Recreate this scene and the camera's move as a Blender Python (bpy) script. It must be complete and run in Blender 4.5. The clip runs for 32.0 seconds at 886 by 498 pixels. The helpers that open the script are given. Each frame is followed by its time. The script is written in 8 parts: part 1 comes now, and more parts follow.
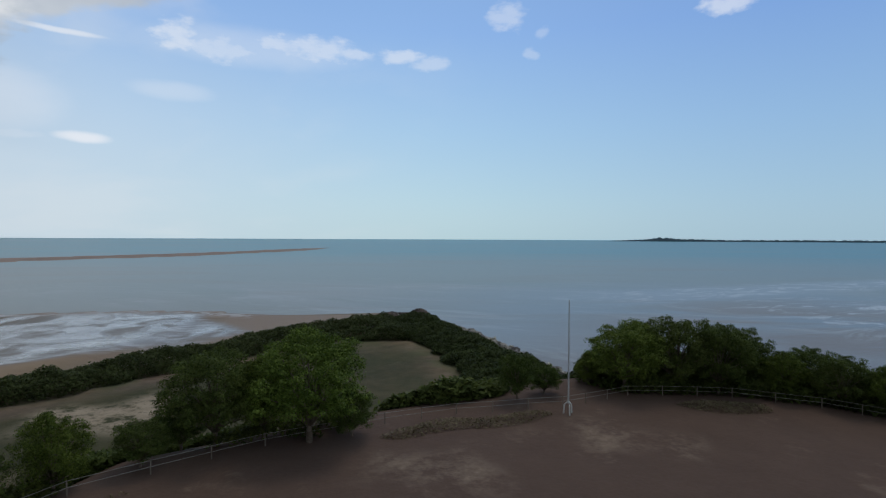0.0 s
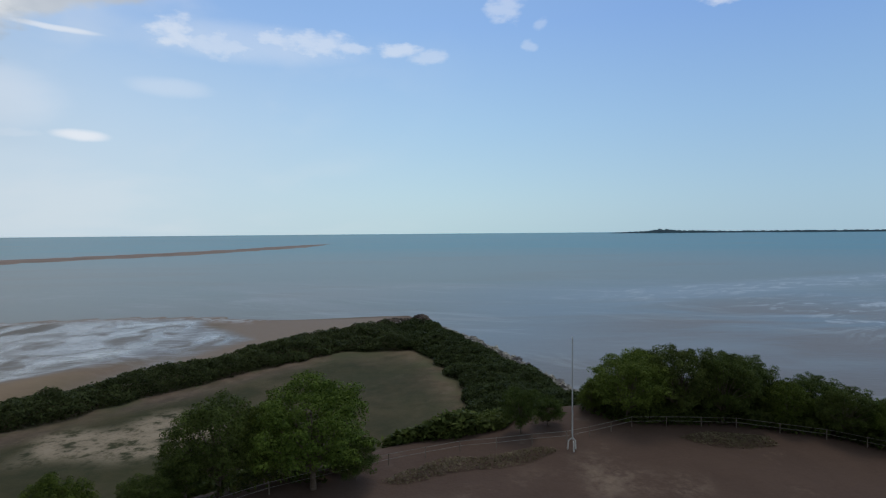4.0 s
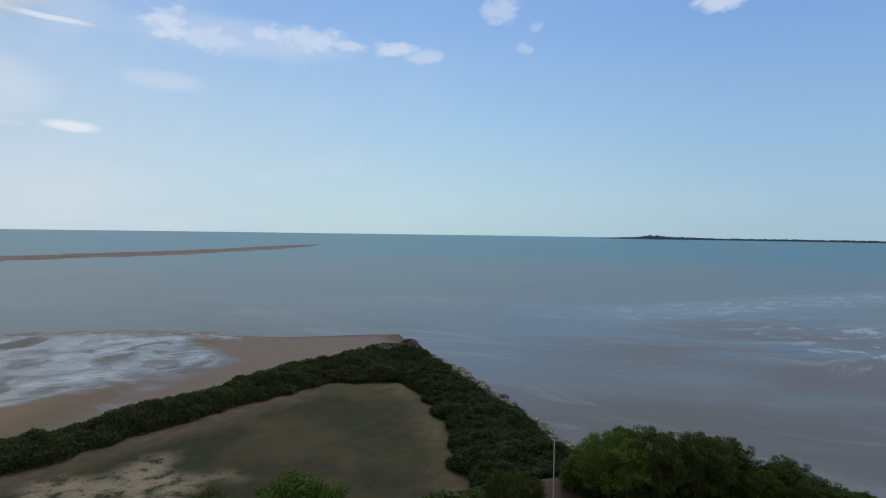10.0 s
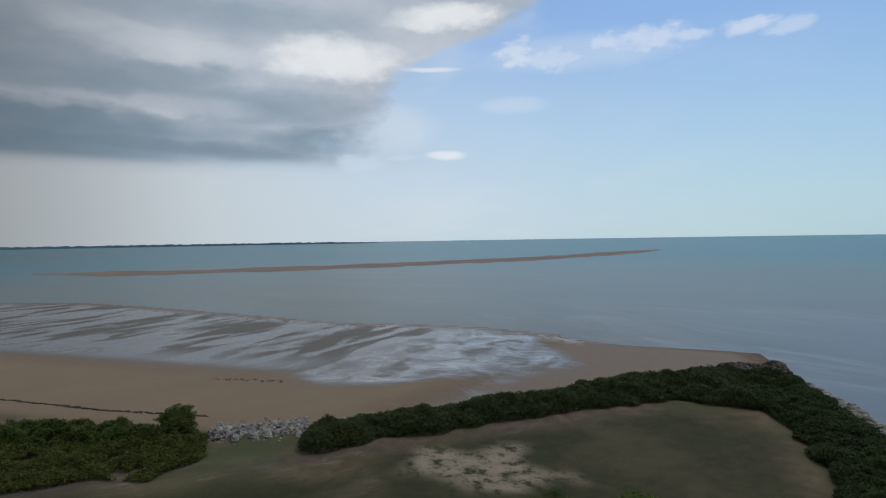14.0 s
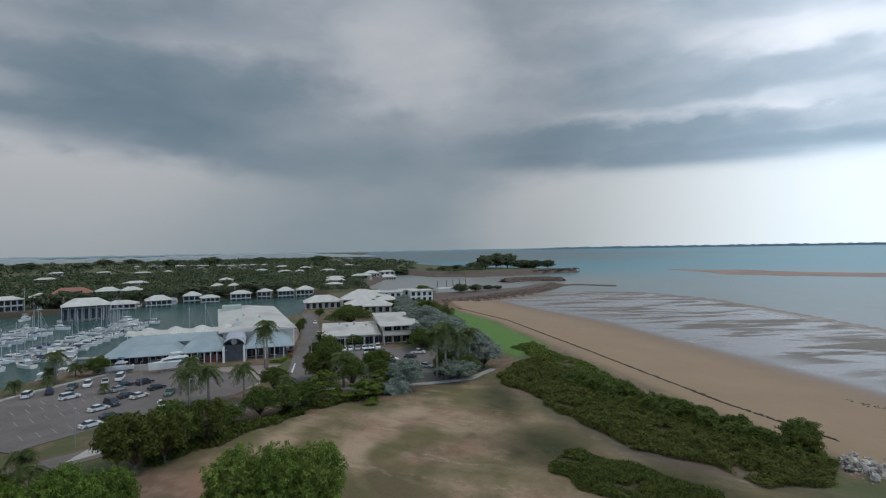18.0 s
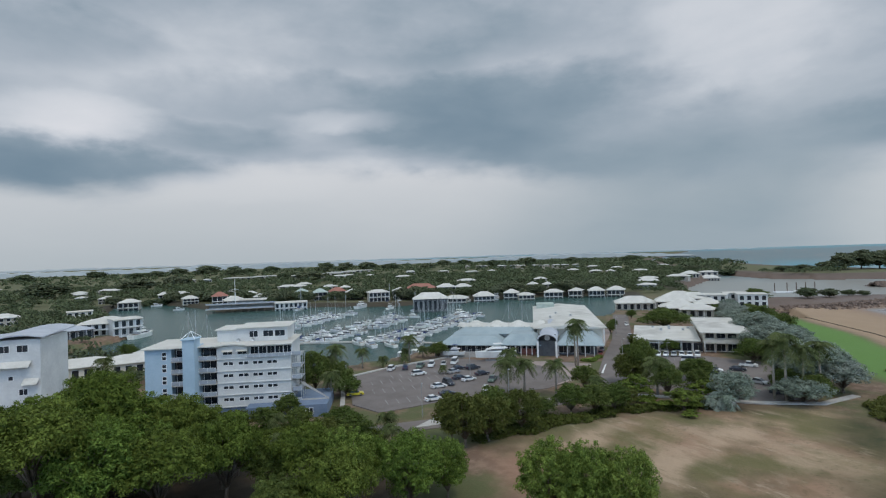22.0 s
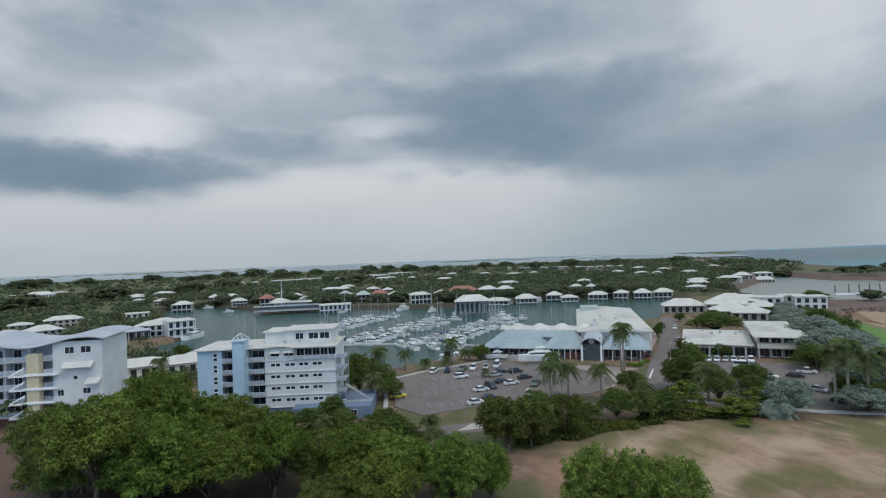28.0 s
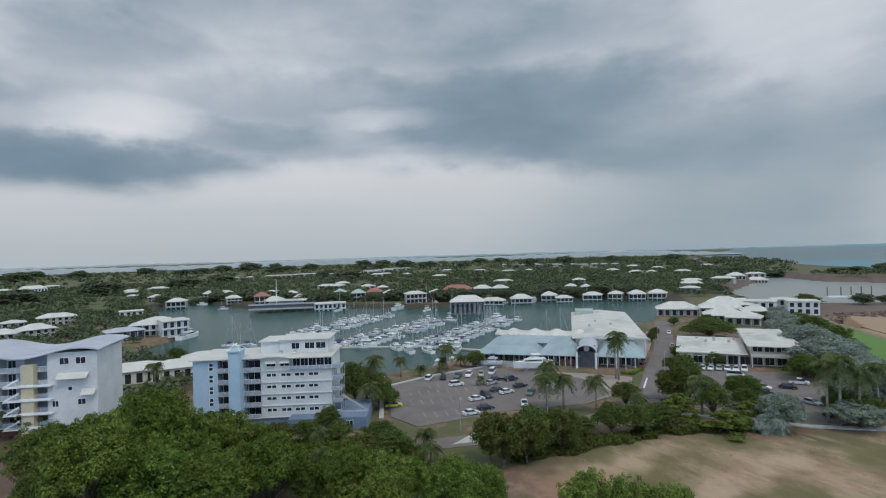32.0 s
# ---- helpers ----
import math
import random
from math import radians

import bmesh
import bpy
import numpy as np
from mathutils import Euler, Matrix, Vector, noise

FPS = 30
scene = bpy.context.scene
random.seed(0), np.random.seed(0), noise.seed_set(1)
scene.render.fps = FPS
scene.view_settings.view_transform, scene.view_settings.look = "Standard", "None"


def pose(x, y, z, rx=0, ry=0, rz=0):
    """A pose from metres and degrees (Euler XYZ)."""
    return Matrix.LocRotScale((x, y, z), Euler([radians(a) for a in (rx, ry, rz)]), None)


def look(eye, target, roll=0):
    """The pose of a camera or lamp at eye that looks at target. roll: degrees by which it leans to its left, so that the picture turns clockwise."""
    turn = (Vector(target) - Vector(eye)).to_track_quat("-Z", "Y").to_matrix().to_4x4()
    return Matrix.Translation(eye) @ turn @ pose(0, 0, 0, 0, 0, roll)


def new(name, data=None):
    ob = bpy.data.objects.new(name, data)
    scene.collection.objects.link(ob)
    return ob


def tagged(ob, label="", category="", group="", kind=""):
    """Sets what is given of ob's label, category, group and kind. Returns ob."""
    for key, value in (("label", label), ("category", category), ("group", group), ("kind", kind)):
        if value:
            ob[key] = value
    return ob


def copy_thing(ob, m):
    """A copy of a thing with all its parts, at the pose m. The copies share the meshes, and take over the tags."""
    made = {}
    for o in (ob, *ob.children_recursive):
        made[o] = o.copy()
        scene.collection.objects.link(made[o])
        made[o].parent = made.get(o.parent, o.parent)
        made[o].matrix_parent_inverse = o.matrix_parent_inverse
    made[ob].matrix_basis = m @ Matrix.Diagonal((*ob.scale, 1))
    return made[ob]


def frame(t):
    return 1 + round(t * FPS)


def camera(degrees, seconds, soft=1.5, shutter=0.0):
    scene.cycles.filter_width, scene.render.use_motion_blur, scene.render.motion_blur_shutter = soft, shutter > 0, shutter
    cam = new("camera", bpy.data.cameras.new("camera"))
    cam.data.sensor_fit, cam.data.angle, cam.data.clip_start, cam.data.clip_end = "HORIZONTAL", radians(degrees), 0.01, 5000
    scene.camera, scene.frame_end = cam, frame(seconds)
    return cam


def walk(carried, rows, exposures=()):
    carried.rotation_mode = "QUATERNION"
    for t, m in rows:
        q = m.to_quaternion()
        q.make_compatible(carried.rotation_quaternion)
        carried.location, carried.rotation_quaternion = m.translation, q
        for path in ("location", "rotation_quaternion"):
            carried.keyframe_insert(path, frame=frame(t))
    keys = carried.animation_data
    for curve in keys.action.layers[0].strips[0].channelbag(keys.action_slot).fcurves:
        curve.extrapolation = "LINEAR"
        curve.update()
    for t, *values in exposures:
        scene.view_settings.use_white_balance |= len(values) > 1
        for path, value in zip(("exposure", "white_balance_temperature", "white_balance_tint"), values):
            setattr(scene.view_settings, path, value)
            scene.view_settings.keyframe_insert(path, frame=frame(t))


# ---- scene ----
cam = camera(79.06, 32.0, soft=1.2)
PATH = [
    (0.0, pose(0.00, 0.00, 24.65, 88.93, -0.25, -4.54)),
    (0.5, pose(0.00, 0.05, 24.74, 89.07, -0.44, -5.06)),
    (1.0, pose(0.08, 0.08, 24.97, 89.08, -0.88, -5.99)),
    (1.5, pose(0.03, -0.00, 25.24, 88.94, -0.87, -4.91)),
    (2.0, pose(-0.11, 0.02, 25.65, 88.49, -0.52, -3.45)),
    (2.5, pose(-0.11, 0.29, 26.13, 88.37, 0.32, -2.89)),
    (3.0, pose(-0.17, 0.38, 26.87, 88.01, 1.10, -3.48)),
    (3.5, pose(-0.14, 0.49, 27.60, 88.34, 1.07, -4.03)),
    (5.5, pose(0.21, -0.16, 30.96, 87.81, -1.22, -5.14)),
    (6.0, pose(-0.22, -0.17, 31.77, 87.90, -1.18, -4.78)),
    (6.5, pose(-0.22, -0.11, 32.58, 87.98, -0.84, -5.16)),
    (7.0, pose(-0.26, -0.03, 33.71, 88.49, -1.32, -4.91)),
    (7.5, pose(-0.34, -0.25, 34.71, 88.47, -1.03, -4.56)),
    (8.0, pose(-0.32, -0.33, 35.78, 87.92, -0.93, -4.74)),
    (8.5, pose(-0.41, -0.31, 36.17, 87.46, -1.33, -4.77)),
    (9.0, pose(-0.46, -0.31, 36.45, 87.54, -0.67, -5.10)),
    (9.5, pose(-0.16, -0.38, 36.60, 88.12, -0.79, -4.99)),
    (10.0, pose(0.10, -0.49, 36.59, 88.29, -0.82, -5.38)),
    (10.5, pose(0.25, -0.44, 36.80, 88.33, -0.84, -5.02)),
    (11.0, pose(0.19, -0.31, 36.87, 88.29, -0.72, -5.14)),
    (11.5, pose(0.11, -0.26, 36.96, 88.23, -0.51, -5.13)),
    (12.0, pose(0.10, -0.13, 36.87, 88.60, -0.07, -0.46)),
    (12.5, pose(-0.38, 0.05, 36.91, 89.03, 0.09, 7.92)),
    (13.0, pose(-0.38, 0.07, 36.91, 89.20, 0.50, 16.15)),
    (13.5, pose(0.01, 0.23, 36.96, 89.00, 0.54, 22.99)),
    (14.0, pose(0.07, -0.14, 37.12, 88.91, 0.90, 29.71)),
    (14.5, pose(-0.16, 0.04, 36.87, 88.84, 0.89, 36.07)),
    (16.5, pose(-0.59, 0.03, 37.39, 89.30, 1.26, 64.75)),
    (17.0, pose(-0.40, -0.30, 37.58, 89.51, 0.91, 72.11)),
    (17.5, pose(0.32, -0.22, 37.67, 89.68, 1.02, 81.27)),
    (18.0, pose(0.54, -0.47, 37.68, 89.89, 1.00, 89.90)),
    (18.5, pose(0.22, 0.00, 37.46, 90.05, 1.28, 95.61)),
    (19.0, pose(-0.20, -0.32, 37.23, 90.17, 1.55, 99.85)),
    (19.5, pose(-0.43, -0.23, 37.21, 90.35, 1.54, 103.59)),
    (20.0, pose(-0.23, -0.31, 37.29, 90.51, 1.50, 107.12)),
    (20.5, pose(-0.06, -0.01, 37.40, 90.46, 1.31, 111.41)),
    (21.0, pose(0.06, -0.14, 37.59, 90.43, 1.53, 115.71)),
    (21.5, pose(-0.20, -0.01, 37.67, 90.54, 1.77, 119.35)),
    (22.0, pose(0.03, 0.11, 37.70, 90.68, 1.84, 122.20)),
    (22.5, pose(-0.06, 0.18, 37.89, 90.84, 1.92, 124.89)),
    (23.0, pose(0.02, 0.05, 37.98, 90.89, 1.93, 127.60)),
    (23.5, pose(0.05, 0.14, 37.78, 91.19, 2.18, 130.41)),
    (24.0, pose(0.12, 0.18, 37.83, 91.25, 2.18, 133.39)),
    (24.5, pose(-0.07, 0.37, 37.84, 91.49, 2.42, 133.01)),
    (25.0, pose(-0.05, 0.18, 37.73, 91.74, 2.82, 129.60)),
    (25.5, pose(-0.06, 0.12, 37.67, 91.73, 2.87, 126.96)),
    (27.5, pose(-0.06, 0.22, 37.72, 91.20, 2.19, 126.23)),
    (28.0, pose(0.05, 0.13, 38.00, 91.04, 2.16, 126.62)),
    (28.5, pose(0.13, 0.12, 38.14, 91.04, 2.38, 126.30)),
    (29.0, pose(0.06, 0.10, 38.44, 91.05, 2.22, 125.95)),
    (29.5, pose(0.09, 0.07, 39.01, 90.92, 2.06, 126.15)),
    (30.0, pose(0.17, 0.09, 39.49, 90.82, 1.83, 125.82)),
    (30.5, pose(0.11, 0.15, 40.26, 90.59, 1.88, 126.22)),
    (31.0, pose(0.13, -0.03, 41.08, 90.49, 1.85, 126.87)),
    (31.5, pose(0.22, -0.11, 41.92, 90.38, 1.85, 126.47)),
    (32.0, pose(0.33, -0.17, 42.28, 90.43, 1.66, 126.07)),
]
EXPOSURES = [(0.0, -1.2), (11.5, -1.22), (13.0, -1.28), (14.5, -1.18), (16.5, -0.92), (18.0, -0.48), (20.0, -0.12), (22.0, -0.05), (32.0, -0.05)]
walk(cam, PATH, EXPOSURES)

# ---- world, sun ----
U = 1.208          # metres in one plan unit; plan places are cast from the camera's view
SEA, BASIN, TOP = -6.0, -2.4, 9.7   # sea, marina water, raised plot


def P(x, y, z=0.0):
    return Vector((x * U, y * U, z))


class Nodes:
    """Short hand for node trees."""

    def __init__(self, tree):
        self.t = tree
        tree.nodes.clear()

    def n(self, kind, **kw):
        nd = self.t.nodes.new(kind)
        for k, v in kw.items():
            if k[0] == "i" and k[1:].isdigit():
                self.put(nd.inputs[int(k[1:])], v)
            else:
                setattr(nd, k, v)
        return nd

    def put(self, sock, v):
        if isinstance(v, bpy.types.NodeSocket):
            self.t.links.new(v, sock)
        else:
            sock.default_value = v

    def math(self, op, a, b=0.0, c=0.0, clamp=False):
        return self.n("ShaderNodeMath", operation=op, use_clamp=clamp, i0=a, i1=b, i2=c).outputs[0]

    def mix(self, f, a, b, blend="MIX"):
        nd = self.n("ShaderNodeMix", data_type="RGBA", blend_type=blend, clamp_factor=True)
        for i, v in ((0, f), (6, a), (7, b)):
            self.put(nd.inputs[i], (*v, 1.0) if isinstance(v, tuple) and len(v) == 3 else v)
        return nd.outputs[2]

    def step(self, v, a, b, lo=0.0, hi=1.0):
        return self.n("ShaderNodeMapRange", interpolation_type="SMOOTHSTEP", i0=v, i1=a, i2=b, i3=lo, i4=hi).outputs[0]

    def noise(self, vec, scale, detail=4.0, rough=0.55, distort=0.0):
        nd = self.n("ShaderNodeTexNoise", i2=scale, i3=detail, i4=rough)
        nd.inputs["Distortion"].default_value = distort
        if vec is not None:
            self.t.links.new(vec, nd.inputs[0])
        return nd.outputs[0]

    def xyz(self, x, y, z):
        return self.n("ShaderNodeCombineXYZ", i0=x, i1=y, i2=z).outputs[0]


def build_world():
    w = bpy.data.worlds.new("sky")
    scene.world = w
    w.use_nodes = True
    N = Nodes(w.node_tree)
    out = N.n("ShaderNodeOutputWorld")
    bg = N.n("ShaderNodeBackground")
    N.t.links.new(bg.outputs[0], out.inputs[0])
    sky = N.n("ShaderNodeTexSky", sky_type="NISHITA", sun_disc=False, sun_elevation=radians(58), sun_rotation=radians(20),
              altitude=10.0, air_density=1.2, dust_density=1.6, ozone_density=1.5)
    d = N.n("ShaderNodeTexCoord").outputs["Generated"]
    s = N.n("ShaderNodeSeparateXYZ", i0=d)
    x, y, z = s.outputs
    az = N.math("MULTIPLY", N.math("ARCTAN2", N.math("MULTIPLY", x, -1.0), y), 57.2958)
    el = N.math("MULTIPLY", N.math("ARCSINE", z), 57.2958)
    m = N.math
    # cloud coordinates: stretched sideways near the horizon, their edges billowed
    elw = m("MULTIPLY", m("POWER", m("MAXIMUM", el, 0.0), 0.8), 3.2)
    big = N.noise(N.xyz(m("MULTIPLY", az, 0.036), m("MULTIPLY", elw, 0.075), 3.1), 1.0, 3.0, 0.5, 0.3)
    mid = N.noise(N.xyz(m("MULTIPLY", az, 0.085), m("MULTIPLY", elw, 0.12), 8.4), 1.0, 4.0, 0.5, 0.3)
    fine = N.noise(N.xyz(m("MULTIPLY", az, 0.26), m("MULTIPLY", el, 0.52), 1.7), 1.0, 5.0, 0.55)
    curl = N.noise(N.xyz(m("MULTIPLY", az, 0.13), m("MULTIPLY", el, 0.26), 6.3), 1.0, 5.0, 0.55)
    puff = N.noise(N.xyz(m("MULTIPLY", az, 0.55), m("MULTIPLY", el, 1.1), 4.2), 1.0, 5.0, 0.55)

    def bump(spots, wob_az, wob_el, fray=0.0):
        """Soft patches in azimuth and elevation, summed; their outline is bent by the noise."""
        wa = m("ADD", az, m("MULTIPLY", m("SUBTRACT", curl, 0.5), wob_az))
        we = m("ADD", el, m("MULTIPLY", m("SUBTRACT", fine, 0.5), wob_el))
        total = None
        for a0, e0, sa, se, w in spots:
            da = m("DIVIDE", m("SUBTRACT", wa, a0), sa)
            de = m("DIVIDE", m("SUBTRACT", we, e0), se)
            r2 = m("ADD", m("MULTIPLY", da, da), m("MULTIPLY", de, de))
            if fray:
                r2 = m("ADD", r2, m("MULTIPLY", m("SUBTRACT", puff, 0.5), fray))
            v = m("MULTIPLY", N.step(r2, 1.9, 0.0), w)
            total = v if total is None else m("MAXIMUM", total, v)
        return total

    # clear part over the sea: deep blue above, pale at the horizon
    clear = N.mix(1.0, sky.outputs[0], (0.30, 0.30, 0.30), "MULTIPLY")
    grad = N.n("ShaderNodeValToRGB", i0=m("DIVIDE", el, 40.0))
    e = grad.color_ramp.elements
    e[0].position, e[0].color = 0.0, (1.10, 1.55, 1.72, 1)
    e[1].position, e[1].color = 1.0, (0.32, 0.66, 1.38, 1)
    for pos, col in ((0.10, (1.00, 1.48, 1.76)), (0.28, (0.80, 1.30, 1.82)), (0.52, (0.55, 1.00, 1.80))):
        k = e.new(pos)
        k.color = (*col, 1)
    clear = N.mix(0.9, clear, grad.outputs[0])
    clear = N.mix(1.0, clear, N.mix(N.step(az, 5.0, -45.0), (1.0, 1.0, 1.0), (0.76, 0.81, 0.90)), "MULTIPLY")
    clear = N.mix(m("MULTIPLY", N.step(az, -12.0, 46.0), m("MULTIPLY", N.step(el, 28.0, 5.0), 0.62)), clear, (1.46, 1.62, 1.86))
    # fair-weather clouds: small bright heaps and thin veils
    fair = bump([(21.6, 18.6, 1.9, 1.1, 0.9), (17.7, 17.9, 2.8, 1.0, 0.7), (12.1, 18.9, 3.3, 0.8, 0.8), (8.4, 18.8, 3.4, 1.1, 0.8), (5.0, 18.6, 2.0, 0.5, 0.7),
                 (0.1, 18.6, 2.0, 0.6, 0.8), (-2.9, 18.0, 1.8, 0.6, 0.55), (-11.3, 22.2, 1.8, 1.2, 0.6), (-13.7, 18.8, 0.7, 0.5, 0.4), (-15.3, 20.6, 0.7, 0.5, 0.35),
                 (-32.3, 21.2, 2.0, 0.8, 0.9), (33.8, 8.6, 1.8, 0.3, 0.3)], 2.6, 1.6, 4.2)
    veil = bump([(22.1, 13.7, 3.2, 0.8, 0.3), (14.5, 18.3, 9.0, 1.6, 0.30), (36.0, 11.5, 5.0, 2.4, 0.4), (30.9, 17.4, 3.0, 0.22, 0.8), (29.3, 8.8, 1.9, 0.45, 1.0)], 0.7, 0.4, 0.5)
    clear = N.mix(m("MULTIPLY", m("MAXIMUM", m("MULTIPLY", fair, 0.72), veil), 0.85), clear, (1.86, 1.94, 2.08))
    haze = m("MULTIPLY", N.step(mid, 0.46, 0.75), N.step(az, -15.0, 30.0))
    clear = N.mix(m("MULTIPLY", haze, 0.22), clear, (1.75, 1.8, 1.85))

    # storm deck: slate and pearl banks
    tone = m("ADD", 0.515, m("ADD", m("MULTIPLY", m("SUBTRACT", big, 0.5), 0.34), m("MULTIPLY", m("SUBTRACT", mid, 0.5), 0.30)))
    tone = m("ADD", tone, m("MULTIPLY", m("SUBTRACT", fine, 0.5), 0.10))
    # the deck above the view is darkened to lower the light
    tone = m("ADD", tone, m("MULTIPLY", N.step(el, 24.0, 45.0), -0.08))
    dark = bump([(115.7, 14.4, 16.0, 4.2, 0.84), (103.0, 11.0, 11.0, 4.2, 0.45), (73.4, 19.8, 10.0, 2.0, 0.22), (68.7, 10.4, 18.0, 2.0, 0.65), (59.8, 15.2, 9.0, 1.9, 0.35),
                 (162.1, 8.7, 16.5, 2.5, 1.0), (170.5, 9.0, 6.0, 2.1, 0.6), (122.5, 22.4, 12.0, 3.1, 0.4), (158.4, 19.5, 8.0, 2.5, 0.45), (136.8, 16.1, 13.0, 2.5, 0.42),
                 (170.4, 14.2, 4.5, 1.8, 0.45), (146.0, 12.2, 7.0, 1.6, 0.35)], 7.0, 2.4)
    dark = m("MAXIMUM", dark, bump([(68.1, 15.9, 11.2, 2.6, 0.32), (65.2, 8.9, 19.1, 1.4, 0.85), (49.1, 13.5, 9.6, 1.7, 0.45), (55.0, 21.4, 15.8, 1.5, 0.28), (40.9, 10.2, 7.7, 1.3, 0.5)], 5.0, 1.6))
    light = bump([(156.1, 13.0, 5.9, 2.1, 1.0), (169.2, 18.9, 4.8, 2.7, 0.75), (131.9, 14.2, 7.6, 1.0, 0.55), (172.0, 11.7, 2.2, 1.4, 0.5), (126.1, 23.0, 8.1, 2.0, 0.45),
                  (93.0, 20.8, 7.6, 5.5, 0.65), (171.1, 21.6, 3.4, 1.7, 0.7), (55.8, 17.8, 7.0, 1.2, 0.55), (54.7, 12.9, 6.4, 1.0, 0.55), (142.9, 7.4, 8.2, 1.4, 0.7),
                  (126.0, 9.9, 7.7, 1.0, 0.5), (59.7, 18.7, 6.5, 1.0, 0.3), (65.1, 12.6, 11.0, 0.8, 0.4), (124.7, 10.6, 6.5, 1.0, 0.4), (98.4, 17.2, 4.9, 3.6, 0.35)], 4.5, 1.8)
    tone = m("SUBTRACT", m("ADD", tone, m("MULTIPLY", light, 0.21)), m("MULTIPLY", dark, 0.26))
    deck = N.n("ShaderNodeValToRGB", i0=tone)
    e = deck.color_ramp.elements
    e[0].position, e[0].color = 0.18, (0.175, 0.245, 0.305, 1)
    e[1].position, e[1].color = 0.80, (0.68, 0.68, 0.70, 1)
    for pos, col in ((0.36, (0.25, 0.315, 0.37)), (0.50, (0.385, 0.43, 0.48)), (0.63, (0.545, 0.57, 0.605))):
        k = e.new(pos)
        k.color = (*col, 1)
    deck = deck.outputs[0]
    # pale gap below the cloud base, and the rain that closes it
    base = m("ADD", 6.7, m("MULTIPLY", N.step(m("ABSOLUTE", m("SUBTRACT", az, 128.0)), 26.0, 8.0), 2.6))
    base = m("ADD", base, m("ADD", m("MULTIPLY", m("SUBTRACT", mid, 0.5), 4.0), m("MULTIPLY", m("SUBTRACT", fine, 0.5), 2.2)))
    gap = N.step(m("SUBTRACT", el, base), 1.5, -1.5)
    gapcol = N.n("ShaderNodeValToRGB", i0=m("DIVIDE", el, 10.0))
    e = gapcol.color_ramp.elements
    e[0].position, e[0].color = 0.02, (0.44, 0.475, 0.49, 1)
    e[1].position, e[1].color = 0.9, (0.635, 0.635, 0.64, 1)
    deck = N.mix(m("MULTIPLY", gap, 0.88), deck, gapcol.outputs[0])
    seagap = m("MULTIPLY", N.step(az, 92.0, 66.0), N.step(m("ADD", el, m("MULTIPLY", m("SUBTRACT", mid, 0.5), 3.0)), 8.2, 6.2))
    deck = N.mix(m("MULTIPLY", seagap, 0.85), deck, (0.60, 0.63, 0.63))
    lean = m("ADD", az, m("ADD", m("MULTIPLY", el, 0.55), m("MULTIPLY", m("SUBTRACT", curl, 0.5), 4.0)))
    rain = m("MULTIPLY", m("MULTIPLY", N.step(lean, 82.0, 93.0), N.step(lean, 126.0, 102.0)), N.step(el, 17.0, 6.0))
    rain = m("MULTIPLY", rain, m("ADD", 0.72, m("MULTIPLY", m("SUBTRACT", mid, 0.5), 0.5)))
    deck = N.mix(rain, deck, (0.255, 0.325, 0.37))
    deck = N.mix(1.0, deck, N.mix(N.step(az, 82.0, 46.0), (1.03, 1.06, 1.10), (2.2, 2.32, 2.46)), "MULTIPLY")
    # bright sunlit rim of the deck towards the open sea
    rim = bump([(40.4, 18.1, 6.6, 2.0, 1.0), (28.6, 22.3, 5.4, 1.2, 1.0), (37.7, 7.9, 2.7, 0.6, 0.7)], 4.0, 2.2, 1.4)
    deck = N.mix(m("MULTIPLY", rim, 0.8), deck, (1.95, 1.98, 2.02))
    # where the deck ends: edge runs up and over to the open side
    edge = m("ADD", az, m("ADD", m("MULTIPLY", m("SUBTRACT", curl, 0.5), 9.0), m("MULTIPLY", m("SUBTRACT", puff, 0.5), 3.0)))
    reach = m("SUBTRACT", m("ADD", 35.2, m("MULTIPLY", N.step(el, 15.5, 24.0), -16.0)), m("MULTIPLY", N.step(el, 26.0, 40.0), 260.0))
    over = N.step(m("SUBTRACT", edge, reach), -1.2, N.step(el, 16.0, 9.0, 2.2, 9.0))
    over = m("MAXIMUM", m("MULTIPLY", over, N.step(el, 6.0, 9.0)), N.step(az, 26.0, 66.0))
    # unseen cloud behind, like that overhead, added to grey and dim the light
    over = m("MAXIMUM", over, N.step(az, -62.0, -95.0))
    col = N.mix(over, clear, deck)
    N.put(bg.inputs[0], col)
    bg.inputs[1].default_value = 1.0


build_world()
sun = new("sun", bpy.data.lights.new("sun", "SUN"))
sun.data.energy, sun.data.angle, sun.data.color = 1.15, radians(16), (1.0, 0.90, 0.76)
sun.matrix_world = look(Vector((math.sin(radians(20)), math.cos(radians(20)), math.tan(radians(58)))) * 100, (0, 0, 0))

# ---- materials ----
MATS = {}


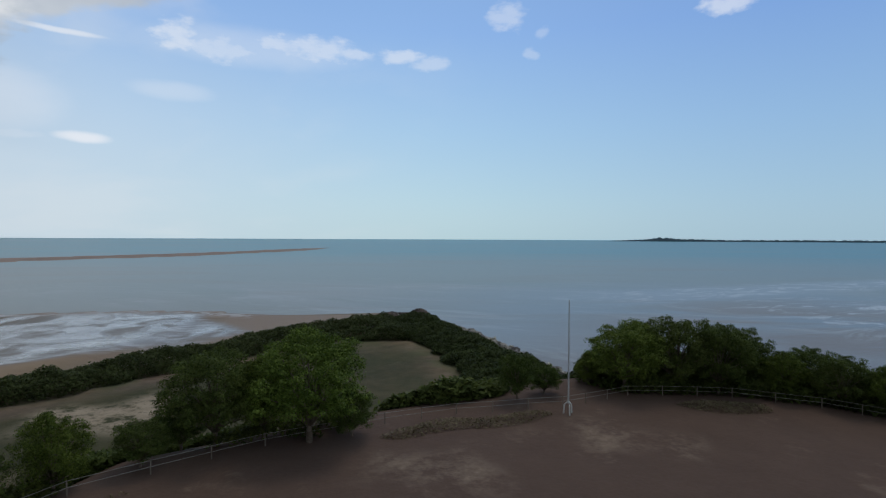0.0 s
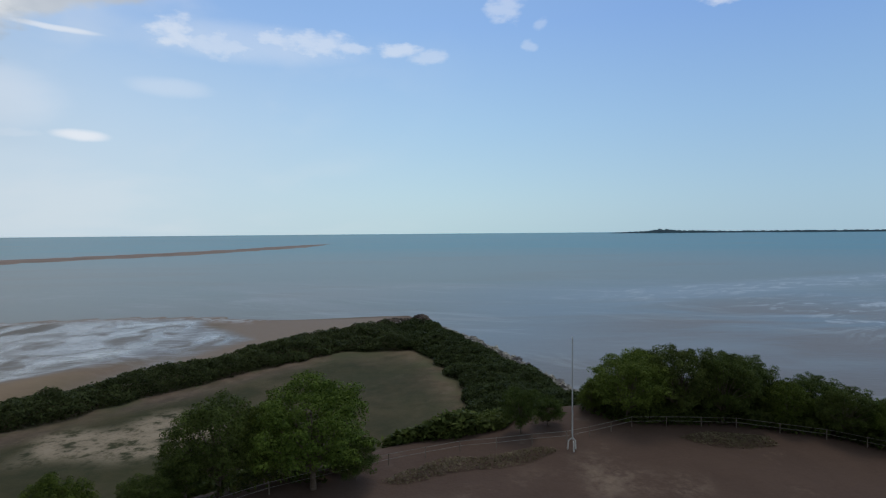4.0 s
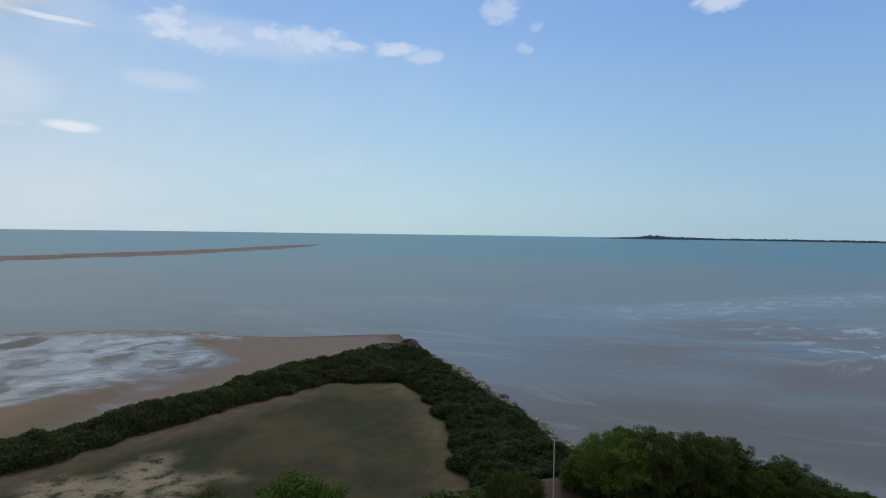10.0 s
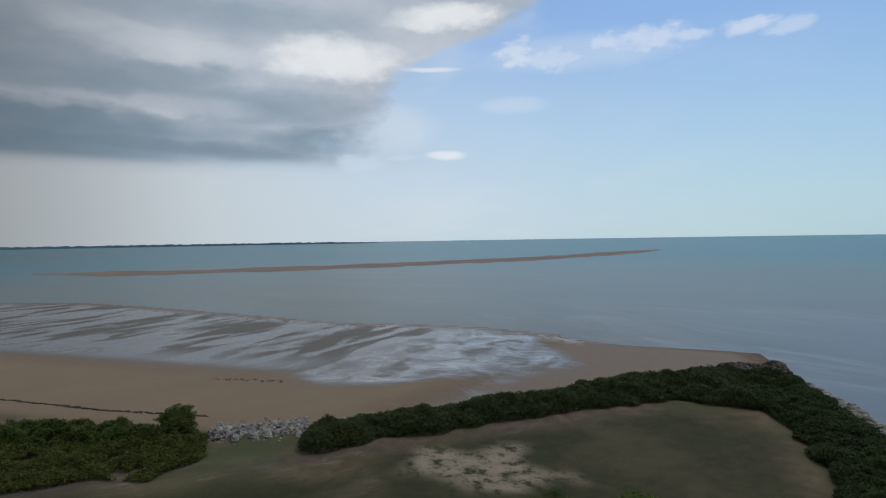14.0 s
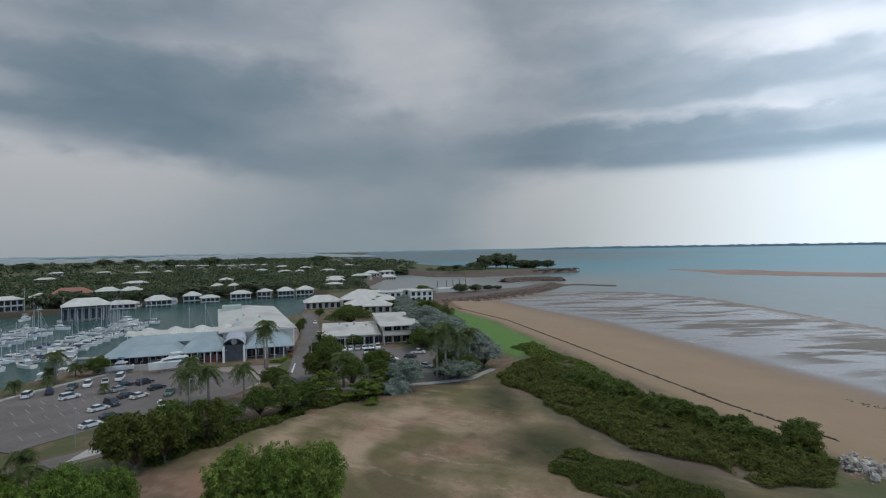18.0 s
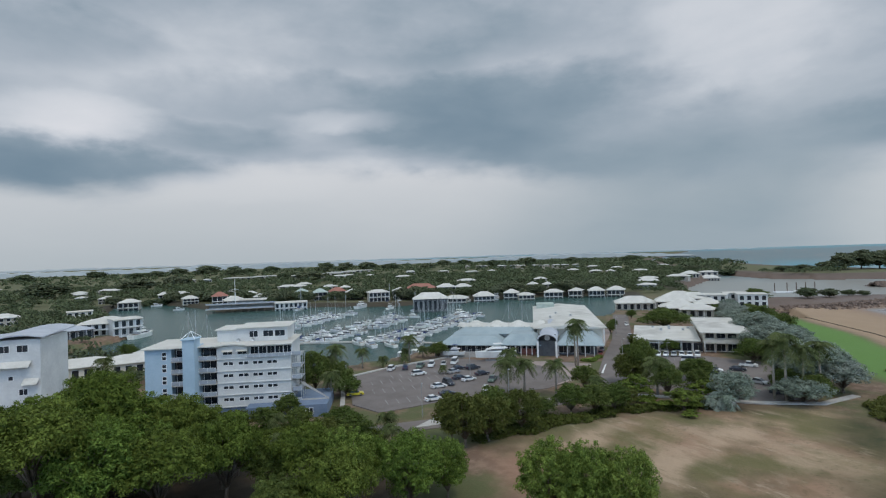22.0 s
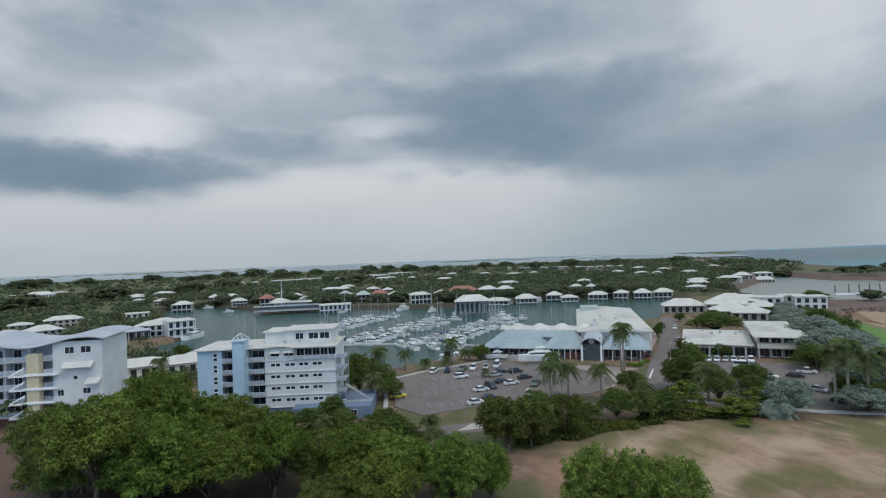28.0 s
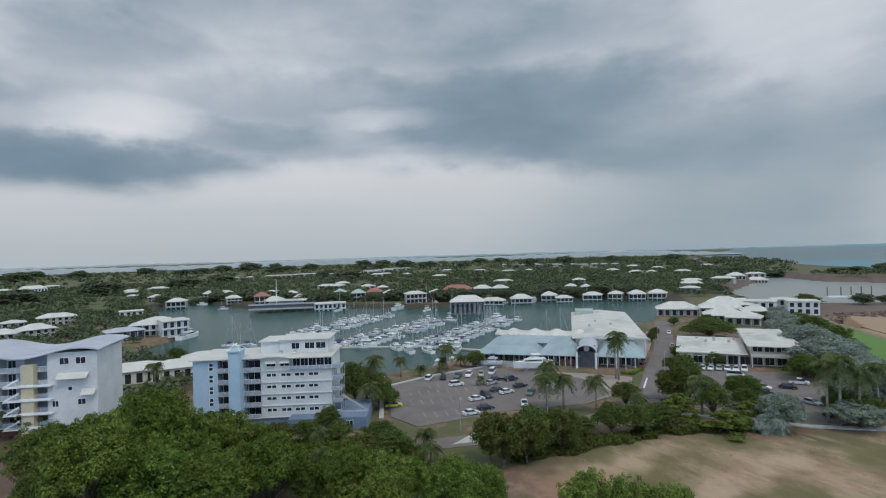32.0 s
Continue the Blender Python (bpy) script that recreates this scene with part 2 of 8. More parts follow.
def material(name, colors, scale=1.0, rough=0.7, metal=0.0, bump=0.0, fine=8.0, spec=0.5, per_object=0.0, island=0.0, coords="Object"):
    """Two or three base colours mixed by coarse and fine noise at real size; bump is relief in metres."""
    if name in MATS:
        return MATS[name]
    mt = bpy.data.materials.new(name)
    mt.use_nodes = True
    N = Nodes(mt.node_tree)
    out = N.n("ShaderNodeOutputMaterial")
    b = N.n("ShaderNodeBsdfPrincipled")
    N.t.links.new(b.outputs[0], out.inputs[0])
    vec = N.n("ShaderNodeTexCoord").outputs[coords]
    coarse = N.noise(vec, scale, 4.0, 0.6)
    grain = N.noise(vec, scale * fine, 3.0, 0.6)
    f = N.step(N.math("ADD", N.math("MULTIPLY", coarse, 0.65), N.math("MULTIPLY", grain, 0.35)), 0.36, 0.64)
    col = N.mix(f, colors[0], colors[1])
    if len(colors) > 2:
        col = N.mix(N.step(N.noise(vec, scale * 0.37, 5.0, 0.65), 0.52, 0.68), col, colors[2])
    if per_object:
        r = N.n("ShaderNodeObjectInfo").outputs["Random"]
        col = N.mix(1.0, col, N.n("ShaderNodeCombineColor", i0=N.math("MULTIPLY_ADD", r, per_object, 1 - per_object / 2),
                                  i1=N.math("MULTIPLY_ADD", r, per_object, 1 - per_object / 2),
                                  i2=N.math("MULTIPLY_ADD", r, per_object * 0.7, 1 - per_object * 0.35)).outputs[0], "MULTIPLY")
    if island:
        r = N.n("ShaderNodeNewGeometry").outputs["Random Per Island"]
        v = N.math("MULTIPLY_ADD", r, island, 1 - island / 2)
        col = N.mix(1.0, col, N.n("ShaderNodeCombineColor", i0=v, i1=v, i2=v).outputs[0], "MULTIPLY")
    N.put(b.inputs["Base Color"], col)
    N.put(b.inputs["Roughness"], N.math("MULTIPLY_ADD", grain, 0.2, rough - 0.1))
    b.inputs["Metallic"].default_value = metal
    b.inputs["Specular IOR Level"].default_value = spec
    if bump:
        bp = N.n("ShaderNodeBump")
        bp.inputs["Distance"].default_value = bump
        N.put(bp.inputs["Height"], N.math("ADD", coarse, N.math("MULTIPLY", grain, 0.4)))
        N.t.links.new(bp.outputs[0], b.inputs["Normal"])
    MATS[name] = mt
    return mt


def leafy(name, dark, light, scale=0.5):
    """Foliage: colour varies from clump to clump and leaf to leaf; some light comes through."""
    if name in MATS:
        return MATS[name]
    mt = bpy.data.materials.new(name)
    mt.use_nodes = True
    N = Nodes(mt.node_tree)
    out = N.n("ShaderNodeOutputMaterial")
    vec = N.n("ShaderNodeTexCoord").outputs["Object"]
    r = N.n("ShaderNodeNewGeometry").outputs["Random Per Island"]
    f = N.math("ADD", N.math("MULTIPLY", r, 0.30), N.math("MULTIPLY", N.noise(vec, scale, 4.0, 0.65), 0.85))
    col = N.mix(N.step(f, 0.32, 0.80), dark, light)
    o = N.n("ShaderNodeObjectInfo").outputs["Random"]
    k = N.math("MULTIPLY_ADD", o, 0.35, 0.82)
    col = N.mix(1.0, col, N.n("ShaderNodeCombineColor", i0=k, i1=N.math("MULTIPLY_ADD", o, 0.22, 0.88), i2=k).outputs[0], "MULTIPLY")
    b = N.n("ShaderNodeBsdfPrincipled")
    N.put(b.inputs["Base Color"], col)
    b.inputs["Roughness"].default_value = 0.6
    b.inputs["Specular IOR Level"].default_value = 0.08
    tr = N.n("ShaderNodeBsdfTranslucent", i0=col)
    mx = N.n("ShaderNodeMixShader", i0=0.22)
    N.t.links.new(b.outputs[0], mx.inputs[1])
    N.t.links.new(tr.outputs[0], mx.inputs[2])
    N.t.links.new(mx.outputs[0], out.inputs[0])
    MATS[name] = mt
    return mt


LEAF = leafy("leaf_green", (0.038, 0.060, 0.010), (0.150, 0.198, 0.037))
LEAF_MID = leafy("leaf_mid", (0.062, 0.098, 0.018), (0.205, 0.270, 0.054))
LEAF_LIGHT = leafy("leaf_light", (0.055, 0.092, 0.017), (0.205, 0.28, 0.058))
LEAF_DARK = leafy("leaf_dark", (0.044, 0.065, 0.016), (0.130, 0.168, 0.042))
LEAF_OLIVE = leafy("leaf_olive", (0.044, 0.055, 0.013), (0.130, 0.145, 0.036))
LEAF_SILVER = leafy("leaf_silver", (0.12, 0.15, 0.115), (0.32, 0.365, 0.305))
LEAF_HEDGE = leafy("leaf_hedge", (0.040, 0.054, 0.018), (0.092, 0.114, 0.038), 0.25)
# paler, greyer leaf colour with the distance haze mixed in
LEAF_FAR_HAZE = leafy("leaf_far_haze", (0.070, 0.085, 0.048), (0.150, 0.172, 0.092), 0.03)
LEAF_PALM = leafy("leaf_palm", (0.045, 0.062, 0.022), (0.125, 0.15, 0.055))
STRAW = leafy("straw_blades", (0.10, 0.085, 0.045), (0.24, 0.20, 0.12), 0.4)
GRASS = leafy("grass_blades", (0.06, 0.085, 0.025), (0.14, 0.17, 0.055), 0.3)
BARK = material("bark", ((0.10, 0.075, 0.055), (0.20, 0.16, 0.125)), 1.5, 0.9, bump=0.02)
PALM_BARK = material("palm_bark", ((0.22, 0.19, 0.155), (0.34, 0.30, 0.25)), 2.0, 0.9, bump=0.01)
ROCK = material("rock", ((0.17, 0.15, 0.13), (0.42, 0.385, 0.34)), 0.8, 0.9, bump=0.03, island=0.9)
ROCK_DARK = material("rock_dark", ((0.075, 0.055, 0.045), (0.17, 0.125, 0.10)), 0.8, 0.9, bump=0.03, island=0.8)
ROCK_BROWN = material("rock_brown", ((0.11, 0.075, 0.058), (0.21, 0.15, 0.118)), 0.8, 0.9, bump=0.03, island=0.6)
ASPHALT = material("asphalt", ((0.135, 0.115, 0.105), (0.185, 0.160, 0.148), (0.165, 0.138, 0.125)), 0.15, 0.92, bump=0.004, fine=14)
PAVING = material("paving", ((0.27, 0.21, 0.185), (0.33, 0.265, 0.235)), 0.3, 0.9, bump=0.004)
CONCRETE = material("concrete", ((0.36, 0.34, 0.31), (0.47, 0.45, 0.42)), 0.4, 0.85, bump=0.004)
LINE_PAINT = material("line_paint", ((0.55, 0.55, 0.53), (0.72, 0.72, 0.70)), 0.6, 0.8)
WHITE_ROOF = material("white_roof_sheet", ((0.50, 0.48, 0.43), (0.60, 0.58, 0.53), (0.40, 0.38, 0.34)), 0.18, 0.55, fine=12)
GREY_ROOF = material("pale_grey_roof_sheet", ((0.35, 0.37, 0.41), (0.44, 0.46, 0.50)), 0.18, 0.5, fine=12)
BLUE_ROOF = material("blue_roof_sheet", ((0.25, 0.31, 0.33), (0.33, 0.39, 0.405)), 0.2, 0.5, fine=12)
RED_ROOF = material("terracotta_roof", ((0.26, 0.105, 0.075), (0.34, 0.155, 0.115)), 0.6, 0.85)
GREEN_ROOF = material("grey_green_roof", ((0.30, 0.36, 0.32), (0.40, 0.45, 0.40)), 0.4, 0.7)
CREAM = material("cream_render", ((0.56, 0.52, 0.44), (0.64, 0.60, 0.52)), 0.25, 0.85)
WHITE_WALL = material("white_render", ((0.50, 0.50, 0.49), (0.60, 0.60, 0.58)), 0.22, 0.8, fine=10)
MAUVE_WALL = material("pale_lilac_render", ((0.36, 0.37, 0.43), (0.44, 0.45, 0.51)), 0.22, 0.8, fine=10)
BLUE_WALL = material("light_blue_render", ((0.32, 0.43, 0.515), (0.38, 0.49, 0.57)), 0.22, 0.8, fine=10)
NAVY_WALL = material("slate_blue_render", ((0.12, 0.17, 0.25), (0.17, 0.22, 0.30)), 0.22, 0.8, fine=10)
YELLOW_WALL = material("pale_yellow_render", ((0.46, 0.40, 0.27), (0.54, 0.47, 0.33)), 0.3, 0.8)
RED_WALL = material("dark_red_brick", ((0.16, 0.06, 0.05), (0.22, 0.09, 0.07)), 0.8, 0.9)
# dark base colour stands in for shade in recesses and under roofs
RECESS = material("shade_painted_interior", ((0.07, 0.075, 0.085), (0.11, 0.115, 0.125)), 0.5, 0.85)
GLASS = material("dark_window_glass", ((0.018, 0.022, 0.028), (0.03, 0.036, 0.044)), 0.5, 0.12, spec=0.6)
RAIL_GLASS = material("frosted_rail", ((0.30, 0.33, 0.37), (0.38, 0.41, 0.45)), 0.5, 0.3)
STEEL = material("galvanised_steel", ((0.38, 0.39, 0.40), (0.5, 0.51, 0.52)), 2.0, 0.45, metal=0.6)
WHITE_PAINT = material("white_paint", ((0.70, 0.70, 0.69), (0.80, 0.80, 0.79)), 1.5, 0.45)
TIMBER = material("grey_timber", ((0.16, 0.13, 0.10), (0.26, 0.22, 0.18)), 1.2, 0.9)
GEL = material("white_gelcoat", ((0.60, 0.60, 0.58), (0.74, 0.74, 0.72)), 0.5, 0.35, per_object=0.35)
NAVY_CANVAS = material("navy_canvas", ((0.02, 0.035, 0.10), (0.03, 0.055, 0.15)), 1.0, 0.85)
TYRE = material("tyre", ((0.016, 0.016, 0.017), (0.03, 0.03, 0.03)), 3.0, 0.9)
ALLOY = material("alloy_wheel", ((0.35, 0.35, 0.36), (0.5, 0.5, 0.5)), 3.0, 0.4, metal=0.7)
LAMP_LENS = material("lamp_lens", ((0.6, 0.6, 0.58), (0.7, 0.7, 0.68)), 3.0, 0.2)
TAIL_LENS = material("tail_lens", ((0.28, 0.02, 0.02), (0.35, 0.03, 0.03)), 3.0, 0.25)
# aerial haze is painted into these two distant land colours
FAR_SHORE = material("haze_tinted_shore", ((0.150, 0.205, 0.240), (0.18, 0.24, 0.275)), 0.004, 1.0, spec=0.0)
FAR_HILL = material("haze_tinted_land", ((0.33, 0.355, 0.36), (0.40, 0.42, 0.42)), 0.003, 1.0, spec=0.0)
SANDBAR = material("pink_sand", ((0.27, 0.185, 0.145), (0.36, 0.255, 0.205)), 0.02, 0.9)


# ---- mesh helpers ----
class Mesh:
    """Collects faces, then becomes one mesh."""

    def __init__(self):
        self.v, self.f = [], []

    def poly(self, pts):
        k = len(self.v)
        self.v += [tuple(p) for p in pts]
        self.f.append(tuple(range(k, k + len(pts))))
        return self

    def box(self, x0, y0, z0, x1, y1, z1, bevel=0.0):
        k = len(self.v)
        if bevel:
            b = bevel
            ring = [(x0 + b, y0), (x1 - b, y0), (x1, y0 + b), (x1, y1 - b), (x1 - b, y1), (x0 + b, y1), (x0, y1 - b), (x0, y0 + b)]
            inn = [(x0 + b, y0 + b), (x1 - b, y0 + b), (x1 - b, y0 + b), (x1 - b, y1 - b), (x1 - b, y1 - b), (x0 + b, y1 - b), (x0 + b, y1 - b), (x0 + b, y0 + b)]
            self.v += [(a, c, z0) for a, c in ring] + [(a, c, z1 - b) for a, c in ring] + [(a, c, z1) for a, c in inn]
            for r in (0, 8):
                self.f += [(k + r + i, k + r + (i + 1) % 8, k + r + 8 + (i + 1) % 8, k + r + 8 + i) for i in range(8)]
            self.f += [tuple(k + 16 + i for i in (0, 2, 4, 6))]
            return self
        self.v += [(x0, y0, z0), (x1, y0, z0), (x1, y1, z0), (x0, y1, z0), (x0, y0, z1), (x1, y0, z1), (x1, y1, z1), (x0, y1, z1)]
        self.f += [tuple(k + i for i in q) for q in ((3, 2, 1, 0), (4, 5, 6, 7), (0, 1, 5, 4), (1, 2, 6, 5), (2, 3, 7, 6), (3, 0, 4, 7))]
        return self

    def prism(self, ring, z0, z1):
        k, n = len(self.v), len(ring)
        self.v += [(p[0], p[1], z0) for p in ring] + [(p[0], p[1], z1) for p in ring]
        self.f += [(k + i, k + (i + 1) % n, k + n + (i + 1) % n, k + n + i) for i in range(n)]
        self.f += [tuple(k + n + i for i in range(n)), tuple(k + i for i in reversed(range(n)))]
        return self

    def tube(self, pts, radii, sides=6, cap=True):
        k = len(self.v)
        pts = [Vector(p) for p in pts]
        for i, (p, r) in enumerate(zip(pts, radii)):
            d = (pts[min(i + 1, len(pts) - 1)] - pts[max(i - 1, 0)]).normalized()
            a = d.cross(Vector((0.31, 0.95, 0.02)) if abs(d.z) > 0.9 else Vector((0, 0, 1))).normalized()
            b = d.cross(a)
            for j in range(sides):
                t = 2 * math.pi * j / sides
                self.v.append(tuple(p + a * (r * math.cos(t)) + b * (r * math.sin(t))))
        for i in range(len(pts) - 1):
            for j in range(sides):
                q, w = k + i * sides + j, k + i * sides + (j + 1) % sides
                self.f.append((q, w, w + sides, q + sides))
        if cap:
            self.f.append(tuple(k + (len(pts) - 1) * sides + j for j in range(sides)))
            self.f.append(tuple(k + j for j in reversed(range(sides))))
        return self

    def data(self, name, mat, smooth=False):
        me = bpy.data.meshes.new(name)
        me.from_pydata(self.v, [], self.f)
        me.materials.append(mat)
        if smooth:
            me.shade_smooth()
        return me


def part(name, mesh, mat, parent, label="", smooth=False):
    ob = new(name, mesh.data(name, mat, smooth) if isinstance(mesh, Mesh) else mesh)
    ob.parent = parent
    if label:
        ob["label"] = label
    return ob


def thing(name, label, category, at=None, group=""):
    ob = new(name)
    ob.empty_display_size = 0.5
    if at is not None:
        ob.matrix_world = at
    return tagged(ob, label, category, group)


def solid(name, mesh, mat, label, category, at=None, group="", kind="", smooth=False):
    ob = new(name, mesh.data(name, mat, smooth))
    if at is not None:
        ob.matrix_world = at
    return tagged(ob, label, category, group, kind)


def quads(name, centers, normals, ups, sizes, mat, aspect=0.45):
    """Many small leaves in one mesh, by numpy: pointed four-corner blades."""
    n = len(centers)
    side = np.cross(normals, ups)
    side /= np.linalg.norm(side, axis=1)[:, None] + 1e-9
    fwd = np.cross(side, normals)
    s = sizes[:, None]
    corners = np.stack([centers - fwd * s, centers + side * s * aspect - normals * s * 0.15, centers + fwd * s, centers - side * s * aspect - normals * s * 0.15], 1)
    me = bpy.data.meshes.new(name)
    me.vertices.add(4 * n)
    me.vertices.foreach_set("co", corners.reshape(-1).astype(np.float32))
    me.loops.add(4 * n)
    me.loops.foreach_set("vertex_index", np.arange(4 * n, dtype=np.int32))
    me.polygons.add(n)
    me.polygons.foreach_set("loop_start", np.arange(0, 4 * n, 4, dtype=np.int32))
    me.polygons.foreach_set("loop_total", np.full(n, 4, dtype=np.int32))
    me.update(calc_edges=True)
    me.materials.append(mat)
    return me


rng = np.random.default_rng(7)


def scatter_dirs(n):
    v = rng.normal(size=(n, 3))
    return v / np.linalg.norm(v, axis=1)[:, None]


# ---- plan of the land ----
LAND = [(-289, 1), (-232, 23), (-161, 38), (-128, 45), (-105, 50), (-78, 58), (-66, 65), (-53, 79), (-41, 93), (-30, 112), (-13, 129), (-2, 139),
        (5, 143), (11, 130), (16, 115), (22, 91), (27, 69), (36, 58), (52, 46), (75, 28), (105, 0), (160, -80), (260, -300), (500, -1200),
        (900, -4200), (-4200, -4200), (-4200, -500), (-1600, -330), (-900, -150), (-700, -60), (-640, -70), (-480, -75), (-400, -45), (-335, -14)]
POINT = [(-1500, -300), (-900, -140), (-760, -60), (-678, -14), (-655, 40), (-672, 90), (-690, 118), (-730, 186), (-752, 176), (-790, 120), (-850, 70), (-1000, -20), (-1500, -180)]
BANK = [(-325, -12), (-345, 8), (-366, 32), (-394, 55), (-440, 84), (-490, 105), (-506, 112), (-500, 92), (-462, 66), (-440, 44), (-420, 14), (-405, -14), (-390, -40), (-340, -20)]
FLAT = [(-330, 5), (-420, 90), (-409, 149), (-357, 172), (-300, 176), (-230, 177), (-154, 176), (-120, 187), (-92, 190), (-40, 185), (0, 186), (5, 165), (4, 146),
        (2, 120), (-60, 60), (-200, 20)]
MARINA = [(-150, -101), (-128, -104), (-112, -116), (-104, -135), (-98, -165), (-90, -215), (-97, -232), (-122, -246), (-142, -264), (-152, -300), (-168, -345),
          (-195, -405), (-220, -445), (-252, -447), (-238, -362), (-224, -320), (-250, -292), (-270, -276), (-285, -222), (-328, -193), (-364, -166),
          (-394, -133), (-397, -98), (-330, -80), (-264, -72), (-240, -90), (-215, -86), (-190, -96)]
PLOT = [(-17, 25), (-15, 31), (-8, 35), (-1, 39), (9, 45), (18, 47), (31, 42), (38, 34), (52, 12), (60, -40), (30, -76), (-14, -72), (-27, -56), (-30, -40), (-27, -10)]
TERRACE = [(80, -60), (80, -190), (-20, -190), (-62, -150), (-50, -112), (-44, -90), (-34, -78), (0, -74)]


def signed(poly, X, Y):
    """Distance to a polygon's edge, positive inside, for arrays."""
    best = np.full(X.shape, 1e9)
    inside = np.zeros(X.shape, bool)
    for (x0, y0), (x1, y1) in zip(poly, poly[1:] + poly[:1]):
        dx, dy = x1 - x0, y1 - y0
        t = np.clip(((X - x0) * dx + (Y - y0) * dy) / (dx * dx + dy * dy), 0, 1)
        best = np.minimum(best, np.hypot(X - x0 - t * dx, Y - y0 - t * dy))
        if y0 != y1:
            inside ^= ((y0 > Y) != (y1 > Y)) & (X < dx * (Y - y0) / dy + x0)
    return np.where(inside, best, -best)


def ease(v, a, b):
    t = np.clip((v - a) / (b - a), 0, 1)
    return t * t * (3 - 2 * t)


def wave(X, Y, s, k):
    """Smooth cheap variation between -1 and 1."""
    return (np.sin(X * s + 1.7 * k + 1.3 * np.sin(Y * s * 0.7 + k)) + np.sin(Y * s * 1.1 + 2.1 * k + 1.1 * np.sin(X * s * 0.6 - k))) * 0.5


def terrain(X, Y):
    """Height in metres and the masks of the ground, at plan places."""
    dl, dp, df = signed(LAND, X, Y), signed(POINT, X, Y), signed(FLAT, X, Y)
    dm, dt = signed(MARINA, X, Y), signed(PLOT, X, Y)
    land = np.maximum(dl, dp)
    west = ease(-X, 52, 66) * ease(Y, -60, -15)            # sandy beach rather than rock bank
    west = np.maximum(west, ease(-X, 500, 560))
    shore = np.where(land > 0, 0.0, np.minimum(-land, 400))
    z_rock = -np.minimum(shore * 0.9, 5.4) - np.maximum(shore - 12, 0) * 0.02
    z_sand = -0.3 - 4.9 * ease(shore, -2, 52) - 0.6 * ease(shore, 30, 130)
    z = np.where(land > 0, -0.25 * west * (1 - ease(land, 0, 6)), z_rock * (1 - west) + z_sand * west)
    flat = ease(df, 0, 7)
    z = np.where(land > 0, z, np.where(df > -3, np.maximum(z, (SEA - 0.25) + 0.5 * ease(df, -3, 8) + 0.12 * wave(X, Y, 0.11, 1)), np.minimum(z, SEA - 0.3 - 0.01 * shore * ease(-df, 0, 40))))
    z = np.where(land > 0, z, np.maximum(z, -9.0))
    bank = ease(signed(BANK, X, Y), -5, 5)
    z = np.where(land > 0, z, np.maximum(z, SEA - 0.4 + (3.6 + 0.7 * wave(X, Y, 0.07, 3)) * bank))
    basin = ease(dm, -0.6, 0.6)
    z = z * (1 - basin) + (BASIN - 2.2) * basin
    plot = ease(dt, -14, 1.0)
    low = ease(signed(TERRACE, X, Y), -12, 2) * 4.6
    z = np.where(land > 0, z + np.maximum(plot * TOP, low) * (1 - basin), z)
    plot = np.maximum(plot, ease(signed(TERRACE, X, Y), -4, 2))
    z = z + np.where(land > 3, 0.12 * wave(X, Y, 0.2, 2) + 0.06 * wave(X, Y, 0.6, 4), 0) * (1 - basin) * ease(np.hypot(X, Y), 400, 150)
    sand = west * ease(-land, -5, 1.5)
    wet = ease(shore - 22 - 16 * ease(-X, 70, 115), 0, 14) * west
    wet = np.maximum(wet, np.where(land > 0, 0, flat * (1 - west)))
    return z, land, sand, wet, plot, df, shore, dm


def height(x, y):
    return float(terrain(np.array([[float(x)]]), np.array([[float(y)]]))[0][0, 0])


def place(x, y, turn=0.0, size=1.0, sink=0.0):
    """Pose on the ground at a plan place."""
    return Matrix.LocRotScale((x * U, y * U, height(x, y) - sink), Euler((0, 0, radians(turn))), (size, size, size))


